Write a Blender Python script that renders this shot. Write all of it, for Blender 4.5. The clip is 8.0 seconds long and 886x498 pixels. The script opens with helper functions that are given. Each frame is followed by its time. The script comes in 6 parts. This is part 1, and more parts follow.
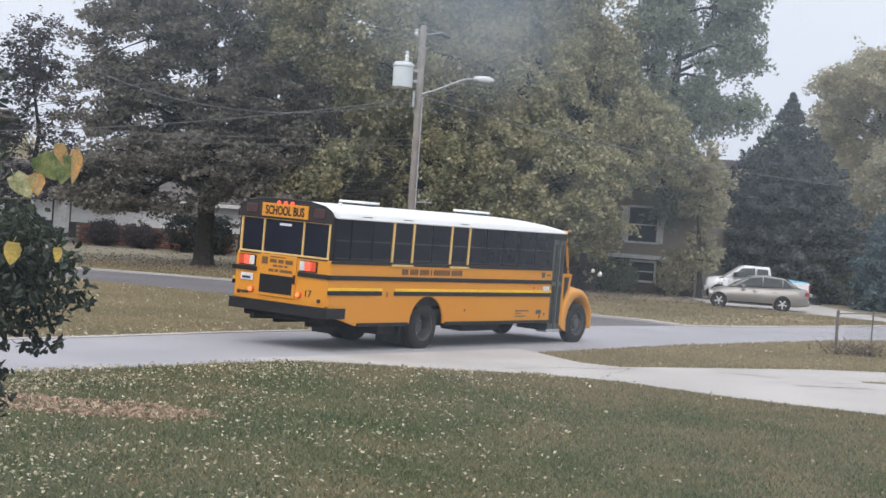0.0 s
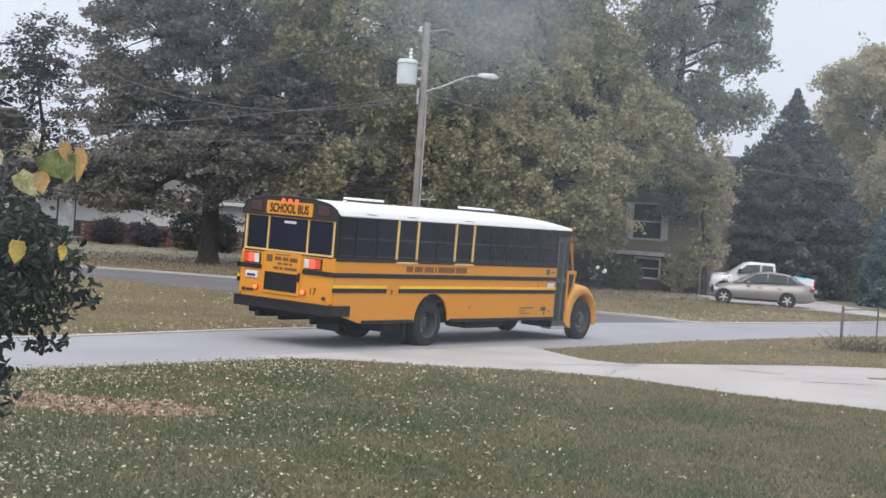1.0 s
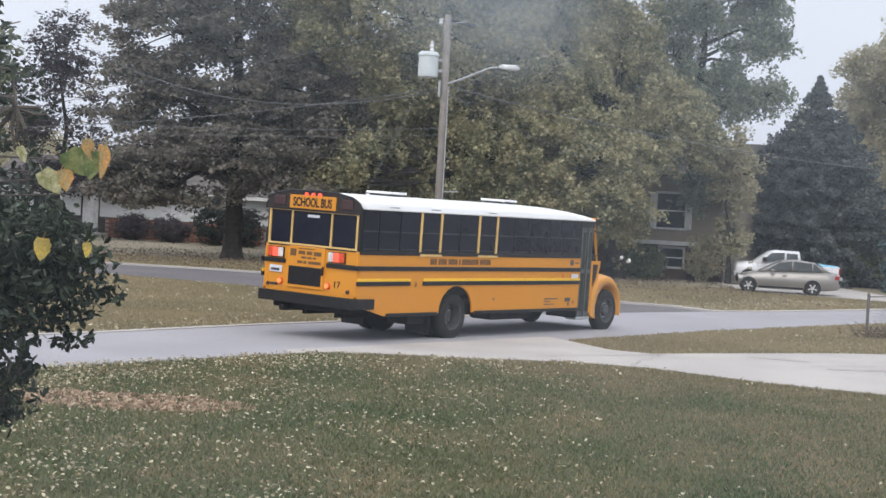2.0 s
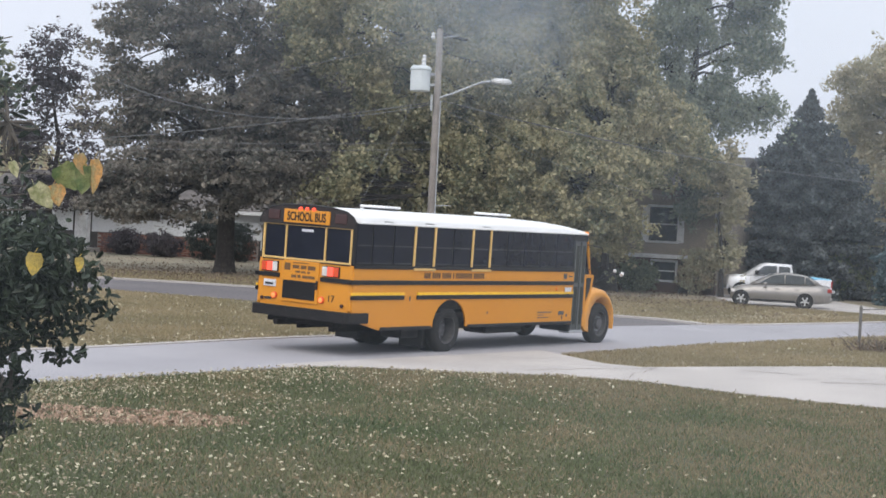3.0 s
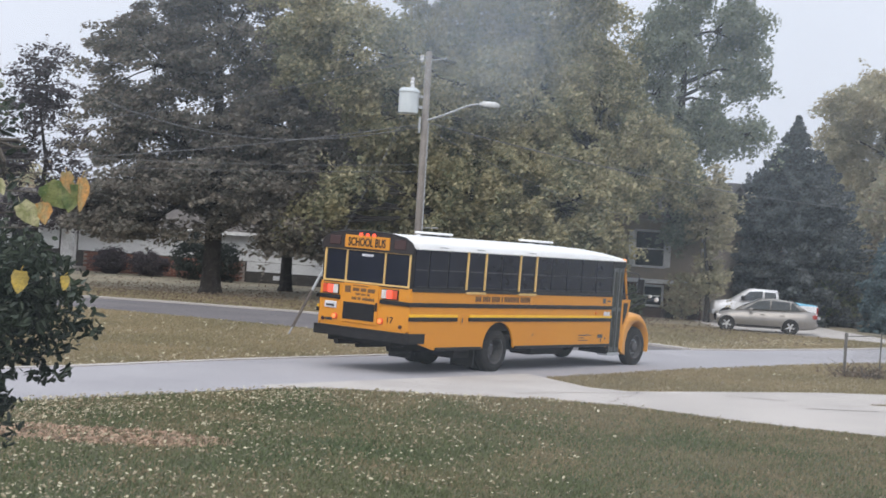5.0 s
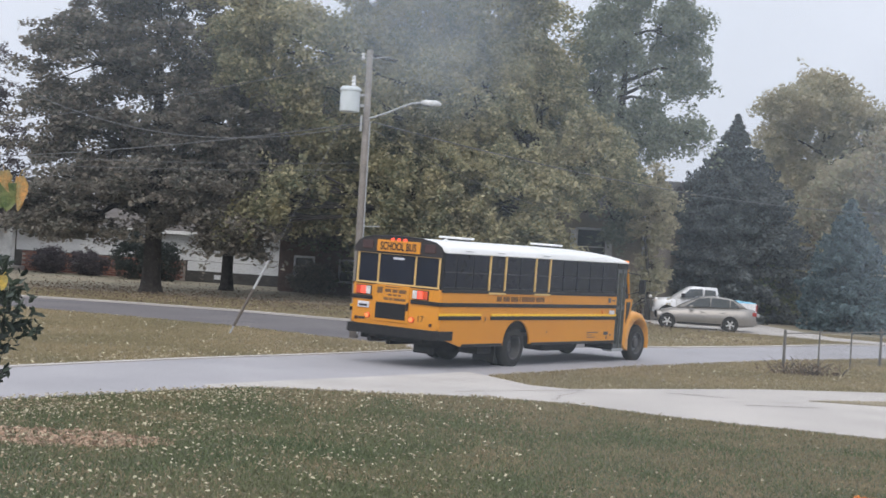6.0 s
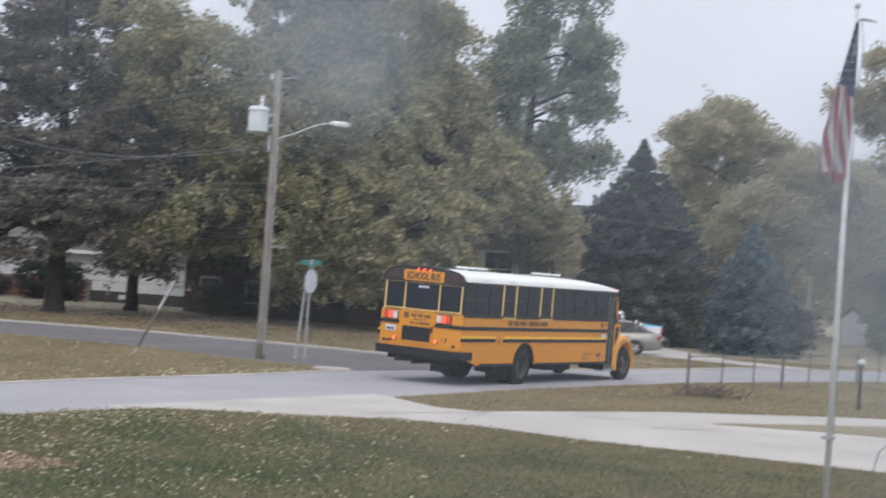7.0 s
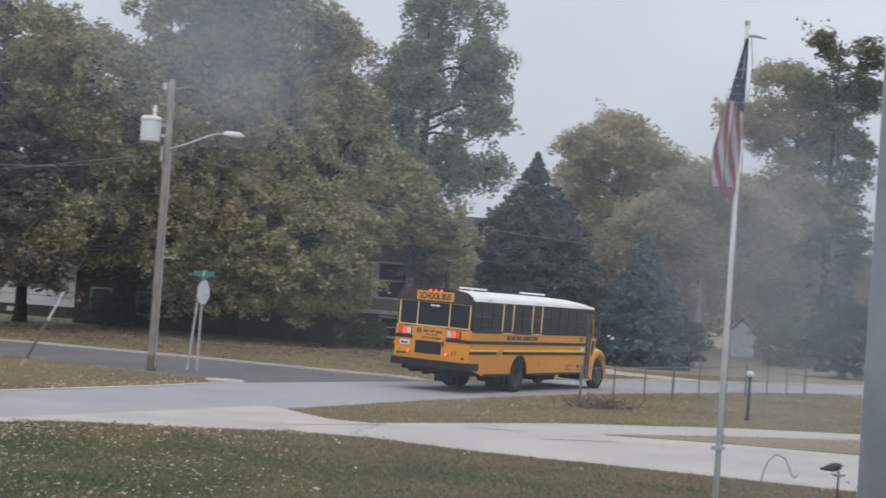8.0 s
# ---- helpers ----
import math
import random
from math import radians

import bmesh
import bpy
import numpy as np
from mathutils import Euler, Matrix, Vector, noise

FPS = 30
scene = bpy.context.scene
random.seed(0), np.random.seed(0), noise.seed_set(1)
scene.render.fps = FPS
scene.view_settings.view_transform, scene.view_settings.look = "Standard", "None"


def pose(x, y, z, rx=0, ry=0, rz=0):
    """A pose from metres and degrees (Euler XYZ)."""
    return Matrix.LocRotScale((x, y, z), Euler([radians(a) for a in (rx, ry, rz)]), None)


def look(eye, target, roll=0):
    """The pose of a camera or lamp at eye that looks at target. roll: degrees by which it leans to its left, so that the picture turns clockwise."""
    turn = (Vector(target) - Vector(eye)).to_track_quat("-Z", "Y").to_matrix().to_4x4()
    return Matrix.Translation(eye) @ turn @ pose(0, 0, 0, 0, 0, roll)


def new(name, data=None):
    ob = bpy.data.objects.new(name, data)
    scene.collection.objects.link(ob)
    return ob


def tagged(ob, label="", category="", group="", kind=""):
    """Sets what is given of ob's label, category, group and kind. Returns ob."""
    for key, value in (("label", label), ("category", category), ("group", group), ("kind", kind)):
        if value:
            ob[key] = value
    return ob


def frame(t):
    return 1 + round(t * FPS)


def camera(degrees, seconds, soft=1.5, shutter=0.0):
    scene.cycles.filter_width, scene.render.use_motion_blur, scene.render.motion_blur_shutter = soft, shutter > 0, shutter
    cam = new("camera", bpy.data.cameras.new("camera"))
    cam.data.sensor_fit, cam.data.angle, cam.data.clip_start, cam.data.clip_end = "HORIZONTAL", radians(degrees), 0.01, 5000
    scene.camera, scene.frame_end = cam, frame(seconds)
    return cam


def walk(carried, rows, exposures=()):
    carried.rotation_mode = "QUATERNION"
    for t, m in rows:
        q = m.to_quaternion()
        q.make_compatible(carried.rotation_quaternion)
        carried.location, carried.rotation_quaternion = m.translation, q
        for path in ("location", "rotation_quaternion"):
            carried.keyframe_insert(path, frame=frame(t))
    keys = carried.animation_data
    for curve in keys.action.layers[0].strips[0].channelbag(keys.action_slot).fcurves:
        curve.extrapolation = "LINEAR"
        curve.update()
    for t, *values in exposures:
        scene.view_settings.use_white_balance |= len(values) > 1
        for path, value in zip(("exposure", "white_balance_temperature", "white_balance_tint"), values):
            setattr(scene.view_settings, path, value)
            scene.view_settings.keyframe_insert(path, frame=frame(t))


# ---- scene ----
# The camera stands behind a window, some 2.7 m above the road.
EYE = (0.0, 0.0, 2.68)
cam = camera(30.26, 8.0, soft=1.5, shutter=0.5)
TURNS = [
    (0.0, 89.068, -4.115, -1.004), (0.5, 89.078, -4.071, -1.065), (1.0, 88.961, -3.957, -0.846),
    (1.5, 88.772, -3.617, -0.707), (1.7, 88.641, -3.507, -0.322), (2.8, 88.785, -2.902, 0.108),
    (3.0, 89.135, -3.079, -0.302), (3.5, 89.407, -3.433, 0.035), (4.0, 89.324, -3.364, 0.048),
    (4.2, 89.222, -3.350, 0.241), (5.3, 90.370, -3.932, -1.435), (5.5, 90.554, -4.037, -1.931),
    (5.8, 90.294, -3.756, -2.682), (6.0, 90.019, -3.568, -2.805), (6.2, 90.081, -3.399, -3.336),
    (6.4, 89.460, -3.230, -2.981), (6.5, 89.295, -3.146, -3.089), (6.6, 89.632, -3.317, -3.738),
    (6.8, 89.745, -3.659, -4.675), (6.9, 90.291, -3.830, -5.207), (7.0, 90.995, -4.001, -6.046),
    (7.2, 91.217, -4.187, -6.680), (7.3, 91.466, -4.280, -6.926), (7.5, 91.725, -4.465, -7.503),
    (7.7, 91.645, -4.338, -8.372), (8.0, 91.663, -4.147, -9.760)]
walk(cam, [(t, pose(*EYE, rx, ry, rz)) for t, rx, ry, rz in TURNS], exposures=[(0.0, 0.0), (4.2, 0.0), (5.5, -0.08), (7.0, -0.15), (7.5, -0.34), (8.0, -0.4)])

# ---- overcast daylight ----
world = bpy.data.worlds.new("overcast")
scene.world = world
world.use_nodes = True
wn, wl = world.node_tree.nodes, world.node_tree.links
wn.clear()
w_out = wn.new("ShaderNodeOutputWorld")
w_bg = wn.new("ShaderNodeBackground")
w_sky = wn.new("ShaderNodeTexSky")
w_sky.sky_type = "NISHITA"
w_sky.sun_disc = False
w_sky.sun_elevation, w_sky.sun_rotation = radians(48), radians(200)
w_sky.dust_density, w_sky.air_density = 3.0, 1.0
w_hsv = wn.new("ShaderNodeHueSaturation")
w_hsv.inputs["Saturation"].default_value = 0.25
w_hsv.inputs["Value"].default_value = 0.10
w_mix = wn.new("ShaderNodeMix")
w_mix.data_type = "RGBA"
w_mix.inputs["Factor"].default_value = 0.75
# cloud cover: brighter towards the zenith
w_co = wn.new("ShaderNodeTexCoord")
w_sep = wn.new("ShaderNodeSeparateXYZ")
w_ramp = wn.new("ShaderNodeValToRGB")
w_ramp.color_ramp.elements[0].position, w_ramp.color_ramp.elements[0].color = 0.0, (0.62, 0.66, 0.77, 1)
w_ramp.color_ramp.elements[1].position, w_ramp.color_ramp.elements[1].color = 0.8, (1.24, 1.32, 1.48, 1)
wl.new(w_co.outputs["Generated"], w_sep.inputs[0])
wl.new(w_sep.outputs["Z"], w_ramp.inputs[0])
wl.new(w_sky.outputs[0], w_hsv.inputs["Color"])
wl.new(w_hsv.outputs[0], w_mix.inputs["A"])
wl.new(w_ramp.outputs[0], w_mix.inputs["B"])
wl.new(w_mix.outputs["Result"], w_bg.inputs["Color"])
w_bg.inputs["Strength"].default_value = 1.35
wl.new(w_bg.outputs[0], w_out.inputs[0])
sun_data = bpy.data.lights.new("sun", "SUN")
sun_data.energy, sun_data.angle, sun_data.color = 1.2, radians(40), (1.0, 0.94, 0.86)
sun = new("sun", sun_data)
sun.matrix_basis = look((0, 0, 60), (3, 12, 48))
sun.location = (0, 0, 60)


# ---- materials ----
def mat(name, a, b=None, rough=0.8, scale=2.0, fine=40.0, bump=0.15, metal=0.0, island=0.0, obrand=0.0, c=None, coat=0.0, glow=0.0, trans=0.0, dist=0.02, spec=0.5, grain_amount=0.15, soft_edge=0.15):
    """Two colours in broad patches, fine grain over them, and fine relief."""
    m = bpy.data.materials.new(name)
    m.use_nodes = True
    n, l = m.node_tree.nodes, m.node_tree.links
    p = n["Principled BSDF"]
    p.inputs["Roughness"].default_value = rough
    p.inputs["Metallic"].default_value = metal
    p.inputs["Coat Weight"].default_value = coat
    p.inputs["Specular IOR Level"].default_value = spec
    b = b or tuple(v * 0.75 for v in a)
    co = n.new("ShaderNodeTexCoord")
    big = n.new("ShaderNodeTexNoise")
    big.inputs["Scale"].default_value, big.inputs["Detail"].default_value = scale, 5.0
    small = n.new("ShaderNodeTexNoise")
    small.inputs["Scale"].default_value, small.inputs["Detail"].default_value = fine, 3.0
    l.new(co.outputs["Object"], big.inputs["Vector"])
    l.new(co.outputs["Object"], small.inputs["Vector"])
    ramp = n.new("ShaderNodeMapRange")
    ramp.inputs["From Min"].default_value, ramp.inputs["From Max"].default_value = 0.5 - soft_edge, 0.5 + soft_edge
    l.new(big.outputs["Fac"], ramp.inputs["Value"])
    mix = n.new("ShaderNodeMix")
    mix.data_type = "RGBA"
    mix.inputs["A"].default_value, mix.inputs["B"].default_value = (*a, 1), (*b, 1)
    l.new(ramp.outputs[0], mix.inputs["Factor"])
    col = mix.outputs["Result"]
    if c:
        geo = n.new("ShaderNodeNewGeometry")
        third = n.new("ShaderNodeMix")
        third.data_type = "RGBA"
        third.inputs["B"].default_value = (*c, 1)
        thr = n.new("ShaderNodeMapRange")
        thr.inputs["From Min"].default_value, thr.inputs["From Max"].default_value = 0.45, 1.0
        l.new(geo.outputs["Random Per Island"], thr.inputs["Value"])
        l.new(thr.outputs[0], third.inputs["Factor"])
        l.new(col, third.inputs["A"])
        col = third.outputs["Result"]
    val = n.new("ShaderNodeHueSaturation")
    grain = n.new("ShaderNodeMapRange")
    grain.inputs["To Min"].default_value, grain.inputs["To Max"].default_value = 1 - grain_amount, 1 + grain_amount
    grain.inputs["From Min"].default_value, grain.inputs["From Max"].default_value = 0.3, 0.7
    l.new(small.outputs["Fac"], grain.inputs["Value"])
    fac = grain.outputs[0]
    if island or obrand:
        if island:
            src = n.new("ShaderNodeNewGeometry").outputs["Random Per Island"]
        else:
            src = n.new("ShaderNodeObjectInfo").outputs["Random"]
        k = island or obrand
        rr = n.new("ShaderNodeMapRange")
        rr.inputs["To Min"].default_value, rr.inputs["To Max"].default_value = 1 - k, 1 + k
        l.new(src, rr.inputs["Value"])
        mul = n.new("ShaderNodeMath")
        mul.operation = "MULTIPLY"
        l.new(rr.outputs[0], mul.inputs[0])
        l.new(fac, mul.inputs[1])
        fac = mul.outputs[0]
    l.new(fac, val.inputs["Value"])
    l.new(col, val.inputs["Color"])
    l.new(val.outputs[0], p.inputs["Base Color"])
    if bump:
        bp = n.new("ShaderNodeBump")
        bp.inputs["Strength"].default_value, bp.inputs["Distance"].default_value = bump, dist
        l.new(small.outputs["Fac"], bp.inputs["Height"])
        l.new(bp.outputs[0], p.inputs["Normal"])
    if glow:
        p.inputs["Emission Color"].default_value = (*a, 1)
        p.inputs["Emission Strength"].default_value = glow
    if trans:
        out = n["Material Output"]
        tl = n.new("ShaderNodeBsdfTranslucent")
        l.new(val.outputs[0], tl.inputs["Color"])
        ms = n.new("ShaderNodeMixShader")
        ms.inputs[0].default_value = trans
        l.new(p.outputs[0], ms.inputs[1])
        l.new(tl.outputs[0], ms.inputs[2])
        l.new(ms.outputs[0], out.inputs["Surface"])
    return m


# Smudges on the pane, plus broad patches that paint a veil of haze.
HAZE_SMEARS = [((0.17, 0.614, 2.67), 0.16, 0.022), ((0.05, 0.614, 2.66), 0.12, 0.012), ((0.12, 0.614, 2.80), 0.16, 0.09), ((-0.08, 0.614, 2.82), 0.16, 0.08), ((0.015, 0.614, 2.775), 0.064, 0.18), ((0.03, 0.614, 2.75), 0.03, 0.04), ((0.25, 0.614, 2.71), 0.095, 0.20), ((0.25, 0.614, 2.63), 0.05, 0.05)]


def dusty_hazy_glass():
    """Clear pane with an uneven dusty film that scatters daylight, thickened to stand in for haze."""
    m = bpy.data.materials.new("dusty_hazy_glass")
    m.use_nodes = True
    n, l = m.node_tree.nodes, m.node_tree.links
    n.remove(n["Principled BSDF"])
    co = n.new("ShaderNodeTexCoord")
    nz = n.new("ShaderNodeTexNoise")
    nz.inputs["Scale"].default_value, nz.inputs["Detail"].default_value = 9.0, 2.0
    mr = n.new("ShaderNodeMapRange")
    mr.inputs["From Min"].default_value, mr.inputs["From Max"].default_value = 0.35, 0.75
    mr.inputs["To Min"].default_value, mr.inputs["To Max"].default_value = 0.009, 0.025
    l.new(co.outputs["Object"], nz.inputs["Vector"])
    l.new(nz.outputs["Fac"], mr.inputs["Value"])
    # smudges and broad patches that paint in haze and reflections, with soft edges: centre, radius, strength
    fac = mr.outputs[0]
    for place, radius, amount in HAZE_SMEARS:
        sub = n.new("ShaderNodeVectorMath")
        sub.operation = "DISTANCE"
        sub.inputs[1].default_value = place
        l.new(co.outputs["Object"], sub.inputs[0])
        fade = n.new("ShaderNodeMapRange")
        fade.interpolation_type = "SMOOTHSTEP"
        fade.inputs["From Min"].default_value, fade.inputs["From Max"].default_value = radius, radius * 0.1
        fade.inputs["To Min"].default_value, fade.inputs["To Max"].default_value = 0.0, amount
        l.new(sub.outputs["Value"], fade.inputs["Value"])
        add = n.new("ShaderNodeMath")
        l.new(fac, add.inputs[0])
        l.new(fade.outputs[0], add.inputs[1])
        fac = add.outputs[0]
    tr, dust_haze, mx = n.new("ShaderNodeBsdfTransparent"), n.new("ShaderNodeBsdfTranslucent"), n.new("ShaderNodeMixShader")
    dust_haze.inputs["Color"].default_value = (0.75, 0.83, 0.92, 1)
    l.new(fac, mx.inputs[0])
    l.new(tr.outputs[0], mx.inputs[1])
    l.new(dust_haze.outputs[0], mx.inputs[2])
    l.new(mx.outputs[0], n["Material Output"].inputs["Surface"])
    return m


M = {}
M["lawn"] = mat("lawn", (0.062, 0.075, 0.030), (0.13, 0.11, 0.06), 0.95, 0.4, 30, 0.6, dist=0.03, soft_edge=0.2)
M["far_lawn"] = mat("far_lawn", (0.265, 0.22, 0.15), (0.19, 0.17, 0.115), 0.95, 0.25, 12, 0.5)
M["blade"] = mat("blade", (0.088, 0.118, 0.048), (0.155, 0.158, 0.078), 0.8, 0.4, 20, 0, island=0.35, trans=0.3, soft_edge=0.2)
M["straw"] = mat("straw", (0.28, 0.22, 0.13), (0.22, 0.18, 0.10), 0.85, 0.8, 20, 0, island=0.3, trans=0.3)
M["asphalt"] = mat("asphalt", (0.335, 0.322, 0.335), (0.285, 0.275, 0.288), 0.9, 0.35, 60, 0.3, dist=0.008)
M["asphalt_dark"] = mat("asphalt_dark", (0.105, 0.095, 0.10), (0.135, 0.122, 0.122), 0.9, 0.4, 60, 0.3, dist=0.008)
M["concrete"] = mat("concrete", (0.45, 0.415, 0.385), (0.38, 0.35, 0.325), 0.9, 0.5, 50, 0.25, dist=0.006)
M["crack"] = mat("crack", (0.10, 0.09, 0.08), None, 0.95, 3, 60, 0.2)
M["mulch"] = mat("mulch", (0.46, 0.32, 0.225), (0.35, 0.235, 0.165), 0.95, 6, 60, 0.8, island=0.25)
M["dry_leaf"] = mat("dry_leaf", (0.46, 0.40, 0.28), (0.33, 0.25, 0.15), 0.8, 1.5, 30, 0, island=0.3, c=(0.52, 0.48, 0.34), trans=0.2)
M["bus_yellow"] = mat("bus_yellow", (0.69, 0.275, 0.013), (0.65, 0.25, 0.012), 0.38, 0.6, 25, 0.01, coat=0.15, grain_amount=0.025)
M["letter_brown"] = mat("letter_brown", (0.16, 0.075, 0.022), (0.12, 0.055, 0.018), 0.5, 4, 40, 0)
M["bus_strip"] = mat("bus_strip", (0.95, 0.58, 0.02), (0.9, 0.52, 0.02), 0.4, 2, 40, 0)
M["bus_frame"] = mat("bus_frame", (0.70, 0.46, 0.16), (0.64, 0.41, 0.14), 0.45, 2, 30, 0.02)
M["bus_white"] = mat("bus_white", (0.82, 0.82, 0.82), (0.76, 0.76, 0.75), 0.4, 0.8, 20, 0.01, grain_amount=0.025)
M["black"] = mat("black", (0.012, 0.011, 0.012), (0.018, 0.016, 0.016), 0.42, 3, 40, 0.05, spec=0.25)
M["cap_black"] = mat("cap_black", (0.028, 0.022, 0.022), (0.036, 0.028, 0.027), 0.4, 3, 40, 0.03, spec=0.25)
M["tinted"] = mat("tinted", (0.009, 0.011, 0.021), (0.014, 0.016, 0.028), 0.10, 1.2, 8, 0.0, spec=0.2)
M["bar_grey"] = mat("bar_grey", (0.021, 0.022, 0.028), None, 0.5, 3, 30, 0)
M["louvre"] = mat("louvre", (0.013, 0.012, 0.015), None, 0.6, 5, 60, 0.3, spec=0.25)
M["rubber"] = mat("rubber", (0.020, 0.0195, 0.0195), (0.034, 0.032, 0.03), 0.85, 4, 50, 0.2, spec=0.25)
M["rim"] = mat("rim", (0.06, 0.058, 0.06), (0.095, 0.09, 0.09), 0.6, 6, 40, 0.1)
M["under"] = mat("under", (0.012, 0.012, 0.013), (0.022, 0.019, 0.018), 0.85, 4, 40, 0.2, spec=0.2)
M["red_lit"] = mat("red_lit", (1.0, 0.085, 0.04), (1.0, 0.07, 0.03), 0.3, 9, 60, 0, glow=1.4)
M["red_lamp"] = mat("red_lamp", (0.35, 0.03, 0.025), None, 0.3, 9, 60, 0)
M["brown_lamp"] = mat("brown_lamp", (0.05, 0.022, 0.022), (0.065, 0.028, 0.026), 0.25, 9, 60, 0)
M["amber"] = mat("amber", (0.85, 0.22, 0.02), None, 0.3, 9, 60, 0)
M["red_stop"] = mat("red_stop", (1.0, 0.11, 0.06), (0.95, 0.08, 0.045), 0.3, 9, 60, 0, glow=0.75)
M["red_turn"] = mat("red_turn", (0.75, 0.09, 0.02), (0.65, 0.07, 0.02), 0.3, 9, 60, 0)
M["bulb_lit"] = mat("bulb_lit", (1.0, 0.26, 0.07), None, 0.3, 9, 60, 0, glow=0.8)
M["bus_hood"] = mat("bus_hood", (0.76, 0.34, 0.055), (0.70, 0.30, 0.045), 0.42, 1.5, 25, 0.01, coat=0.1, grain_amount=0.03)
M["door_grey"] = mat("door_grey", (0.055, 0.06, 0.058), (0.04, 0.044, 0.044), 0.45, 3, 40, 0.04)
M["door_pane"] = mat("door_pane", (0.028, 0.032, 0.032), (0.04, 0.044, 0.042), 0.14, 1.5, 10, 0, spec=0.35)
M["round_red"] = mat("round_red", (0.7, 0.10, 0.03), None, 0.3, 9, 60, 0, glow=0.2)
M["amber_lit"] = mat("amber_lit", (1.0, 0.30, 0.06), None, 0.3, 9, 60, 0, glow=0.8)
M["white_lens"] = mat("white_lens", (0.75, 0.72, 0.70), None, 0.3, 9, 60, 0)
M["plate"] = mat("plate", (0.7, 0.7, 0.74), (0.6, 0.6, 0.66), 0.5, 9, 60, 0)
M["grey_metal"] = mat("grey_metal", (0.45, 0.46, 0.48), (0.38, 0.39, 0.41), 0.45, 3, 40, 0.05, metal=0.4)
M["galv_dark"] = mat("galv_dark", (0.16, 0.165, 0.16), (0.12, 0.125, 0.12), 0.5, 4, 50, 0.05, metal=0.2)
M["galv"] = mat("galv", (0.42, 0.43, 0.44), (0.34, 0.35, 0.36), 0.6, 4, 50, 0.1, metal=0.3)
M["transformer"] = mat("transformer", (0.62, 0.66, 0.68), (0.54, 0.58, 0.60), 0.5, 3, 40, 0.05)
M["pole_wood"] = mat("pole_wood", (0.25, 0.225, 0.205), (0.18, 0.16, 0.145), 0.9, 2.5, 30, 0.5)
M["pole_stain"] = mat("pole_stain", (0.13, 0.11, 0.095), (0.09, 0.078, 0.07), 0.9, 3, 30, 0.4)
M["cable"] = mat("cable", (0.16, 0.16, 0.17), None, 0.6, 3, 40, 0)
M["sign_back"] = mat("sign_back", (0.62, 0.66, 0.70), (0.54, 0.58, 0.62), 0.5, 4, 50, 0.05, metal=0.2)
M["sign_green"] = mat("sign_green", (0.035, 0.19, 0.16), None, 0.5, 6, 50, 0)
M["brick"] = mat("brick", (0.24, 0.105, 0.075), (0.17, 0.08, 0.06), 0.9, 2, 50, 0.4, obrand=0.3)
M["mortar"] = mat("mortar", (0.33, 0.28, 0.25), None, 0.95, 4, 60, 0.3)
M["dark_brick"] = mat("dark_brick", (0.12, 0.075, 0.06), (0.085, 0.055, 0.045), 0.9, 1.5, 30, 0.5)
M["siding"] = mat("siding", (0.70, 0.71, 0.72), (0.62, 0.63, 0.65), 0.7, 1.2, 25, 0.1)
M["siding_tan"] = mat("siding_tan", (0.30, 0.25, 0.20), (0.25, 0.21, 0.17), 0.8, 1.2, 25, 0.1)
M["white_trim"] = mat("white_trim", (0.76, 0.76, 0.76), None, 0.6, 3, 30, 0.05)
M["house_glass"] = mat("house_glass", (0.03, 0.035, 0.04), None, 0.1, 2, 20, 0)
M["roofing"] = mat("roofing", (0.09, 0.08, 0.075), (0.13, 0.115, 0.105), 0.95, 2, 25, 0.6)
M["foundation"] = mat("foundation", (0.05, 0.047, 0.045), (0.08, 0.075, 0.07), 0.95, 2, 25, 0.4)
M["bark"] = mat("bark", (0.030, 0.026, 0.024), (0.052, 0.045, 0.041), 0.95, 4, 18, 0.9, dist=0.05)
M["bark_pale"] = mat("bark_pale", (0.22, 0.20, 0.18), (0.30, 0.27, 0.24), 0.95, 4, 18, 0.7, dist=0.04)
M["leaf_dark"] = mat("leaf_dark", (0.155, 0.155, 0.13), (0.215, 0.195, 0.165), 0.7, 0.7, 6, 0, island=0.22, c=(0.25, 0.215, 0.175), trans=0.4)
M["leaf_ash"] = mat("leaf_ash", (0.215, 0.26, 0.195), (0.28, 0.315, 0.235), 0.7, 0.7, 6, 0, island=0.22, c=(0.33, 0.34, 0.25), trans=0.5)
M["leaf_plum"] = mat("leaf_plum", (0.075, 0.065, 0.075), (0.10, 0.085, 0.09), 0.7, 0.3, 6, 0, island=0.35, trans=0.3)
M["leaf_olive"] = mat("leaf_olive", (0.24, 0.265, 0.17), (0.42, 0.38, 0.22), 0.7, 0.7, 6, 0, island=0.22, c=(0.52, 0.46, 0.29), trans=0.5)
M["leaf_green"] = mat("leaf_green", (0.13, 0.17, 0.11), (0.19, 0.215, 0.135), 0.7, 0.7, 6, 0, island=0.22, c=(0.25, 0.25, 0.155), trans=0.45)
M["leaf_gold"] = mat("leaf_gold", (0.42, 0.405, 0.275), (0.49, 0.43, 0.29), 0.7, 0.7, 6, 0, island=0.22, c=(0.45, 0.41, 0.29), trans=0.5)
M["leaf_rust"] = mat("leaf_rust", (0.4, 0.36, 0.25), (0.48, 0.385, 0.27), 0.7, 0.7, 6, 0, island=0.22, c=(0.36, 0.375, 0.25), trans=0.5)
M["needle"] = mat("needle", (0.10, 0.118, 0.12), (0.14, 0.15, 0.147), 0.8, 0.5, 8, 0, island=0.35, trans=0.3)
M["needle_dark"] = mat("needle_dark", (0.035, 0.046, 0.042), (0.055, 0.064, 0.056), 0.8, 0.8, 8, 0, island=0.35, trans=0.15)
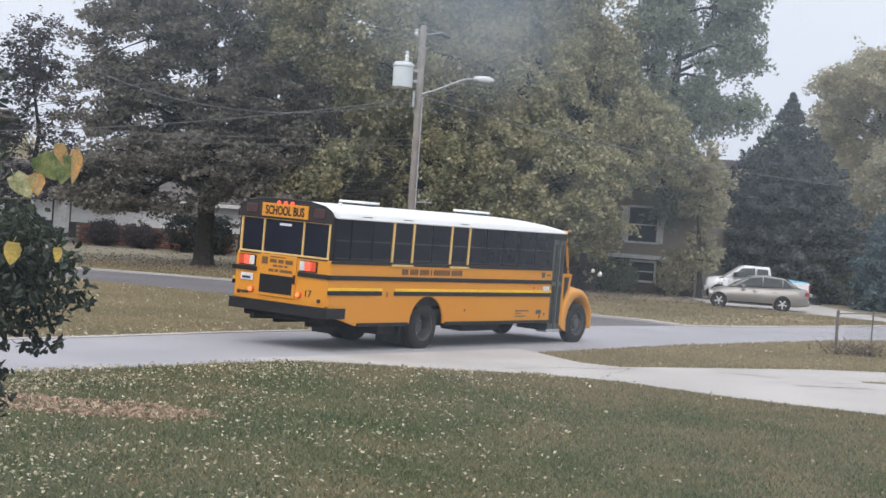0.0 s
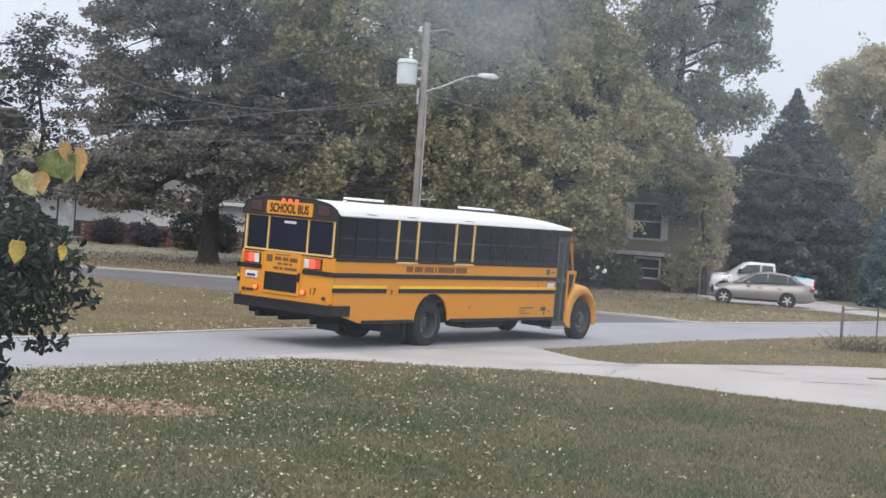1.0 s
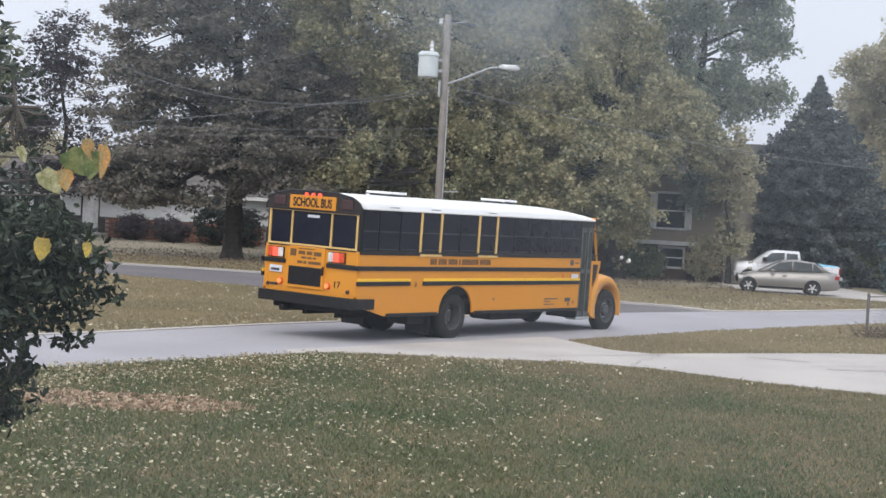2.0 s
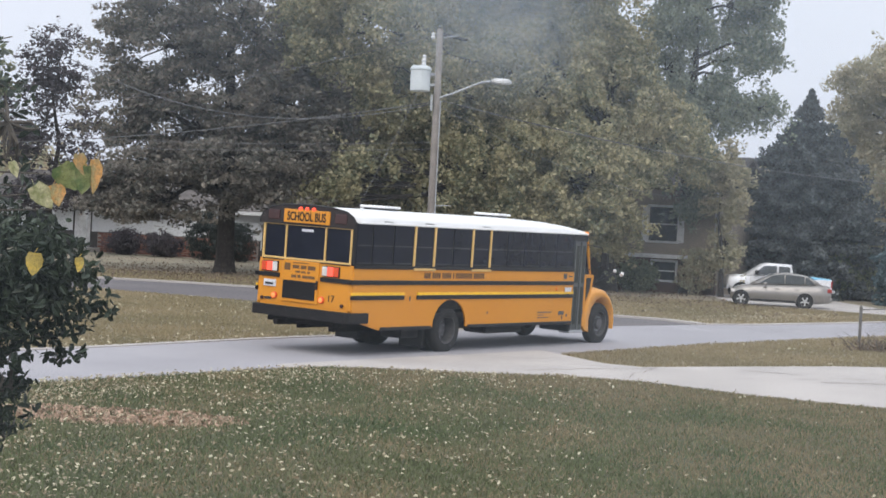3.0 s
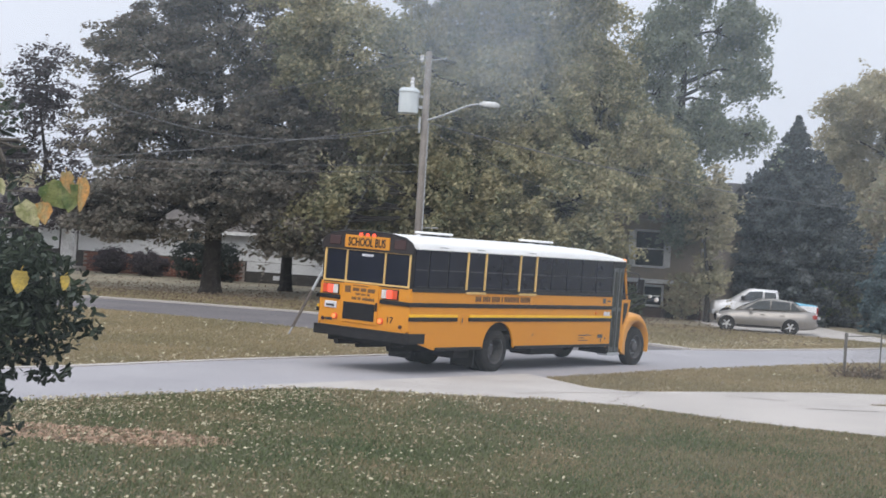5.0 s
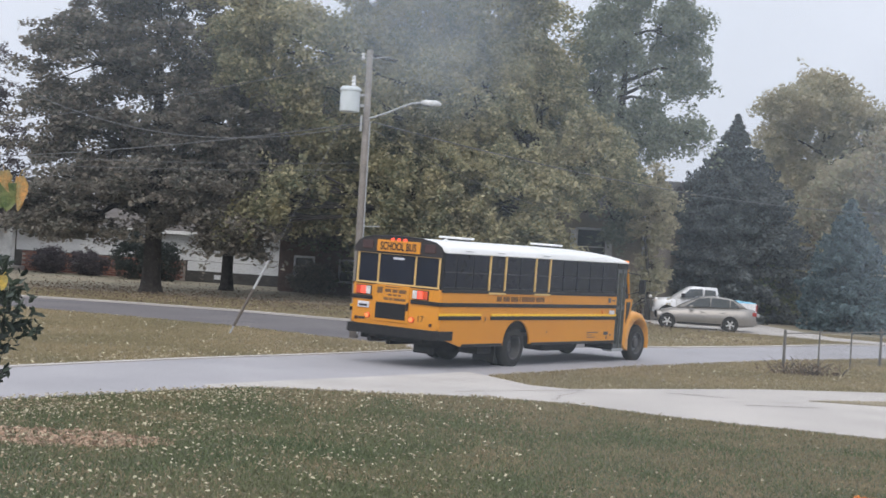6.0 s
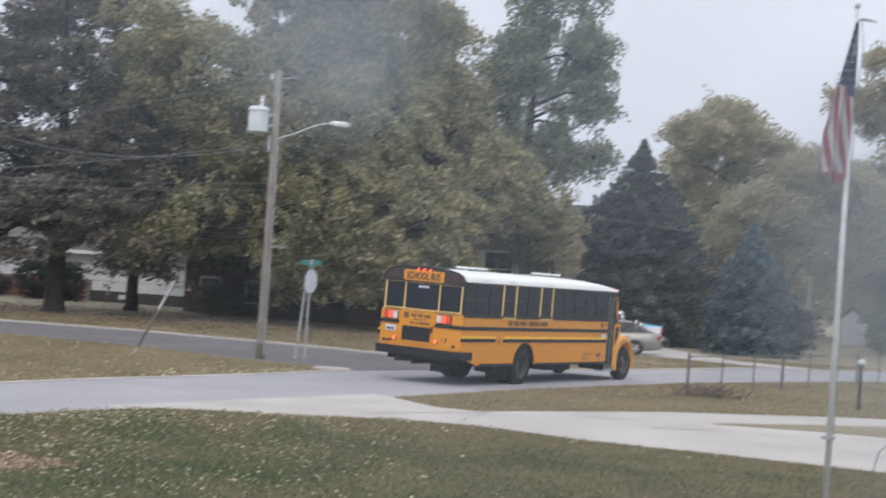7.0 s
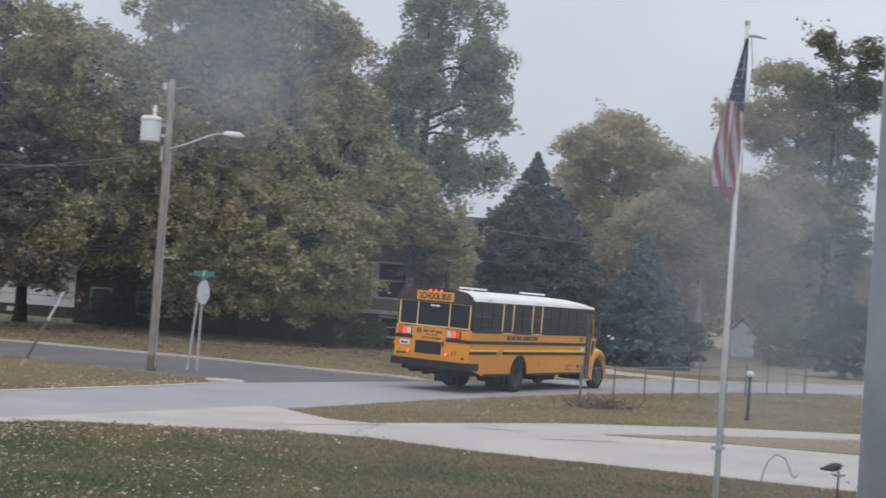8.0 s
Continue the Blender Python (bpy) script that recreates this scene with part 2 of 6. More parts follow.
M["brown_leaf"] = mat("brown_leaf", (0.225, 0.175, 0.125), (0.17, 0.13, 0.095), 0.85, 1.0, 30, 0, island=0.35, trans=0.15)
M["needle_blue"] = mat("needle_blue", (0.085, 0.13, 0.14), (0.11, 0.155, 0.165), 0.8, 0.8, 8, 0, island=0.35, trans=0.2)
M["shrub_leaf"] = mat("shrub_leaf", (0.018, 0.030, 0.017), (0.055, 0.072, 0.045), 0.42, 9, 60, 0, island=0.5, trans=0.2, spec=0.35)
M["twig"] = mat("twig", (0.10, 0.085, 0.07), (0.15, 0.13, 0.11), 0.9, 12, 80, 0.4)
M["yellow_leaf"] = mat("yellow_leaf", (0.68, 0.48, 0.09), (0.5, 0.37, 0.1), 0.55, 38, 160, 0.15, trans=0.35, soft_edge=0.1, grain_amount=0.22, dist=0.002)
M["orange_leaf"] = mat("orange_leaf", (0.64, 0.32, 0.09), (0.4, 0.33, 0.15), 0.55, 38, 160, 0.15, trans=0.35, soft_edge=0.1, grain_amount=0.22, dist=0.002)
M["lime_leaf"] = mat("lime_leaf", (0.1, 0.15, 0.04), (0.23, 0.25, 0.08), 0.55, 38, 160, 0.15, trans=0.35, soft_edge=0.1, grain_amount=0.22, dist=0.002)
M["pale_leaf"] = mat("pale_leaf", (0.62, 0.57, 0.33), (0.3, 0.31, 0.13), 0.55, 38, 160, 0.15, trans=0.35, soft_edge=0.1, grain_amount=0.22, dist=0.002)
M["silver"] = mat("silver", (0.26, 0.24, 0.22), (0.23, 0.215, 0.20), 0.32, 1, 30, 0.01, metal=0.3, coat=0.4)
M["truck_white"] = mat("truck_white", (0.80, 0.80, 0.82), None, 0.35, 1, 30, 0.01, coat=0.3)
M["tarp"] = mat("tarp", (0.16, 0.42, 0.60), (0.22, 0.50, 0.66), 0.6, 4, 40, 0.2)
M["car_glass"] = mat("car_glass", (0.10, 0.11, 0.12), (0.07, 0.078, 0.085), 0.06, 2, 20, 0, spec=0.8)
M["alloy"] = mat("alloy", (0.55, 0.54, 0.53), None, 0.35, 6, 40, 0.02, metal=0.15)
M["pole_white"] = mat("pole_white", (0.66, 0.66, 0.66), (0.58, 0.58, 0.58), 0.4, 3, 40, 0.02, metal=0.2)
M["flag_red"] = mat("flag_red", (0.30, 0.045, 0.055), None, 0.85, 6, 60, 0.1, trans=0.25)
M["flag_white"] = mat("flag_white", (0.52, 0.51, 0.53), None, 0.85, 6, 60, 0.1, trans=0.25)
M["flag_blue"] = mat("flag_blue", (0.05, 0.06, 0.12), None, 0.85, 6, 60, 0.1, trans=0.2)
M["mum"] = mat("mum", (0.75, 0.22, 0.03), (0.60, 0.15, 0.02), 0.8, 20, 80, 0, island=0.35, c=(0.85, 0.40, 0.06), trans=0.2)
M["frame_blue"] = mat("frame_blue", (0.70, 0.74, 0.80), (0.64, 0.68, 0.75), 0.6, 4, 40, 0.05)
M["dusty_hazy_glass"] = dusty_hazy_glass()
M["fence_metal"] = mat("fence_metal", (0.11, 0.105, 0.10), (0.15, 0.14, 0.13), 0.7, 4, 50, 0.1)
M["room"] = mat("room", (0.35, 0.33, 0.31), None, 0.9, 2, 30, 0.1)
M["stone_pale"] = mat("stone_pale", (0.62, 0.62, 0.60), None, 0.8, 6, 50, 0.2)


# ---- building helpers ----
def part(name, bm, material, parent=None, label="", smooth=False):
    me = bpy.data.meshes.new(name)
    bmesh.ops.recalc_face_normals(bm, faces=bm.faces)
    bm.to_mesh(me)
    bm.free()
    for m in (material if isinstance(material, (list, tuple)) else [material]):
        me.materials.append(m)
    if smooth:
        me.shade_smooth()
    ob = new(name, me)
    if parent:
        ob.parent = parent
    if label:
        ob["label"] = label
    return ob


def raw(name, verts, faces, material, parent=None, label="", smooth=False):
    me = bpy.data.meshes.new(name)
    me.from_pydata(verts, [], faces)
    me.materials.append(material)
    if smooth:
        me.shade_smooth()
    ob = new(name, me)
    if parent:
        ob.parent = parent
    if label:
        ob["label"] = label
    return ob


def thing(name, m, label, category, group="", kind=""):
    ob = new(name)
    ob.empty_display_size = 0.2
    ob.matrix_basis = m
    return tagged(ob, label, category, group, kind)


def box(bm, x0, x1, y0, y1, z0, z1, bev=0.0):
    vs = [bm.verts.new((x, y, z)) for x in (x0, x1) for y in (y0, y1) for z in (z0, z1)]
    fs = [bm.faces.new([vs[i] for i in q]) for q in ((0, 1, 3, 2), (4, 6, 7, 5), (0, 4, 5, 1), (2, 3, 7, 6), (0, 2, 6, 4), (1, 5, 7, 3))]
    if bev:
        es = list({e for f in fs for e in f.edges})
        bmesh.ops.bevel(bm, geom=es, offset=bev, segments=2, affect="EDGES", profile=0.5)
    return bm


def B(x0, x1, y0, y1, z0, z1, bev=0.0):
    return box(bmesh.new(), x0, x1, y0, y1, z0, z1, bev)


def prism(bm, pts, axis, a, b):
    """A flat outline drawn out along an axis from a to b."""
    def at3(p, w):
        return {"x": (w, p[0], p[1]), "y": (p[0], w, p[1]), "z": (p[0], p[1], w)}[axis]
    lo = [bm.verts.new(at3(p, a)) for p in pts]
    hi = [bm.verts.new(at3(p, b)) for p in pts]
    n = len(pts)
    f1 = bm.faces.new(lo)
    f2 = bm.faces.new(hi[::-1])
    for i in range(n):
        bm.faces.new([lo[i], hi[i], hi[(i + 1) % n], lo[(i + 1) % n]])
    f1.normal_update()
    f2.normal_update()
    bmesh.ops.triangulate(bm, faces=[f1, f2], ngon_method="EAR_CLIP")
    return bm


def lathe(bm, prof, m=None, seg=20, cap=True):
    """A profile of (radius, height) turned about z, then moved by m."""
    rings = []
    for r, z in prof:
        rings.append([bm.verts.new((r * math.cos(6.28318 * i / seg), r * math.sin(6.28318 * i / seg), z)) for i in range(seg)])
    for a, b in zip(rings, rings[1:]):
        for i in range(seg):
            bm.faces.new([a[i], a[(i + 1) % seg], b[(i + 1) % seg], b[i]])
    if cap and prof[0][0] > 1e-4:
        bm.faces.new(rings[0][::-1])
    if cap and prof[-1][0] > 1e-4:
        bm.faces.new(rings[-1])
    if m is not None:
        bmesh.ops.transform(bm, matrix=m, verts=[v for r in rings for v in r])
    return bm


def tube(bm, pts, radii, seg=8):
    pts = [Vector(p) for p in pts]
    if not isinstance(radii, (list, tuple)):
        radii = [radii] * len(pts)
    rings = []
    for i, p in enumerate(pts):
        d = (pts[min(i + 1, len(pts) - 1)] - pts[max(i - 1, 0)]).normalized()
        u = d.orthogonal().normalized() if i == 0 else (u - d * u.dot(d)).normalized()
        w = d.cross(u)
        rings.append([bm.verts.new(p + (u * math.cos(6.28318 * k / seg) + w * math.sin(6.28318 * k / seg)) * radii[i]) for k in range(seg)])
    for a, b in zip(rings, rings[1:]):
        for k in range(seg):
            bm.faces.new([a[k], a[(k + 1) % seg], b[(k + 1) % seg], b[k]])
    bm.faces.new(rings[0][::-1])
    bm.faces.new(rings[-1])
    return bm


def T(pts, r, seg=8):
    return tube(bmesh.new(), pts, r, seg)


def leaf_cloud(name, centres, size, material, parent=None, rng=None, label="", flat=0.0, long=1.5, oval=False):
    """Many small folded leaves at the given places, in one mesh."""
    c = np.asarray(centres, float)
    n = len(c)
    u = rng.normal(size=(n, 3))
    u[:, 2] *= 1 - flat
    u /= np.linalg.norm(u, axis=1)[:, None] + 1e-9
    v = rng.normal(size=(n, 3))
    v[:, 2] *= 1 - flat
    v -= u * (u * v).sum(1)[:, None]
    v /= np.linalg.norm(v, axis=1)[:, None] + 1e-9
    w = np.cross(u, v)
    s = (np.asarray(size) * rng.uniform(0.65, 1.35, n))[:, None]
    p0, p2 = c - u * s * 0.5 * long, c + u * s * 0.5 * long
    if oval:
        up, droop = w * s * 0.14, -w * s * 0.10
        q = [p0, c - u * s * 0.22 * long + v * s * 0.42 + up, c + u * s * 0.20 * long + v * s * 0.36 + up, p2 + droop, c + u * s * 0.20 * long - v * s * 0.36 + up, c - u * s * 0.22 * long - v * s * 0.42 + up]
        me = bpy.data.meshes.new(name)
        k = np.arange(n)[:, None] * 6
        quads = np.concatenate([k + np.array([0, 1, 2, 3]), k + np.array([0, 3, 4, 5])], 1).reshape(-1, 4)
        me.from_pydata(np.stack(q, 1).reshape(-1, 3).tolist(), [], quads.tolist())
        me.materials.append(material)
        ob = new(name, me)
        if parent:
            ob.parent = parent
        if label:
            ob["label"] = label
        return ob
    p1, p3 = c + v * s * 0.45 + w * s * 0.16, c - v * s * 0.45 + w * s * 0.16
    verts = np.stack([p0, p1, p2, p3], 1).reshape(-1, 3)
    k = np.arange(n) * 4
    faces = np.stack([k, k + 1, k + 2, k, k + 2, k + 3], 1).reshape(-1, 3)
    me = bpy.data.meshes.new(name)
    me.vertices.add(len(verts))
    me.vertices.foreach_set("co", verts.ravel().astype(np.float32))
    me.loops.add(faces.size)
    me.loops.foreach_set("vertex_index", faces.ravel().astype(np.int32))
    me.polygons.add(len(faces))
    me.polygons.foreach_set("loop_start", (np.arange(len(faces)) * 3).astype(np.int32))
    me.update(calc_edges=True)
    me.materials.append(material)
    ob = new(name, me)
    if parent:
        ob.parent = parent
    if label:
        ob["label"] = label
    return ob


def inside(px, py, poly):
    r = np.zeros(len(px), bool)
    n = len(poly)
    for i in range(n):
        (x0, y0), (x1, y1) = poly[i], poly[(i + 1) % n]
        hit = (y0 > py) != (y1 > py)
        r ^= hit & (px < (x1 - x0) * (py - y0) / ((y1 - y0) or 1e-9) + x0)
    return r


def writing(name, text, size, m, material, parent, width=None, bold=0.0):
    """Raised letters of the built-in font; m lays its x-y plane."""
    cu = bpy.data.curves.new(name, "FONT")
    cu.offset = bold
    cu.body, cu.size, cu.align_x, cu.align_y, cu.extrude = text, size, "CENTER", "CENTER", 0.004
    tmp = bpy.data.objects.new(name, cu)
    scene.collection.objects.link(tmp)
    me = bpy.data.meshes.new_from_object(tmp.evaluated_get(bpy.context.evaluated_depsgraph_get()))
    bpy.data.objects.remove(tmp)
    k = 1.0
    if width:
        xs = [v.co.x for v in me.vertices]
        k = width / (max(xs) - min(xs))
    me.transform(m @ Matrix.Diagonal((k, 1, 1, 1)))
    me.materials.clear()
    me.materials.append(material)
    ob = new(name, me)
    ob.parent = parent
    return ob


# ---- ground, roads and drives ----
ROAD_NEAR = [(-17, 9.5), (-5.7, 24.4), (-3.05, 28.1), (2.85, 35.4), (6.9, 41.2), (12.6, 48.2), (20.2, 55.5), (26.7, 60.5), (64, 84)]
ROAD_FAR = [(-18.5, 14.5), (-6.4, 30.7), (-3.8, 34.9), (-0.2, 40.0), (1.9, 43.4), (8.4, 50.4), (10.4, 52.0), (14.7, 56.7), (18.2, 61.0), (23.5, 64.6), (30.4, 68.9), (62, 89)]
CROSS_FAR = [(8.4, 50.4), (7.5, 51.9), (5.8, 52.7), (2.4, 55.2), (-0.4, 56.9), (-4.5, 59.2), (-8.8, 60.2), (-11.5, 60.4), (-34, 60)]
CROSS_NEAR = [(1.9, 43.4), (1.8, 44.6), (-0.3, 45.9), (-3.6, 49.2), (-7.3, 51.2), (-10.2, 52.6), (-34, 53.5)]
DRIVE = [(-2.7, 29.3), (-2.45, 28.75), (-1.9, 29.3), (-1.25, 29.6), (0.7, 29.75), (2.5, 30.1), (3.9, 29.8), (5.7, 28.2), (8.0, 27.0), (11.5, 24.9), (20, 20.0),
         (26, 41.0), (17.6, 38.4), (13.8, 37.8), (9.0, 36.0), (5.7, 33.9), (4.4, 33.0), (3.6, 33.4), (2.85, 35.3), (2.5, 36.1)]
WEDGE = [(9.4, 33.4), (11.6, 33.1), (14.7, 32.0), (22, 29.3), (25, 38.2), (16.6, 36.2), (12.1, 34.7)]
PARKING = [(12.9, 71.0), (13.3, 67.9), (16.4, 66.2), (20.4, 62.6), (22.4, 64.0), (19.8, 68.0), (19.2, 78.5), (13.0, 79.0)]
ROAD = ROAD_NEAR + ROAD_FAR[::-1]
CROSS = CROSS_FAR + CROSS_NEAR[::-1]


def slab(name, poly, z0, z1, material, label, category="road"):
    return tagged(part(name, prism(bmesh.new(), poly, "z", z0, z1), material), label, category, kind="structure")


def ground():
    bm = bmesh.new()
    ring = [0, 4, 8, 12, 16, 20, 25, 30, 36, 44, 55, 70, 90, 120, 180, 300, 600, 1500]
    xs = sorted({-r for r in ring} | set(ring))
    ys = [-600, -200, -60, -20] + ring
    vs = [[bm.verts.new((x, y, 0)) for x in xs] for y in ys]
    for j in range(len(ys) - 1):
        for i in range(len(xs) - 1):
            f = bm.faces.new([vs[j][i], vs[j][i + 1], vs[j + 1][i + 1], vs[j + 1][i]])
            f.material_index = 0 if ys[j] < 30 else 1
    tagged(part("ground", bm, [M["lawn"], M["far_lawn"]]), "autumn lawn with green and straw-brown patches", "lawn", kind="structure")
    slab("road", ROAD, -0.1, 0.016, M["asphalt"], "pale worn grey residential street")
    slab("cross_street", CROSS, -0.1, 0.012, M["asphalt_dark"], "darker asphalt side street joining the road")
    slab("driveway", DRIVE, -0.1, 0.022, M["concrete"], "pale concrete driveway with fine cracks", "driveway")
    slab("parking_pad", PARKING, -0.1, 0.02, M["concrete"], "concrete parking pad beside the far house", "driveway")
    slab("grass_wedge", WEDGE, -0.05, 0.04, M["far_lawn"], "thin grass strip dividing the driveway", "lawn")


def strip(name, line, w, z1, material, label):
    """A low kerb along a line."""
    bm = bmesh.new()
    a = []
    for i, p in enumerate(line):
        d = Vector(line[min(i + 1, len(line) - 1)]) - Vector(line[max(i - 1, 0)])
        nrm = Vector((-d.y, d.x)).normalized()
        q = Vector(p)
        a.append((q - nrm * w / 2, q + nrm * w / 2))
    rows = [[bm.verts.new((*s, z)) for s, z in ((l, -0.05), (l, z1), (r, z1), (r, -0.05))] for l, r in a]
    for p, q in zip(rows, rows[1:]):
        for k in range(3):
            bm.faces.new([p[k], p[k + 1], q[k + 1], q[k]])
    bm.faces.new(rows[0])
    bm.faces.new(rows[-1][::-1])
    return tagged(part(name, bm, material), label, "kerb", kind="structure")


def far_bits():
    strip("kerb_far", ROAD_FAR[:5], 0.24, 0.035, M["concrete"], "low pale concrete kerb with leaf litter")
    strip("kerb_cross", CROSS_FAR, 0.38, 0.07, M["concrete"], "low pale concrete kerb of the side street")
    strip("kerb_right", ROAD_FAR[5:], 0.3, 0.05, M["concrete"], "low pale concrete kerb beyond the junction")
    bm = bmesh.new()
    lathe(bm, [(0.55, -0.02), (0.5, 0.07), (0.0, 0.09)], pose(1.85, 43.9, 0), 12)
    tagged(part("kerb_corner", bm, M["concrete"]), "worn pale concrete kerb corner at the junction", "kerb", kind="structure")


def cracks():
    rng = random.Random(4)
    def crack(p, q, w, z):
        bm = bmesh.new()
        n = 14
        d = Vector(q) - Vector(p)
        nn = Vector((-d.y, d.x)).normalized()
        pts = [Vector(p) + d * i / n + nn * rng.uniform(-0.07, 0.07) for i in range(n + 1)]
        rows = []
        for i, s in enumerate(pts):
            k = w * rng.uniform(0.3, 1.0)
            rows.append([bm.verts.new((*(s - nn * k), z)), bm.verts.new((*(s + nn * k), z))])
        for a, b in zip(rows, rows[1:]):
            bm.faces.new([a[0], a[1], b[1], b[0]])
        return bm
    for p, q, w, z in (((1.9, 30.9), (4.6, 32.8), 0.025, 0.027), ((6.4, 33.4), (7.6, 33.0), 0.05, 0.027), ((7.6, 31.5), (9.2, 31.9), 0.04, 0.027),
                       ((5.3, 31.0), (9.6, 33.2), 0.012, 0.027), ((3.6, 30.1), (4.6, 33.0), 0.012, 0.027),
                       ((9.2, 34.3), (13.5, 35.6), 0.012, 0.027)):
        tagged(part("pavement_crack", crack(p, q, w, z), M["crack"]), "dark crack in the pavement", "crack", kind="structure")


def scatter():
    rng = np.random.default_rng(5)
    def blades(name, x, y, material, label, low, high, wide):
        n = len(x)
        hgt = rng.uniform(low, high, n)
        a = rng.uniform(0, 6.28, n)
        wdt = rng.uniform(0.5, 1.1, n) * wide
        lx, ly = rng.normal(0, 0.45 * high, n), rng.normal(0, 0.45 * high, n)
        v = np.empty((n, 3, 3))
        v[:, 0] = np.stack([x - np.cos(a) * wdt, y - np.sin(a) * wdt, np.full(n, -0.004)], 1)
        v[:, 1] = np.stack([x + np.cos(a) * wdt, y + np.sin(a) * wdt, np.full(n, -0.004)], 1)
        v[:, 2] = np.stack([x + lx, y + ly, hgt], 1)
        me = bpy.data.meshes.new(name)
        me.vertices.add(3 * n)
        me.vertices.foreach_set("co", v.ravel().astype(np.float32))
        me.loops.add(3 * n)
        me.loops.foreach_set("vertex_index", np.arange(3 * n, dtype=np.int32))
        me.polygons.add(n)
        me.polygons.foreach_set("loop_start", (np.arange(n) * 3).astype(np.int32))
        me.update(calc_edges=True)
        me.materials.append(material)
        tagged(new(name, me), label, "grass", kind="stuff")
    # the near lawn, up to the street and the drive
    n = 340000
    x, y = rng.uniform(-7.5, 14, n), 13.2 + 19.5 * rng.uniform(0, 1, n) ** 1.15
    k = (np.abs(x - 1) < 2.8 + 0.34 * y) & ~inside(x, y, ROAD) & ~inside(x, y, DRIVE) & (y < 24.4 + (x + 5.7) * 1.32)
    k &= ~((((x + 4.1) / 1.7) ** 2 + ((y - 20.9) / 0.85) ** 2 < 1) & (rng.uniform(0, 1, n) < 0.75))
    x, y = x[k], y[k]
    worn = np.clip(1.0 - 0.24 * np.abs(np.minimum(24.4 + (x + 5.7) * 1.32, 29.9 - 0.35 * np.maximum(x - 3.5, 0)) - y), 0, 1)
    patch = np.array([noise.noise((a * 0.8, b * 0.6, 2.0)) for a, b in zip(x, y)])
    dry = rng.uniform(0, 1, len(x)) < np.clip(0.22 + 0.75 * patch + 1.05 * worn * np.clip((x + 3) / 2, 0, 1) + 0.065 * np.maximum(x, 0), 0.04, 0.85)
    blades("lawn_grass", x[~dry], y[~dry], M["blade"], "short green lawn grass", 0.025, 0.075, 0.013)
    blades("dry_grass", x[dry], y[dry], M["straw"], "straw-brown dead grass in patches of the lawn", 0.02, 0.065, 0.013)
    # verges and yards beyond
    n = 420000
    x, y = rng.uniform(-14, 26, n), 30 + 40 * rng.uniform(0, 1, n) ** 1.3
    k = (np.abs(x - 4) < 0.42 * y) & ~inside(x, y, ROAD) & ~inside(x, y, CROSS) & ~inside(x, y, PARKING) & (~inside(x, y, DRIVE) | inside(x, y, WEDGE))
    blades("verge_grass", x[k], y[k], M["far_blade"], "dry straw-coloured grass of the verge and yards", 0.03, 0.085, 0.022)
    # fallen leaves
    n = 95000
    x, y = rng.uniform(-9, 14, n), 13 + 19 * rng.uniform(0, 1, n)
    edge = 24.4 + (x + 5.7) * 1.32
    dense = np.clip(0.9 - 0.16 * np.abs(np.minimum(edge, 29.7) - y), 0.26, 0.8) * np.clip(0.75 - (x + 2.5) * 0.12, 0.05, 1)
    dense *= np.clip(0.8 + 1.3 * np.array([noise.noise((a * 0.7, b * 0.45, 9.0)) for a, b in zip(x, y)]), 0.25, 1.6)
    k = (rng.uniform(0, 1, n) < dense) & (y < edge + 0.25) & ~inside(x, y, DRIVE)
    x, y = x[k], y[k]
    c = np.stack([x, y, rng.uniform(0.03, 0.075, len(x))], 1)
    tagged(leaf_cloud("fallen_leaves", c, 0.031, M["dry_leaf"], None, rng, flat=0.6, long=1.5, oval=True), "pale tan fallen leaves scattered on the lawn", "fallen leaves", kind="stuff")
    n = 44000
    x, y = rng.uniform(-16, 26, n), rng.uniform(28, 62, n)
    far_edge = 30.7 + (x + 6.4) * 1.44
    k = ~inside(x, y, ROAD) & ~inside(x, y, CROSS) & ~inside(x, y, DRIVE) & (rng.uniform(0, 1, n) < np.clip(1.2 - 0.3 * np.abs(y - far_edge), 0.12, 1))
    c = np.stack([x[k], y[k], np.full(k.sum(), 0.06)], 1)
    tagged(leaf_cloud("verge_leaves", c, 0.05, M["dry_leaf"], None, rng, flat=0.6), "fallen leaves along the kerb and verge", "fallen leaves", kind="stuff")
    # brown leaf litter under the two large trees
    n = 52000
    x, y = rng.uniform(-26, 16, n), rng.uniform(56, 88, n)
    near = np.minimum(np.hypot((x + 9.1) / 1.5, y - 70), np.hypot((x - 4) / 1.2, y - 72))
    k = ~inside(x, y, ROAD) & ~inside(x, y, CROSS) & ~inside(x, y, PARKING) & (rng.uniform(0, 1, n) < np.clip(0.85 - near / 14, 0.1, 1))
    c = np.stack([x[k], y[k], rng.uniform(0.04, 0.10, k.sum())], 1)
    tagged(leaf_cloud("leaf_litter", c, 0.07, M["brown_leaf"], None, rng, flat=0.7), "brown leaf litter under the big trees", "fallen leaves", kind="stuff")
    # bare bark patch
    n = 2100
    r, a = np.sqrt(rng.uniform(0, 1, n)), rng.uniform(0, 6.28, n)
    c = np.stack([-4.1 + 1.9 * r * np.cos(a), 20.9 + 0.85 * r * np.sin(a), rng.uniform(0.002, 0.025, n)], 1)
    tagged(leaf_cloud("bark_mulch", c, 0.042, M["mulch"], None, rng, flat=0.5, long=1.9), "reddish-brown bark chips in a bare lawn patch", "mulch", kind="stuff")


M["far_blade"] = mat("far_blade", (0.38, 0.31, 0.19), (0.29, 0.25, 0.15), 0.9, 0.25, 8, 0, island=0.15, trans=0.6)
ground()
far_bits()
cracks()


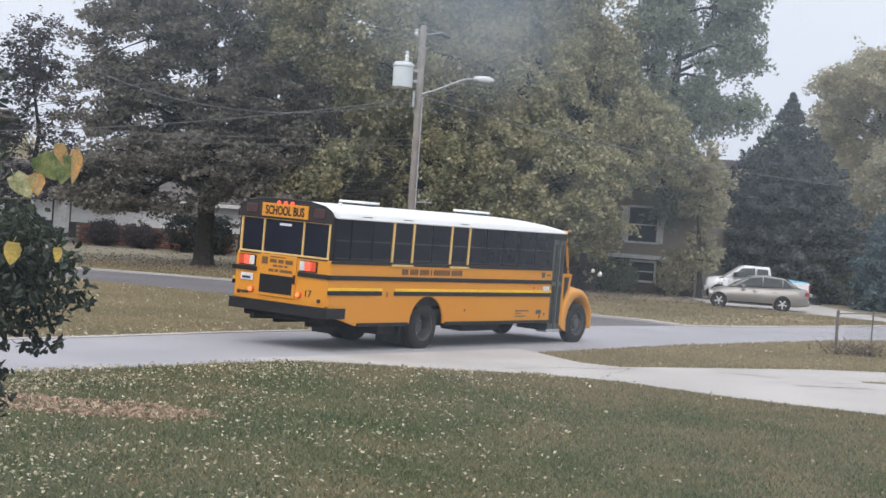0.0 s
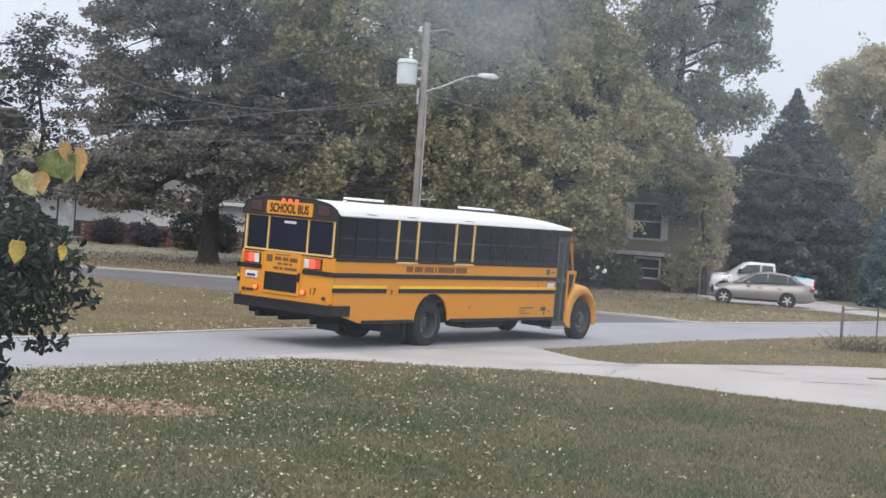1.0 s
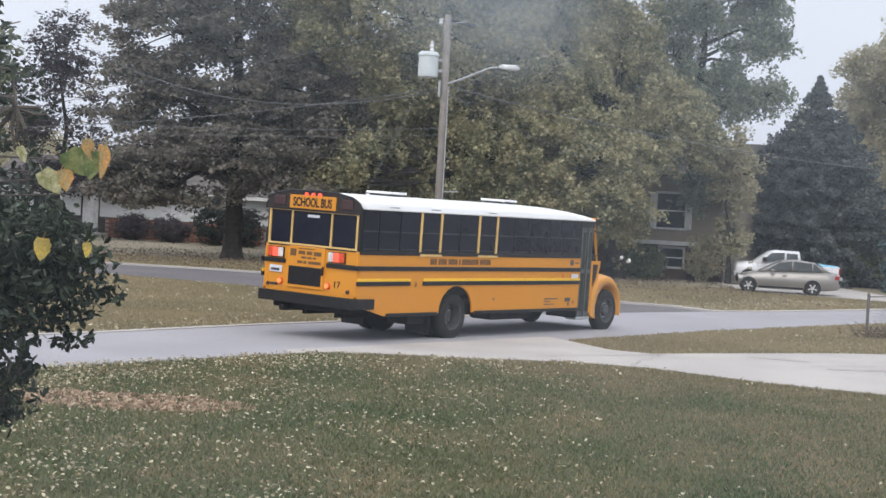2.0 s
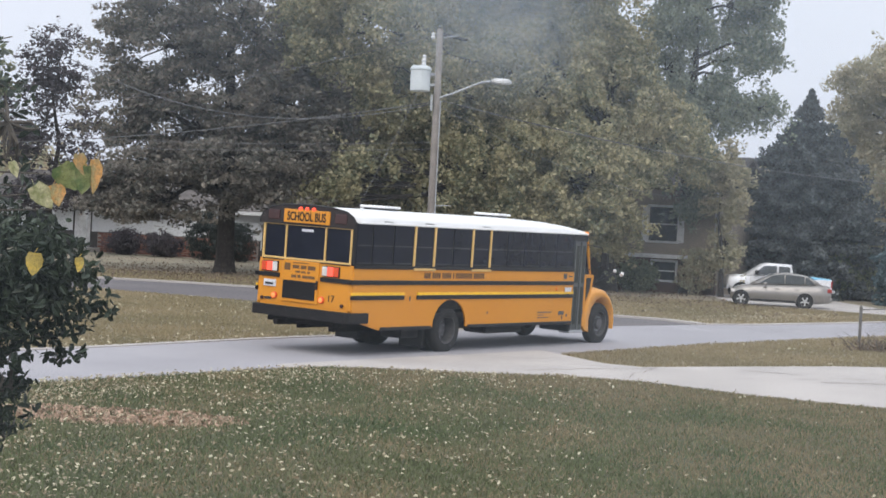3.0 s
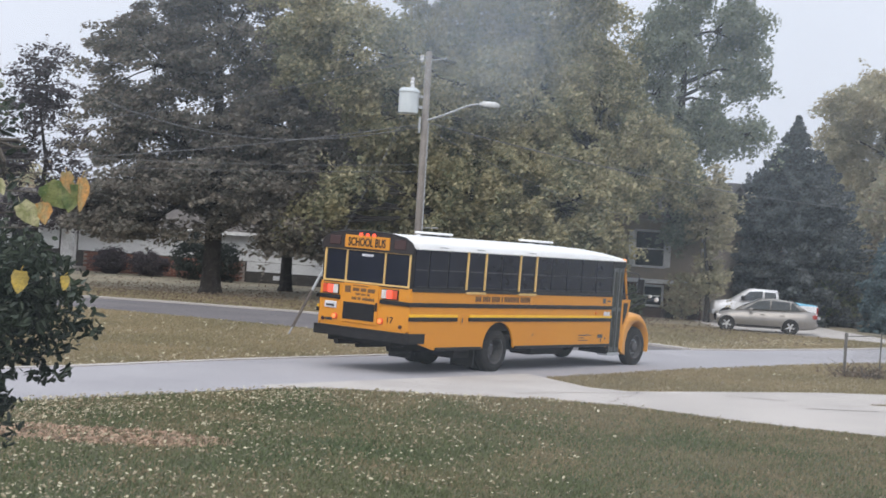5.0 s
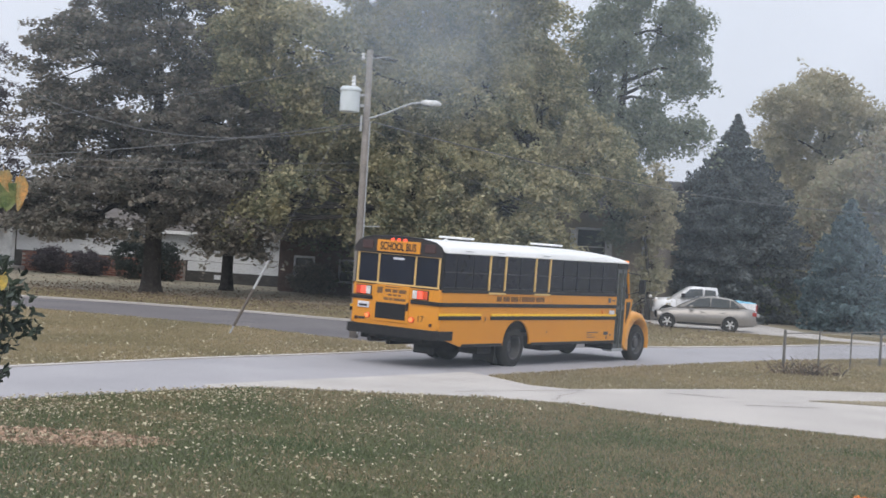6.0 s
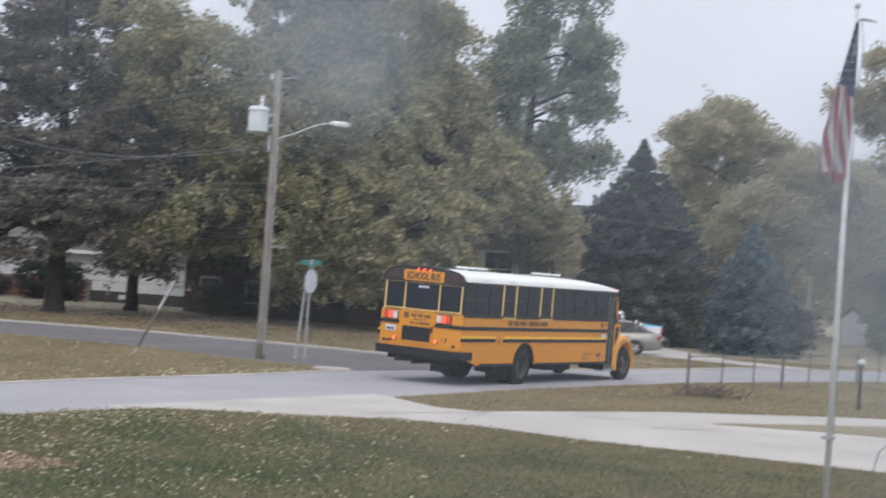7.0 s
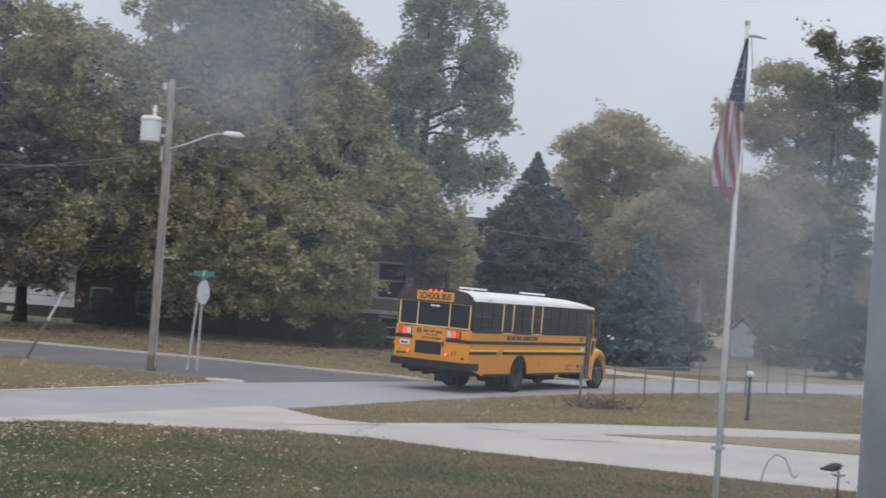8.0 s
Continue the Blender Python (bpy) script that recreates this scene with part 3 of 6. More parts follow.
# ---- the school bus: x forward from its rear bumper, y to its left, z up ----
def wheel(name, parent, x, y, z, out, r=0.5, w=0.27, dual=False):
    """One wheel about its own centre; out: +1 or -1, the side it faces."""
    hub = new(name)
    hub.empty_display_size = 0.2
    hub.parent = parent
    hub.matrix_basis = pose(x, y, z)
    turn = pose(0, 0, 0, -90 * out, 0, 0)
    for k in ((0.0, -0.33) if dual else (0.0,)):
        t = bmesh.new()
        lathe(t, [(0.30, k - w / 2), (0.42, k - w / 2 - 0.01), (r - 0.02, k - w / 2 + 0.03), (r, k - w / 2 + 0.07), (r, k + w / 2 - 0.07), (r - 0.02, k + w / 2 - 0.03), (0.42, k + w / 2 + 0.01), (0.30, k + w / 2)], turn, 32, False)
        part("tyre", t, M["rubber"], hub, smooth=True)
    rim = bmesh.new()
    dish = -0.10 if dual else 0.03
    lathe(rim, [(0.31, -w / 2), (0.31, w / 2), (0.285, w / 2 - 0.005), (0.27, dish), (0.13, dish + 0.0), (0.115, dish + 0.08), (0.06, dish + 0.10), (0.0, dish + 0.10)], turn, 28, False)
    part("rim", rim, M["rim"], hub)
    nuts = bmesh.new()
    for i in range(10):
        a = 0.628 * i
        lathe(nuts, [(0.017, dish), (0.017, dish + 0.035), (0.0, dish + 0.035)], turn @ pose(0.17 * math.cos(a), 0.17 * math.sin(a), 0), 6)
    part("wheel_nuts", nuts, M["galv"], hub)
    return hub


def side_panel(sgn):
    """Lower side sheet with its wheel arch and the raked tail."""
    pts = [(0.12, 1.86), (0.12, 0.98), (0.14, 0.80), (1.00, 0.60), (2.84, 0.62)]
    for i in range(13):
        a = math.pi - math.pi * i / 12
        pts.append((3.46 + 0.62 * math.cos(a), 0.62 + 0.57 * math.sin(a)))
    pts += [(8.46, 0.58), (8.46, 1.86)]
    if sgn > 0:
        pts[-2:] = [(9.15, 0.58), (9.15, 1.86)]
    return prism(bmesh.new(), pts, "y", 1.17 * sgn, 1.21 * sgn)


def bus_roof():
    bm = bmesh.new()
    xs = [0.16, 0.5, 1.5, 3, 4.5, 6, 7, 7.8, 8.4, 8.8, 9.02, 9.10]
    rows = []
    for x in xs:
        f = max(0.0, (x - 6.0) / 3.1)
        top = 2.955 - 0.01 * f - 0.16 * f ** 4
        half = 1.19 - 0.05 * f ** 6
        base = 2.70
        row = [bm.verts.new((x, -half, base - 0.03))]
        for i in range(17):
            a = math.pi * i / 16
            cy, cz = -math.cos(a), math.sin(a)
            yy = math.copysign(abs(cy) ** 0.75, cy) * half
            row.append(bm.verts.new((x, yy, base + (top - base) * cz ** 0.62)))
        row.append(bm.verts.new((x, half, base - 0.03)))
        rows.append(row)
    for a, b in zip(rows, rows[1:]):
        for i in range(len(a) - 1):
            bm.faces.new([a[i], b[i], b[i + 1], a[i + 1]])
    bm.faces.new(rows[0])
    bm.faces.new(rows[-1][::-1])
    return bm


def rear_cap():
    """Dark moulded cap over the rear windows, its top edge a shallow arch."""
    pts = [(-1.185, 2.56), (-1.185, 2.66), (-1.10, 2.79), (-0.95, 2.865), (-0.6, 2.925), (0, 2.945), (0.6, 2.925), (0.95, 2.865), (1.10, 2.79), (1.185, 2.66), (1.185, 2.56)]
    bm = bmesh.new()
    prism(bm, pts, "x", 0.06, 0.30)
    return bm


def fender(sgn):
    """Front wing with its arch, swelling out from the bonnet."""
    bm = bmesh.new()
    y0, y1 = sgn * 0.62, sgn * 1.17
    outer, inner = [], []
    prof = [(9.14, 0.50), (9.16, 0.98), (9.27, 1.20), (9.48, 1.35), (9.80, 1.41), (10.12, 1.36), (10.38, 1.20), (10.56, 0.96), (10.62, 0.70)]
    arch = []
    for i in range(len(prof)):
        a = math.radians(200 - 215 * i / (len(prof) - 1))
        arch.append((9.97 + 0.62 * math.cos(a), 0.58 + 0.63 * math.sin(a)))
    for y, puff in ((y1, -0.07), (y1 - sgn * 0.02, -0.03), (y1 - sgn * 0.07, -0.005), (y1 - sgn * 0.16, 0.01), (y1 - sgn * 0.34, 0.02), (y0, 0.04)):
        outer.append([bm.verts.new((x + puff * (x - 9.9) * 0.6, y, z + puff)) for x, z in prof])
    inn = [bm.verts.new((x, y1, z)) for x, z in arch]
    inn2 = [bm.verts.new((x, y0, z)) for x, z in arch]
    n = len(prof)
    for a, b in zip(outer, outer[1:]):
        for i in range(n - 1):
            bm.faces.new([a[i], a[i + 1], b[i + 1], b[i]])
    for i in range(n - 1):
        bm.faces.new([outer[0][i], inn[i], inn[i + 1], outer[0][i + 1]])
        bm.faces.new([inn[i], inn2[i], inn2[i + 1], inn[i + 1]])
    return bm


def bonnet():
    bm = bmesh.new()
    rows = []
    for x, hw, zt, zb in ((9.12, 1.02, 1.74, 1.0), (9.35, 0.98, 1.69, 1.0), (9.7, 0.92, 1.62, 1.0), (10.0, 0.85, 1.54, 0.95), (10.3, 0.78, 1.44, 0.9), (10.5, 0.70, 1.28, 0.85), (10.58, 0.62, 1.05, 0.7)):
        row = [bm.verts.new((x, -hw, zb))]
        for i in range(9):
            a = math.pi * i / 8
            row.append(bm.verts.new((x, -math.copysign(abs(math.cos(a)) ** 0.5, math.cos(a)) * hw, zt - 0.22 + 0.22 * math.sin(a) ** 0.6)))
        row.append(bm.verts.new((x, hw, zb)))
        rows.append(row)
    for a, b in zip(rows, rows[1:]):
        for i in range(len(a) - 1):
            bm.faces.new([a[i], b[i], b[i + 1], a[i + 1]])
    bm.faces.new(rows[0])
    bm.faces.new(rows[-1][::-1])
    return bm


def school_bus():
    bus = thing("school_bus", pose(-2.6, 32.08, -0.05), "yellow school bus with white roof, black rails and tinted windows", "bus")
    Y, K = M["bus_yellow"], M["black"]
    for s in (-1, 1):
        part("side_panel", side_panel(s), Y, bus)
        y0, y1 = (s * 1.20, s * 1.235)
        part("rub_rail", B(0.02, 8.46, min(y0, y1), max(y0, y1), 1.495, 1.585, 0.012), K, bus, "black rub rail")
        part("rub_rail", B(0.10, 8.46, min(y0, y1), max(y0, y1), 1.805, 1.875, 0.012), K, bus, "black rub rail")
        for a, b in ((0.05, 1.79), (2.22, 8.46)):
            part("rub_rail", B(a, b, min(y0, y1), max(y0, y1), 1.20, 1.285, 0.012), K, bus, "black rub rail")
            part("reflective_strip", B(a + 0.02, b, min(y0, y1) + 0.004, max(y0, y1) - 0.004, 1.29, 1.345), M["bus_strip"], bus, "bright yellow reflective strip")
        for a, b in ((1.05, 2.78), (4.14, 8.46)):
            part("skirt_rail", B(a, b, min(y0, y1), max(y0, y1), 0.585, 0.655, 0.012), K, bus, "dark lower skirt rail")
        # window band
        wb = B(0.14, 8.42 if s < 0 else 9.1, min(s * 1.14, s * 1.185), max(s * 1.14, s * 1.185), 1.86, 2.70)
        part("window_band", wb, K, bus)
        for i in range(12):
            a = 0.16 if i == 0 else 0.68 + 0.695 * (i - 1)
            b = 0.68 + 0.695 * i - 0.05 if i < 11 else 8.40
            if b - a < 0.2:
                continue
            w = part("side_window", B(a, b, min(s * 1.184, s * 1.197), max(s * 1.184, s * 1.197), 1.90, 2.68, 0.004), M["tinted"], bus, "dark tinted side window")
            part("sash_bar", B(a + 0.03, b - 0.02, min(s * 1.195, s * 1.204), max(s * 1.195, s * 1.204), 2.25, 2.275), M["bar_grey"], w)
            part("window_sill", B(a + 0.03, b - 0.02, min(s * 1.195, s * 1.21), max(s * 1.195, s * 1.21), 1.905, 1.93), M["bar_grey"], w)
        for x in (2.06, 2.755, 4.15, 4.84):
            part("window_post", B(x - 0.03, x + 0.03, min(s * 1.19, s * 1.222), max(s * 1.19, s * 1.222), 1.86, 2.70, 0.008), M["bus_frame"], bus, "yellow window post")
        for a, b in ((2.06, 2.755), (4.15, 4.84)):
            part("exit_sill", B(a - 0.03, b + 0.03, min(s * 1.2, s * 1.245), max(s * 1.2, s * 1.245), 1.785, 1.835, 0.008), M["bus_frame"], bus, "yellow emergency exit sill")
        part("roof_gutter", B(0.22, 9.0, min(s * 1.17, s * 1.222), max(s * 1.17, s * 1.222), 2.675, 2.715, 0.012), M["bus_white"], bus)
        part("wing", fender(s), M["bus_hood"], bus, "yellow rounded front wing", smooth=True)
        part("windscreen_post", T([(9.06, s * 1.13, 2.66), (9.14, s * 1.12, 2.5), (9.46, s * 1.05, 1.72)], 0.04, 8), Y, bus)
        part("quarter_window", prism(bmesh.new(), [(9.10, 2.42), (9.36, 1.74), (9.10, 1.74)], "y", s * 1.08, s * 1.10), M["tinted"], bus)
        part("cowl_side", prism(bmesh.new(), [(9.06, 1.74), (9.50, 1.74), (9.40, 1.30), (9.18, 1.0), (9.18, 0.52), (9.06, 0.52)], "y", s * 1.08, s * 1.16), Y, bus)
        part("cowl_vent", prism(bmesh.new(), [(9.14, 1.66), (9.36, 1.66), (9.30, 1.36), (9.16, 1.12)], "y", s * 1.155, s * 1.172), K, bus, "black cowl grille")
        # rear corner pillar
        part("corner_pillar", B(0.09, 0.20, min(s * 1.10, s * 1.19), max(s * 1.10, s * 1.19), 0.96, 1.86, 0.03), Y, bus)
        part("corner_post", B(0.10, 0.20, min(s * 1.10, s * 1.188), max(s * 1.10, s * 1.188), 1.86, 2.58, 0.03), K, bus, "black upper corner post")
    part("front_step_side", B(8.40, 8.47, -1.19, -0.4, 0.40, 1.9), M["under"], bus)
    part("roof", bus_roof(), M["bus_white"], bus, "white roof", smooth=True)
    cap = part("rear_cap", rear_cap(), M["cap_black"], bus, "black moulded rear cap")
    for i, y in enumerate((0.85, -0.85)):
        lamp = part("warning_lamp", B(0.045, 0.07, y - 0.15, y + 0.15, 2.64, 2.84, 0.02), M["brown_lamp"], bus, "unlit dark red warning lamp")
    trim = [(-1.2, 2.56), (-1.2, 2.67), (-1.11, 2.80), (-0.96, 2.88), (-0.6, 2.94), (0, 2.96), (0.6, 2.94), (0.96, 2.88), (1.11, 2.80), (1.2, 2.67), (1.2, 2.56)]
    part("cap_trim", T([(0.075, y, z) for y, z in trim], 0.022, 6), K, cap, "black edge trim")
    part("rear_seam", B(0.088, 0.105, -1.11, 1.11, 1.845, 1.866), K, bus)
    # rear wall
    part("rear_wall", B(0.10, 0.16, -1.12, 1.12, 0.94, 1.90), Y, bus)
    part("rear_bulkhead", B(0.16, 0.22, -1.12, 1.12, 1.86, 2.60), K, bus)
    for a, b in ((-1.135, -1.085), (-0.49, -0.45), (0.52, 0.56), (1.085, 1.135)):
        part("rear_post", B(0.085, 0.17, a, b, 1.88, 2.58, 0.012), M["bus_frame"], bus)
    for z0, z1 in ((2.545, 2.585), (1.865, 1.905)):
        part("rear_rail", B(0.082, 0.17, -1.135, 1.135, z0, z1, 0.01), M["bus_frame"], bus)
    for a, b in ((-1.085, -0.49), (-0.45, 0.52), (0.56, 1.085)):
        part("rear_window", B(0.115, 0.165, a, b, 1.905, 2.545), M["tinted"], bus, "dark tinted rear window")
    part("window_notice", B(0.108, 0.118, -0.14, 0.16, 2.44, 2.49), M["plate"], bus, "small white notice")
    sign = part("sign_board", B(0.035, 0.075, -0.585, 0.585, 2.60, 2.865, 0.01), Y, bus, "yellow destination board")
    writing("school_bus_letters", "SCHOOL BUS", 0.24, pose(0.033, 0.0, 2.72, 90, 0, -90), K, sign, 0.98, 0.006)
    for y in (0.17, 0.0, -0.17):
        part("clearance_lamp", lathe(bmesh.new(), [(0.036, -0.02), (0.033, 0.03), (0.022, 0.04), (0.0, 0.044)], pose(0.05, y, 2.885, 0, -90, 0), 14), M["red_lit"], bus, "lit red marker lamp")
    door = part("emergency_door", B(0.075, 0.12, -0.37, 0.565, 1.03, 1.86, 0.015), Y, bus)
    lv = part("louvre_panel", B(0.06, 0.085, -0.30, 0.525, 1.10, 1.46, 0.008), M["louvre"], door, "black louvred grille")
    for i in range(9):
        part("louvre_slat", B(0.05, 0.07, -0.285, 0.51, 1.125 + 0.037 * i, 1.14 + 0.037 * i), K, door)
    part("door_handle", B(0.03, 0.08, -0.365, -0.335, 1.32, 1.50, 0.008), K, door, "black door handle")
    # notices on the door: unreadable lettering as bars
    for y0, y1, z0, z1 in ((0.36, 0.51, 1.66, 1.80), (0.13, 0.30, 1.70, 1.77), (-0.05, 0.09, 1.70, 1.77), (-0.28, -0.09, 1.69, 1.77), (0.10, 0.22, 1.62, 1.66), (-0.04, 0.07, 1.62, 1.66), (-0.15, -0.08, 1.62, 1.66),
                           (0.19, 0.32, 1.52, 1.575), (0.08, 0.16, 1.52, 1.575), (-0.28, 0.04, 1.52, 1.575), (-0.1, 0.3, 1.805, 1.825)):
        part("lettering_bar", B(0.069, 0.077, y0, y1, z0, z1), M["letter_brown"], door, "dark brown lettering")
    for y, o in ((0.89, 1), (-0.67, -1)):
        tl = part("tail_lamp", B(0.065, 0.11, y - 0.21, y + 0.21, 1.60, 1.81, 0.01), K, bus, "combined red, amber and white tail lamp")
        part("stop_lens", B(0.045, 0.07, y - 0.07, y + 0.07, 1.615, 1.795, 0.01), M["red_stop"], tl, "lit red lens")
        part("turn_lens", B(0.045, 0.07, min(y + o * 0.08, y + o * 0.2), max(y + o * 0.08, y + o * 0.2), 1.615, 1.795, 0.01), M["red_turn"], tl, "orange-red lens")
        part("reverse_lens", B(0.045, 0.07, min(y - o * 0.2, y - o * 0.08), max(y - o * 0.2, y - o * 0.08), 1.615, 1.795, 0.01), M["white_lens"], tl, "white lens")
    for y in (0.74, -0.47):
        part("round_lamp", lathe(bmesh.new(), [(0.07, -0.02), (0.065, 0.03), (0.0, 0.045)], pose(0.09, y, 1.135, 0, -90, 0), 16), M["round_red"], bus, "round red lower brake lamp")
        part("lamp_bulb", lathe(bmesh.new(), [(0.05, 0.0), (0.046, 0.03), (0.0, 0.04)], pose(0.07, y, 1.135, 0, -90, 0), 14), M["bulb_lit"], bus, "lit orange lens")
    for y in (1.06, -0.98):
        part("reflector", lathe(bmesh.new(), [(0.04, -0.02), (0.038, 0.02), (0.0, 0.025)], pose(0.09, y, 1.06, 0, -90, 0), 12), M["brown_lamp"], bus)
    part("rear_rub_rail", B(0.06, 0.11, 0.64, 1.2, 1.495, 1.585, 0.012), K, bus, "black rub rail")
    part("rear_rub_rail", B(0.06, 0.11, -1.2, -0.42, 1.495, 1.585, 0.012), K, bus, "black rub rail")
    pl = part("number_plate", B(0.07, 0.105, 0.72, 1.03, 1.30, 1.44, 0.01), M["plate"], bus, "white number plate")
    part("plate_bar", B(0.062, 0.072, 0.77, 0.98, 1.335, 1.38), M["bar_grey"], pl)
    part("badge_bar", B(0.085, 0.104, 0.82, 1.0, 1.04, 1.09), M["bar_grey"], bus)
    writing("fleet_number", "17", 0.19, pose(0.095, -0.69, 1.17, 90, 0, -90), K, bus)
    bump = bmesh.new()
    prism(bump, [(0.62, 1.245), (0.02, 1.245), (-0.06, 1.16), (-0.06, -1.16), (0.02, -1.245), (0.62, -1.245), (0.62, -1.20), (0.2, -1.15), (0.2, 1.15), (0.62, 1.20)], "z", 0.74, 0.945)
    part("rear_bumper", bump, K, bus, "black steel rear bumper")
    part("bumper_lip", B(-0.075, 0.0, -1.15, 1.15, 0.92, 0.95, 0.008), K, bus)
    part("tailpipe_guard", B(0.15, 0.6, -0.75, 0.95, 0.62, 0.74, 0.03), M["under"], bus)
    part("side_marker", lathe(bmesh.new(), [(0.035, 0), (0.03, 0.02), (0, 0.02)], pose(0.25, -1.21, 0.92, 90, 0, 0), 10), M["brown_lamp"], bus)
    # operator's name along the side, as bars
    x = 2.44
    for w in (0.14, 0.10, 0.05, 0.30, 0.05, 0.34, 0.05, 0.06, 0.05, 0.62, 0.05, 0.42):
        if w > 0.055:
            n = max(1, round(w / 0.07))
            for i in range(n):
                part("lettering_bar", B(x + i * w / n, x + (i + 0.74) * w / n, -1.217, -1.208, 1.63, 1.745), M["letter_brown"], bus, "dark brown lettering")
        x += w
    part("fuel_flap", B(1.93, 2.08, -1.222, -1.205, 1.14, 1.30, 0.01), Y, bus)
    part("flap_mark", B(1.96, 2.0, -1.226, -1.22, 1.17, 1.27), M["rim"], bus)
    for x0, x1, z0, z1 in ((6.95, 7.55, 0.86, 0.885), (6.95, 7.2, 0.80, 0.82), (6.95, 7.4, 0.74, 0.76), (7.86, 8.1, 0.80, 0.89), (8.0, 8.05, 0.70, 0.78), (8.2, 8.26, 0.76, 0.82), (8.0, 8.14, 1.64, 1.76), (8.22, 8.38, 1.68, 1.71), (4.85, 4.9, 0.87, 0.92)):
        part("small_notice", B(x0, x1, -1.217, -1.208, z0, z1), M["rim"], bus)
    part("white_sticker", B(8.05, 8.34, -1.24, -1.232, 1.34, 1.44), M["plate"], bus, "white reflective sticker")
    part("side_lamp", lathe(bmesh.new(), [(0.04, 0), (0.035, 0.03), (0, 0.035)], pose(7.7, -1.205, 1.40, 90, 0, 0), 10), M["amber"], bus)
    # entrance door
    part("door_recess", B(8.47, 9.06, -1.10, -1.02, 0.42, 2.68), K, bus)
    for a, b in ((8.50, 8.765), (8.785, 9.04)):
        leaf = part("door_leaf", B(a, b, -1.17, -1.10, 0.40, 2.52, 0.012), M["door_grey"], bus, "dark grey folding door leaf")
        part("door_glass", B(a + 0.05, b - 0.05, -1.178, -1.165, 1.55, 2.42), M["door_pane"], leaf)
        part("door_glass", B(a + 0.05, b - 0.05, -1.178, -1.165, 0.56, 1.45), M["door_pane"], leaf)
        part("door_stile", B(a + 0.02, a + 0.045, -1.186, -1.168, 0.45, 2.48), M["galv_dark"], leaf)
    part("door_header", B(8.44, 9.08, -1.18, -1.10, 2.52, 2.68, 0.01), K, bus)
    part("step_edge", B(8.44, 9.06, -1.20, -0.9, 0.36, 0.43, 0.01), M["galv"], bus, "bare metal step edge")
    part("front_lamp", lathe(bmesh.new(), [(0.06, 0), (0.05, 0.05), (0, 0.06)], pose(9.06, -1.12, 2.70, 90, 0, 40), 10), M["amber_lit"], bus, "lit amber clearance lamp")
    # front end
    part("bonnet", bonnet(), M["bus_hood"], bus, "yellow bonnet", smooth=True)
    part("windscreen", prism(bmesh.new(), [(9.08, 2.62), (9.14, 2.62), (9.50, 1.72), (9.42, 1.72)], "y", -1.04, 1.04), M["tinted"], bus)
    part("front_header", B(9.0, 9.14, -1.12, 1.12, 2.56, 2.76, 0.03), Y, bus)
    part("front_bumper", B(10.52, 10.70, -1.0, 1.0, 0.48, 0.74, 0.03), K, bus, "black front bumper")
    part("grille", B(10.54, 10.61, -0.55, 0.55, 0.80, 1.15, 0.02), K, bus)
    for s in (-1, 1):
        part("headlamp", lathe(bmesh.new(), [(0.12, 0), (0.11, 0.05), (0, 0.08)], pose(10.46, s * 0.86, 0.98, 0, 90, 0), 16), M["white_lens"], bus)
        arm = part("mirror_arm", T([(9.9, s * 0.9, 1.5), (10.35, s * 1.15, 1.72), (10.62, s * 1.28, 1.80)], 0.014, 6), K, bus)
        part("crossover_mirror", lathe(bmesh.new(), [(0.0, -0.02), (0.055, 0.0), (0.062, 0.03), (0.0, 0.07)], pose(10.66, s * 1.28, 1.76, 0, -70, 0), 14), M["white_lens"], arm, "convex crossover mirror")
        arm = part("mirror_arm", T([(9.9, s * 0.9, 1.5), (10.1, s * 1.1, 1.74), (10.2, s * 1.3, 1.84)], 0.012, 6), K, bus)
        part("convex_mirror", lathe(bmesh.new(), [(0.0, -0.02), (0.042, 0.0), (0.046, 0.03), (0.0, 0.06)], pose(10.22, s * 1.32, 1.84, 0, -70, 0), 12), M["white_lens"], arm, "small convex mirror")
        arm = part("mirror_arm", T([(9.1, s * 1.15, 2.45), (9.5, s * 1.32, 2.40), (9.62, s * 1.36, 2.1), (9.5, s * 1.32, 1.95), (9.2, s * 1.16, 1.86)], 0.013, 6), K, bus)
        part("side_mirror", B(9.55, 9.63, min(s * 1.28, s * 1.46), max(s * 1.28, s * 1.46), 1.9, 2.28, 0.02), K, arm, "black flat side mirror")
    # roof hatches
    for a, b in ((2.12, 2.68), (6.37, 6.93)):
        h = part("roof_hatch", B(a, b, -0.33, 0.33, 2.995, 3.045, 0.02), M["bus_white"], bus, "white roof hatch")
        part("hatch_base", B(a + 0.06, b - 0.06, -0.27, 0.27, 2.90, 3.0, 0.01), M["door_grey"], h, "dark hatch base")
    for x in (1.0, 2.4, 4.5):
        part("roof_marker", B(x, x + 0.3, -1.19, -1.165, 2.735, 2.75), M["bar_grey"], bus)
    part("roof_marker_lamp", B(0.8, 0.88, -0.75, -0.7, 2.93, 2.985, 0.01), M["bus_white"], bus)
    # underbody
    for s in (-1, 1):
        part("chassis_rail", B(0.5, 10.7, min(s * 0.36, s * 0.46), max(s * 0.36, s * 0.46), 0.50, 0.76), M["under"], bus)
        part("mudflap", B(2.62, 2.66, min(s * 0.55, s * 1.14), max(s * 0.55, s * 1.14), 0.20, 0.66), K, bus, "black rubber mudflap")
    part("floor_pan", B(0.4, 9.1, -1.16, 1.16, 0.80, 0.90), M["under"], bus)
    part("rear_axle", T([(3.46, -0.9, 0.55), (3.46, 0.9, 0.55)], 0.10, 12), M["under"], bus)
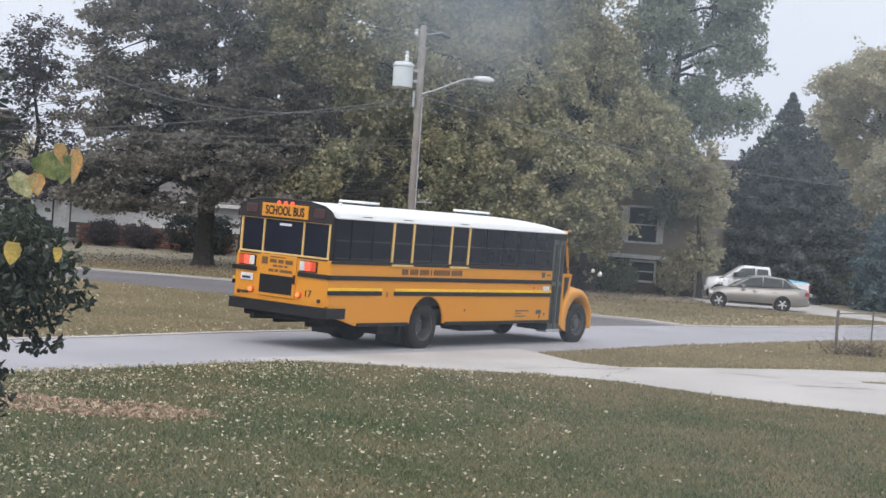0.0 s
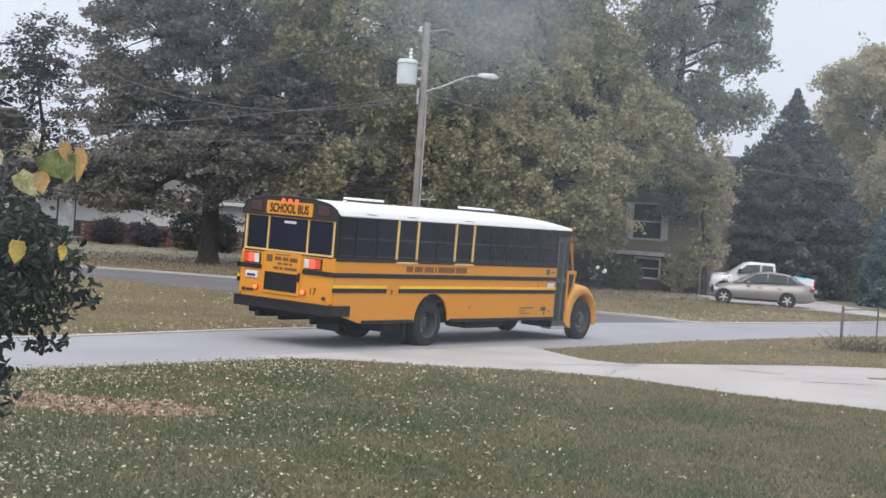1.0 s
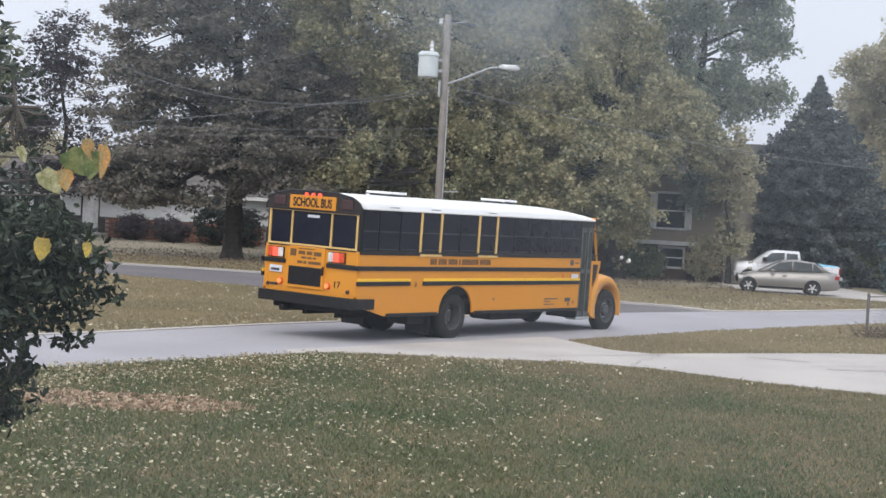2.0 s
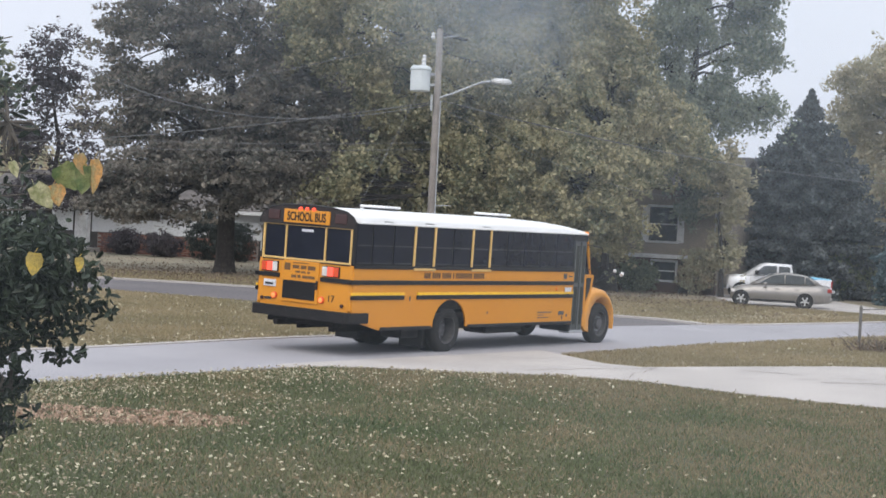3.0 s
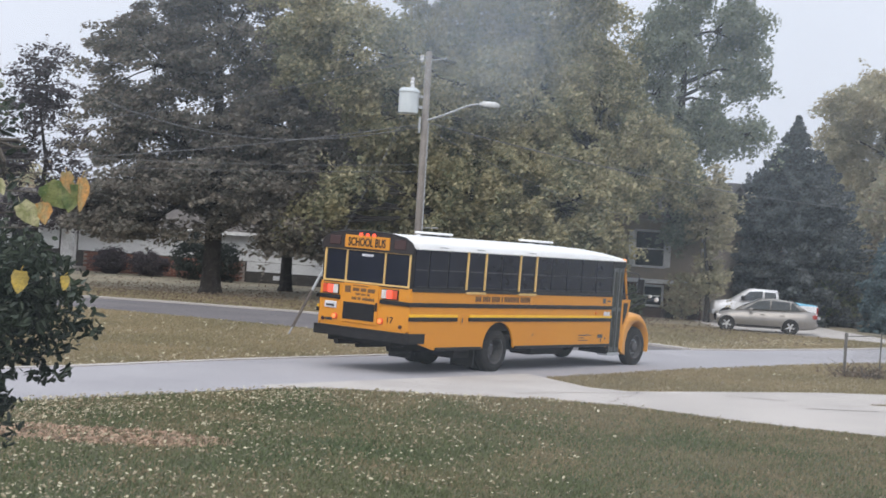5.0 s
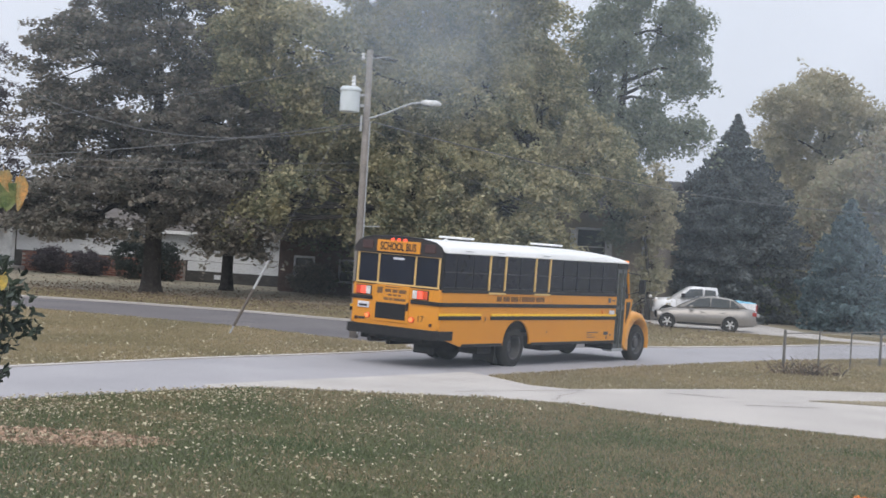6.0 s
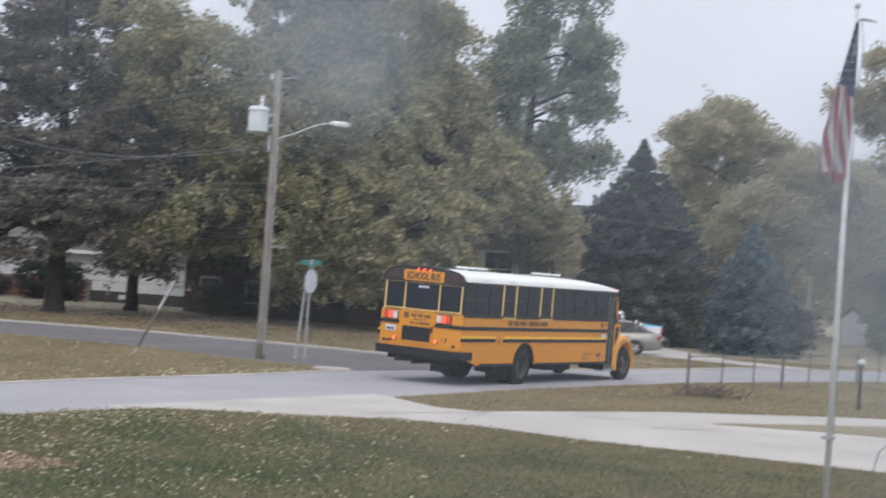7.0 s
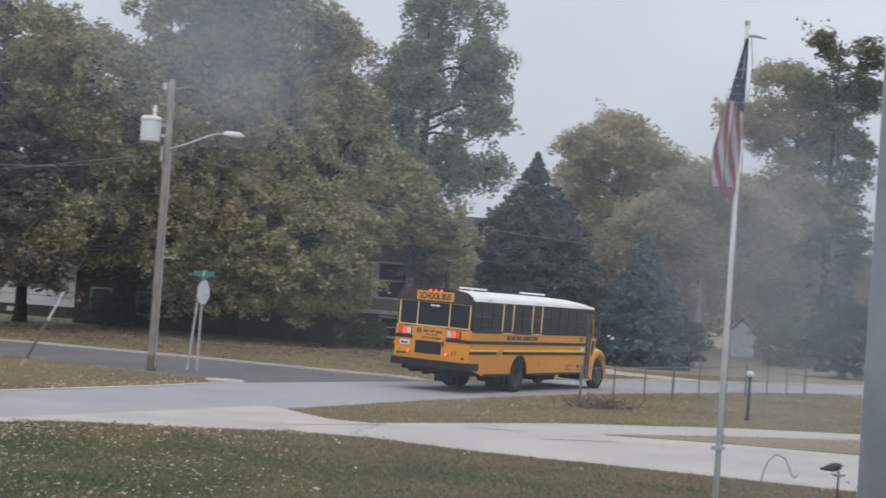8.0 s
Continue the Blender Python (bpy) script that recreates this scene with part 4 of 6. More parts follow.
    part("differential", lathe(bmesh.new(), [(0.0, -0.24), (0.16, -0.18), (0.22, 0), (0.16, 0.18), (0, 0.24)], pose(3.46, 0, 0.55, 0, 90, 0), 14), M["under"], bus)
    part("front_axle", T([(9.97, -0.95, 0.50), (9.97, 0.95, 0.50)], 0.08, 10), M["under"], bus)
    part("fuel_tank", B(5.0, 6.5, -1.10, -0.5, 0.42, 0.78, 0.06), M["under"], bus)
    part("battery_box", B(1.9, 2.5, -1.12, -0.6, 0.40, 0.7, 0.03), M["under"], bus)
    part("exhaust_pipe", T([(9.0, 0.3, 0.5), (4.5, 0.32, 0.5), (3.0, 0.62, 0.8), (1.0, 0.55, 0.6), (-0.05, 0.55, 0.62)], 0.055, 10), M["under"], bus)
    part("drive_shaft", T([(9.0, 0, 0.55), (3.6, 0, 0.55)], 0.06, 10), M["under"], bus)
    part("silencer", T([(5.2, 0.6, 0.5), (7.0, 0.6, 0.5)], 0.16, 14), M["under"], bus)
    part("wheel_well", B(2.8, 4.1, -1.15, 1.15, 0.98, 1.24), M["under"], bus)
    part("front_well", B(9.2, 10.6, -0.6, 0.6, 0.45, 1.0), M["under"], bus)
    wheels = []
    for s in (-1, 1):
        wheels.append(wheel("rear_wheel", bus, 3.46, s * 1.03, 0.55, s, 0.5, 0.26, True))
        wheels.append(wheel("front_wheel", bus, 9.97, s * 1.01, 0.55, s, 0.5, 0.27))
    return bus, wheels


bus, bus_wheels = school_bus()


# ---- trees ----
def crown_points(rng, centre, radii, n_clump, per, spread, noise_scale, gap, low=-1.0, shell=0.55, thick=0.6, droop=0.0):
    """Flat sprays of leaves inside an uneven ellipsoid, thinned by a slow noise."""
    pts = []
    c = Vector(centre)
    tries = 0
    off = Vector((rng.uniform(0, 90), rng.uniform(0, 90), rng.uniform(0, 90)))
    while len(pts) < n_clump and tries < n_clump * 12:
        tries += 1
        d = Vector(rng.normal(size=3)).normalized()
        if d.z < low:
            continue
        r = rng.uniform(shell ** 3, 1) ** (1 / 3)
        lump = 1.0 + 0.34 * noise.noise(d * 2.1 + off) + 0.16 * noise.noise(d * 5.3 + off)
        p = Vector((d.x * radii[0], d.y * radii[1], d.z * radii[2])) * r * lump
        if tries < n_clump * 8 and noise.noise((p + off) * noise_scale) < gap:
            continue
        pts.append(c + p)
    cl = np.array([tuple(p) for p in pts])
    k = np.repeat(np.arange(len(cl)), per)
    # each spray points away from the middle of its bough
    out = cl[:, :2] - np.array([c.x, c.y]) + rng.normal(size=(len(cl), 2)) * 0.3 * radii[0]
    out /= np.linalg.norm(out, axis=1)[:, None] + 1e-6
    size = rng.uniform(0.65, 1.35, len(cl))[k] * spread
    a, q = rng.uniform(0, 6.2832, len(k)), np.sqrt(rng.uniform(0, 1, len(k)))
    along, across = 1.9 * q * np.cos(a) * size, 1.25 * q * np.sin(a) * size
    up = np.clip(rng.normal(size=len(k)), -1.8, 1.8) * thick * spread * (1.1 - 0.6 * q) - droop * along
    ox, oy = out[k, 0], out[k, 1]
    return cl, cl[k] + np.stack([ox * along - oy * across, oy * along + ox * across, up], 1)


def tree(name, x, y, lobes, trunk_r, fork, leaf, leafmat, label, bark="bark", seed=1, per=60, gap=-0.1, lean=(0, 0), limbs=16, spread=0.5, group="", grain=0.55, thick=0.45, flat=0.5, dens=15, top_z=None, shell=0.55, droop=0.2):
    """A tapered trunk with limbs to the leaf sprays of its crown. lobes: (dx, dy, z, rx, ry, rz)."""
    rng = np.random.default_rng(seed)
    t = thing(name, pose(x, y, 0), label, "tree", group)
    leaves, clumps = [], []
    for dx, dy, z, rx, ry, rz, *more in lobes:
        a, b = crown_points(rng, (dx, dy, z), (rx, ry, rz), int(6 + dens * rx * rz), per, spread, grain, more[0] if more else gap, thick=thick, droop=droop, shell=shell)
        clumps.append(a)
        leaves.append(b)
    bm = bmesh.new()
    top = Vector((lean[0], lean[1], fork))
    tube(bm, [(0, 0, -0.1), (0.02, 0, 0.25), (0, 0, 0.9), top * 0.6, top], [trunk_r * 1.55, trunk_r * 1.2, trunk_r, trunk_r * 0.92, trunk_r * 0.85], 12)
    hi = top_z or max(l[2] + l[5] * 0.55 for l in lobes)
    lead = [top, top + Vector((rng.normal() * 0.3, rng.normal() * 0.3, (hi - fork) * 0.4)), top + Vector((rng.normal() * 0.6, rng.normal() * 0.6, (hi - fork)))]
    tube(bm, lead, [trunk_r * 0.8, trunk_r * 0.5, trunk_r * 0.1], 9)
    tips = []
    for li, lobe in enumerate(lobes):
        # one bough to the middle of each lobe, then branches to its sprays
        c = Vector(lobe[:3])
        f = min(0.75, max(0.0, (c.z - 0.35 * c.xy.length - fork) / max(0.5, hi - fork)))
        s = top.lerp(lead[2], f) if f > 0.03 else top * 0.92
        r0 = trunk_r * 0.42 * (1 - 0.45 * f)
        bend = s.lerp(c, 0.5) + Vector((rng.normal() * 0.15, rng.normal() * 0.15, 0.10 * (c - s).length))
        tube(bm, [s, s.lerp(bend, 0.5), bend, c], [r0, r0 * 0.85, r0 * 0.66, r0 * 0.3], 7)
        for _ in range(max(3, limbs // len(lobes))):
            e = Vector(clumps[li][rng.integers(len(clumps[li]))])
            g = rng.uniform(0.2, 0.95)
            q = bend.lerp(c, g)
            m1 = q.lerp(e, 0.5) + Vector((0, 0, 0.08 * (e - q).length)) + Vector(rng.normal(size=3)) * 0.12
            r1 = r0 * (0.45 - 0.2 * g)
            tube(bm, [q, m1, e], [r1, r1 * 0.65, r1 * 0.2], 5)
            for _ in range(2):
                w = m1.lerp(e, rng.uniform(0, 0.8))
                v = w + Vector(rng.normal(size=3)) * 0.55 + (e - q).normalized() * 0.5
                tube(bm, [w, v], [r1 * 0.35, r1 * 0.08], 4)
                tips += [tuple(w.lerp(v, 0.7)), tuple(v)]
    tips = np.repeat(np.array(tips), max(5, per // 8), axis=0)
    leaves.append(tips + np.clip(rng.normal(size=tips.shape), -1.6, 1.6) * 0.5 * spread)
    leaves = np.concatenate(leaves)
    part("trunk", bm, M[bark], t)
    leaf_cloud("crown", leaves[leaves[:, 2] > 0.5], leaf, M[leafmat], t, rng, flat=flat)
    return t


def conifer(name, x, y, height, outline, material, label, seed, base=0.2):
    """Tiers of drooping boughs about a straight stem. outline: radius at (share of the height, radius)."""
    rng = np.random.default_rng(seed)
    t = thing(name, pose(x, y, 0), label, "tree")
    part("trunk", T([(0, 0, -0.1), (0, 0, height * 0.5), (0, 0, height)], [0.2, 0.12, 0.012], 8), M["bark"], t)
    pts, twigs = [], bmesh.new()
    levels = int(height * 4.4)
    hs, rs = [o[0] for o in outline], [o[1] for o in outline]
    for i in range(levels):
        f = (i + rng.uniform(-0.6, 0.6)) / levels
        z = base + (height - base) * f
        r = float(np.interp(f, hs, rs))
        m = int(4 + 2.5 * r)
        ph = rng.uniform(0, 6.28)
        for k in range(m):
            a = ph + 6.28 * k / m + rng.normal() * 0.15
            rr = r * rng.uniform(0.7, 1.12) + 0.08
            d = Vector((math.cos(a), math.sin(a), 0))
            side = Vector((-d.y, d.x, 0))
            root = Vector((0, 0, z + 0.16 * rr))
            mid, tip = Vector((0, 0, z - 0.06 * rr)) + d * rr * 0.55, Vector((0, 0, z - 0.07 * rr)) + d * rr
            tube(twigs, [root, mid, tip], [0.035, 0.02, 0.006], 4)
            cnt = int(22 + 60 * rr)
            for u in rng.uniform(0.12, 1.0, cnt):
                q = root.lerp(mid, u / 0.55) if u < 0.55 else mid.lerp(tip, (u - 0.55) / 0.45)
                w = (0.30 * (1.0 - u) + 0.05) * rr * 0.62 + 0.04
                o = rng.uniform(-1, 1)
                pts.append(tuple(q + side * o * w + Vector((0, 0, -abs(o) * 0.35 * w - rng.uniform(0, 0.34) + 0.08)) - d * abs(o) * w * 0.5))
    part("bough", twigs, M["bark"], t)
    leaf_cloud("needles", np.array(pts), 0.13, M[material], t, rng, flat=0.2, long=2.0)
    return t


def bush(x, y, rx, ry, rz, material, label, seed, n=120, leaf=0.12, name="bush", category="bush"):
    rng = np.random.default_rng(seed)
    t = thing(name, pose(x, y, 0), label, category)
    a, b = crown_points(rng, (0, 0, rz * 0.95), (rx, ry, rz), n, 26, 0.16, 0.9, -0.5, shell=0.4)
    b = b[b[:, 2] > 0.02]
    bm = bmesh.new()
    for i in range(9):
        e = a[rng.integers(len(a))]
        tube(bm, [(rng.normal() * 0.08, rng.normal() * 0.08, -0.03), (e[0] * 0.4, e[1] * 0.4, e[2] * 0.6), e], [0.03, 0.02, 0.005], 5)
    part("stems", bm, M["twig"], t)
    leaf_cloud("foliage", b, leaf, M[material], t, rng)
    return t


def trees():
    tree("oak", -9.1, 71.8, [(-3.4, 0, 9.9, 2.7, 2.0, 2.2, -0.2), (0.2, 0.2, 11.0, 3.5, 2.6, 2.7, -0.02), (-4.6, -0.3, 7.1, 1.9, 1.4, 1.7), (-1.8, -0.3, 6.4, 3.0, 2.2, 1.6, -0.02), (2.2, -0.3, 7.8, 2.9, 2.0, 2.7), (3.9, -0.3, 5.3, 2.4, 1.8, 2.2), (-3.2, -1.3, 3.8, 2.9, 2.0, 1.5), (0.4, -1.8, 4.7, 2.7, 2.0, 1.1), (2.9, -1.3, 3.3, 2.7, 2.0, 1.0), (-4.8, -1.0, 3.0, 1.7, 1.2, 0.8), (-2.8, -1.6, 2.8, 2.6, 1.8, 0.6), (3.6, -1.2, 2.5, 2.0, 1.6, 0.6), (-1.2, 0.2, 14.8, 4.4, 3.0, 2.6, 0.0)],
         0.40, 4.2, 0.14, "leaf_dark", "tall dark brown-green oak with a thick trunk", seed=11, gap=-0.1, limbs=120, per=66, spread=0.36, dens=26, top_z=15.0)
    tree("oak", -6.6, 81.3, [(0.6, 0, 7.2, 4.6, 3.6, 5.0), (3.6, 0, 6.0, 3.2, 2.8, 3.4)], 0.29, 4.0, 0.18, "leaf_dark", "dark green shade tree behind the oak", seed=12, gap=-0.3, limbs=30, per=80, spread=0.6, dens=15)
    tree("maple", 8.0, 74.9, [(-12.0, -5.0, 10.7, 3.2, 2.2, 2.5), (-14.0, -5.0, 11.9, 1.8, 1.3, 1.9), (-9.5, -4.6, 8.7, 1.9, 1.3, 2.2), (-10.2, -2.9, 5.6, 1.3, 0.9, 1.9), (-10.6, -3.0, 4.0, 1.9, 1.1, 0.9), (-12.4, -5.2, 4.0, 1.2, 0.9, 0.7), (-13.6, -5.4, 3.2, 0.7, 0.6, 0.35), (-11.2, -5.0, 4.9, 1.2, 0.9, 0.8),
                              (-6.4, 0.6, 12.6, 3.4, 2.2, 3.3), (-2.6, 0.6, 13.2, 3.6, 2.4, 3.2, -0.12), (-7.0, 0.6, 16.5, 4.6, 2.4, 2.2), (-0.2, 0.6, 10.2, 2.2, 1.6, 2.8, -0.2), (-4.2, -1.9, 9.2, 3.6, 2.4, 3.0), (-6.2, -2.4, 5.6, 3.7, 2.5, 3.3), (-2.4, -2.9, 4.9, 3.7, 2.5, 3.5), (2.0, -0.9, 6.9, 2.4, 1.9, 2.2), (-0.5, -1.9, 3.0, 1.5, 1.2, 1.5), (-5.1, -1.9, 2.9, 3.3, 2.4, 1.6)],
         0.42, 2.4, 0.135, "leaf_olive", "broad olive and yellowing maple, leaves down to the grass", seed=13, gap=-0.2, limbs=150, per=72, spread=0.27, dens=30, top_z=9.0, thick=0.95, flat=0.3, droop=0.35)
    tree("ash", 12.1, 77.6, [(1.5, 0, 13.7, 2.3, 1.7, 1.9, 0.04), (3.0, 0, 12.1, 1.4, 1.1, 1.2, -0.05), (-0.9, 0, 13.0, 2.2, 1.6, 2.2, 0.06), (0.7, 0, 10.5, 1.1, 0.9, 1.0, -0.1), (1.5, -0.4, 8.7, 1.7, 1.0, 1.0, -0.1), (3.2, -0.4, 9.0, 1.1, 0.7, 0.4, -0.2), (-0.6, 0, 8.3, 1.6, 1.2, 1.3), (-0.2, -0.8, 5.9, 1.3, 1.0, 1.4), (0.1, -1.2, 4.3, 0.9, 0.7, 0.8), (1.0, -0.6, 6.6, 1.0, 0.8, 1.0), (0.5, 0, 16.2, 2.6, 1.8, 1.3), (-1.6, 0, 10.6, 1.4, 1.2, 1.6), (2.2, -0.3, 11.2, 0.9, 0.7, 0.7, 0.0)],
         0.30, 7.0, 0.13, "leaf_ash", "slim dark green ash rising behind the maple", seed=33, gap=0.02, limbs=130, per=58, spread=0.28, dens=27, shell=0.3, lean=(-0.4, 0), thick=1.0, flat=0.15, droop=0.4)
    tree("maple", 1.6, 82.5, [(0, 0, 7.5, 5.2, 4.2, 5.6), (6.0, 0, 6.0, 4.5, 3.0, 3.8), (4.0, 0, 10.6, 3.4, 3.0, 3.2)], 0.4, 4.0, 0.19, "leaf_green", "tall green maple behind the olive one", seed=19, gap=-0.35, limbs=40, per=80, spread=0.6, thick=0.8, flat=0.3)
    tree("plum_tree", -20.7, 88.0, [(-0.3, 0, 7.2, 2.7, 2.2, 2.2, 0.02), (0.2, 0, 10.0, 1.7, 1.4, 2.0, 0.03), (0.2, 0, 4.8, 2.7, 2.2, 1.7), (0.4, -1, 3.1, 2.6, 1.6, 0.9, -0.3)], 0.22, 2.4, 0.15, "leaf_plum", "dark purple-leaved ornamental tree by the house", seed=14, gap=-0.05, limbs=60, per=36, spread=0.36, dens=17)
    tree("shade_tree", -27.0, 86.0, [(0, 0, 8.0, 4.0, 3.5, 5.0)], 0.3, 3.0, 0.22, "leaf_green", "green shade tree at the end of the house", seed=24, gap=-0.25, limbs=16)
    tree("hackberry", 13.35, 75.6, [(0, 0, 5.2, 0.9, 0.9, 1.9), (0.1, 0, 2.6, 0.7, 0.7, 1.1)], 0.12, 2.0, 0.13, "leaf_gold", "small pale yellow tree at the house end", seed=27, limbs=24, per=60, spread=0.3, dens=40)
    conifer("spruce", 18.73, 83.0, 10.5, ((0, 4.2), (0.3, 4.25), (0.5, 3.7), (0.6, 3.2), (0.75, 1.95), (0.87, 0.9), (1, 0.04)), "needle", "tall dark spruce behind the parked cars", 15)
    conifer("blue_spruce", 22.8, 76.0, 6.3, ((0, 2.4), (0.2, 2.45), (0.5, 1.9), (0.8, 0.9), (1, 0.04)), "needle_blue", "dense blue spruce at the roadside", 16)
    tree("cottonwood", 30.5, 110.0, [(-1.5, 0, 13.7, 2.7, 2.1, 1.7), (2.2, 0, 13.0, 2.4, 1.8, 1.7), (-3.2, 0, 11.7, 1.2, 0.9, 0.9), (0.6, 1, 15.0, 2.4, 1.8, 1.5), (5.4, 0, 11.8, 2.4, 1.8, 1.9), (8.2, 0, 10.6, 2.2, 1.8, 1.9), (7.0, 1, 7.6, 3.4, 2.4, 2.4), (1.5, 1.5, 10.2, 5.2, 2.4, 1.8), (-0.5, 2, 7.4, 5.8, 3.0, 2.4, -0.5), (1.0, 2, 4.0, 6.5, 3.0, 2.6, -0.5)], 0.35, 5.0, 0.17, "leaf_gold", "pale yellow-green cottonwood in the distance", seed=17, gap=-0.16, limbs=70, per=80, spread=0.42, dens=21, top_z=14.0, thick=0.9, flat=0.35)
    tree("elm", 28.3, 84.0, [(-2.3, 0.5, 7.2, 2.6, 2.0, 1.6), (0.1, 0.5, 9.3, 2.0, 1.5, 1.4), (2.8, 1, 7.7, 2.6, 2.0, 2.1), (-4.0, 0.5, 5.6, 1.8, 1.3, 1.4), (0.2, 1.5, 5.2, 3.4, 2.2, 1.6)], 0.17, 6.2, 0.15, "leaf_rust", "slim elm with a pale trunk and rusty leaves", "bark_pale", seed=18, gap=-0.35, limbs=40, spread=0.42, per=75, dens=24, thick=0.9, flat=0.35)
    tree("sycamore", 39.5, 100.0, [(-1.0, 0, 17.7, 2.4, 1.8, 1.6, 0.05), (0.4, 0, 14.3, 3.1, 2.3, 2.0, 0.05), (-2.7, 0, 15.5, 1.4, 1.0, 0.9, 0.05), (-4.3, 0, 15.7, 0.8, 0.6, 0.6, 0.05), (-0.5, -1, 9.9, 3.8, 2.8, 2.8), (-3.0, -1, 6.0, 3.4, 2.4, 2.4, -0.3), (1.5, 0, 5.0, 3.6, 2.4, 3.0, -0.3)], 0.3, 5.0, 0.17, "leaf_rust", "tall thinning sycamore with pale yellow leaves", seed=20, gap=-0.12, limbs=80, per=70, spread=0.45, dens=17, thick=0.9, flat=0.3)
    tree("tall_pine", 41.2, 98.0, [(-1.0, 0, 20.0, 0.7, 0.6, 1.0), (-0.8, 0, 17.7, 1.4, 1.1, 1.9), (0.5, 0, 13.5, 1.8, 1.4, 3.2), (1.9, 0, 18.6, 1.3, 1.0, 2.6, 0.05), (0.9, 0, 8.0, 1.6, 1.4, 3.0), (0.9, 0, 3.5, 1.3, 1.2, 2.0)], 0.35, 6.0, 0.17, "leaf_green", "tall dark evergreen at the edge of the wood", seed=21, gap=-0.12, limbs=50, per=70, spread=0.45, dens=18)
    tree("sycamore", 49.0, 92.0, [(0, 0, 11.0, 5.0, 4.0, 8.0)], 0.4, 5.0, 0.2, "leaf_green", "large green tree at the edge of the wood", seed=22, gap=-0.15, limbs=24, per=60, spread=0.55, dens=14)
    # far woods closing the view
    rng = np.random.default_rng(31)
    pts = []
    for i in range(3600):
        a = rng.uniform(-48, 78)
        hgt = 5.0 + 3.5 * noise.noise((a * 0.11, 3.1, 0.0)) + 2.0 * noise.noise((a * 0.4, 7.7, 0.0))
        hgt *= 1.25 if a > 22 else 1.0
        z = rng.uniform(0.2, 1.0) ** 0.8 * hgt
        pts.append((a, 118 + rng.uniform(-5, 8) + 0.1 * abs(a), z))
    c = np.repeat(np.array(pts), 26, 0)
    c += rng.normal(size=c.shape) * 0.75
    tagged(leaf_cloud("far_woods", c[c[:, 2] > 0], 0.3, M["leaf_rust"], None, rng), "mixed autumn woods behind the houses", "woods", kind="stuff")
    # shrubs by the houses
    for i, (x, y, rx, rz, m, lab) in enumerate(((-17.4, 92.6, 0.95, 0.75, "leaf_plum", "round dark reddish foundation shrub"), (-15.2, 92.2, 1.0, 0.7, "leaf_plum", "round dark reddish foundation shrub"), (-12.4, 90.6, 1.3, 1.3, "needle_dark", "dark evergreen foundation shrub"), (-10.9, 90.0, 1.1, 1.2, "needle_dark", "dark evergreen foundation shrub"),
                                               (12.3, 76.2, 0.8, 1.2, "leaf_rust", "brownish upright shrub at the house corner"), (9.6, 76.6, 0.9, 0.8, "leaf_green", "green shrub by the house wall"), (-2.4, 83.2, 1.2, 0.8, "leaf_dark", "dark low shrub by the house wall"),
                                               (20.6, 81.5, 1.5, 1.5, "leaf_green", "green shrub beside the spruce"), (26.0, 80.0, 1.6, 1.3, "needle_dark", "dark evergreen shrub under the elm"), (37.0, 92.0, 2.6, 1.8, "leaf_green", "large green shrub at the wood's edge"), (34.0, 78.0, 2.2, 2.1, "needle_dark", "large dark rounded shrub"))):
        tagged(bush(x, y, rx, rx, rz, m, lab, 40 + i, n=int(200 * rx), leaf=0.085), group="foundation shrubs" if "foundation" in lab else "")


# ---- houses ----
def wall_boxes(bm, length, z0, z1, holes, thick=0.2):
    """A wall along x with rectangular openings (x0, x1, z0, z1)."""
    cuts = sorted({0.0, length} | {h[0] for h in holes} | {h[1] for h in holes})
    for a, b in zip(cuts, cuts[1:]):
        zs = [z0]
        for h in sorted((h for h in holes if h[0] <= a + 1e-6 and h[1] >= b - 1e-6), key=lambda q: q[2]):
            zs += [max(z0, h[2]), min(z1, h[3])]
        zs.append(z1)
        for lo, up in zip(zs[::2], zs[1::2]):
            if up - lo > 0.01:
                box(bm, a, b, 0, thick, lo, up)
    return bm


def window(parent, x0, x1, z0, z1, frame_m="white_trim", rows=2, cols=1):
    w = part("window", B(x0 - 0.1, x1 + 0.1, -0.05, 0.0, z1, z1 + 0.11, 0.01), M[frame_m], parent)
    for a, b in ((x0 - 0.1, x0), (x1, x1 + 0.1)):
        part("frame", B(a, b, -0.05, 0.06, z0, z1, 0.008), M[frame_m], w)
    part("sill", B(x0 - 0.14, x1 + 0.14, -0.10, 0.06, z0 - 0.1, z0, 0.01), M[frame_m], w)
    for i in range(1, rows):
        z = z0 + (z1 - z0) * i / rows
        part("glazing_bar", B(x0, x1, -0.01, 0.05, z - 0.025, z + 0.025), M[frame_m], w)
    for i in range(1, cols):
        x = x0 + (x1 - x0) * i / cols
        part("glazing_bar", B(x - 0.025, x + 0.025, -0.01, 0.05, z0, z1), M[frame_m], w)
    part("pane", B(x0, x1, 0.05, 0.065, z0, z1), M["house_glass"], w)
    # plain dark sheet closing the opening behind the glass
    part("pane_backing", B(x0, x1, 0.12, 0.14, z0, z1), M["foundation"], w)
    return w


def gable_roof(bm, x0, x1, y0, y1, z, rise, over=0.5):
    ym = (y0 + y1) / 2
    pts = [(y0 - over, z - 0.1), (y0 - over, z + 0.06), (ym, z + rise), (y1 + over, z + 0.06), (y1 + over, z - 0.1), (ym, z + rise - 0.18)]
    prism(bm, pts, "x", x0 - over, x1 + over)
    return bm


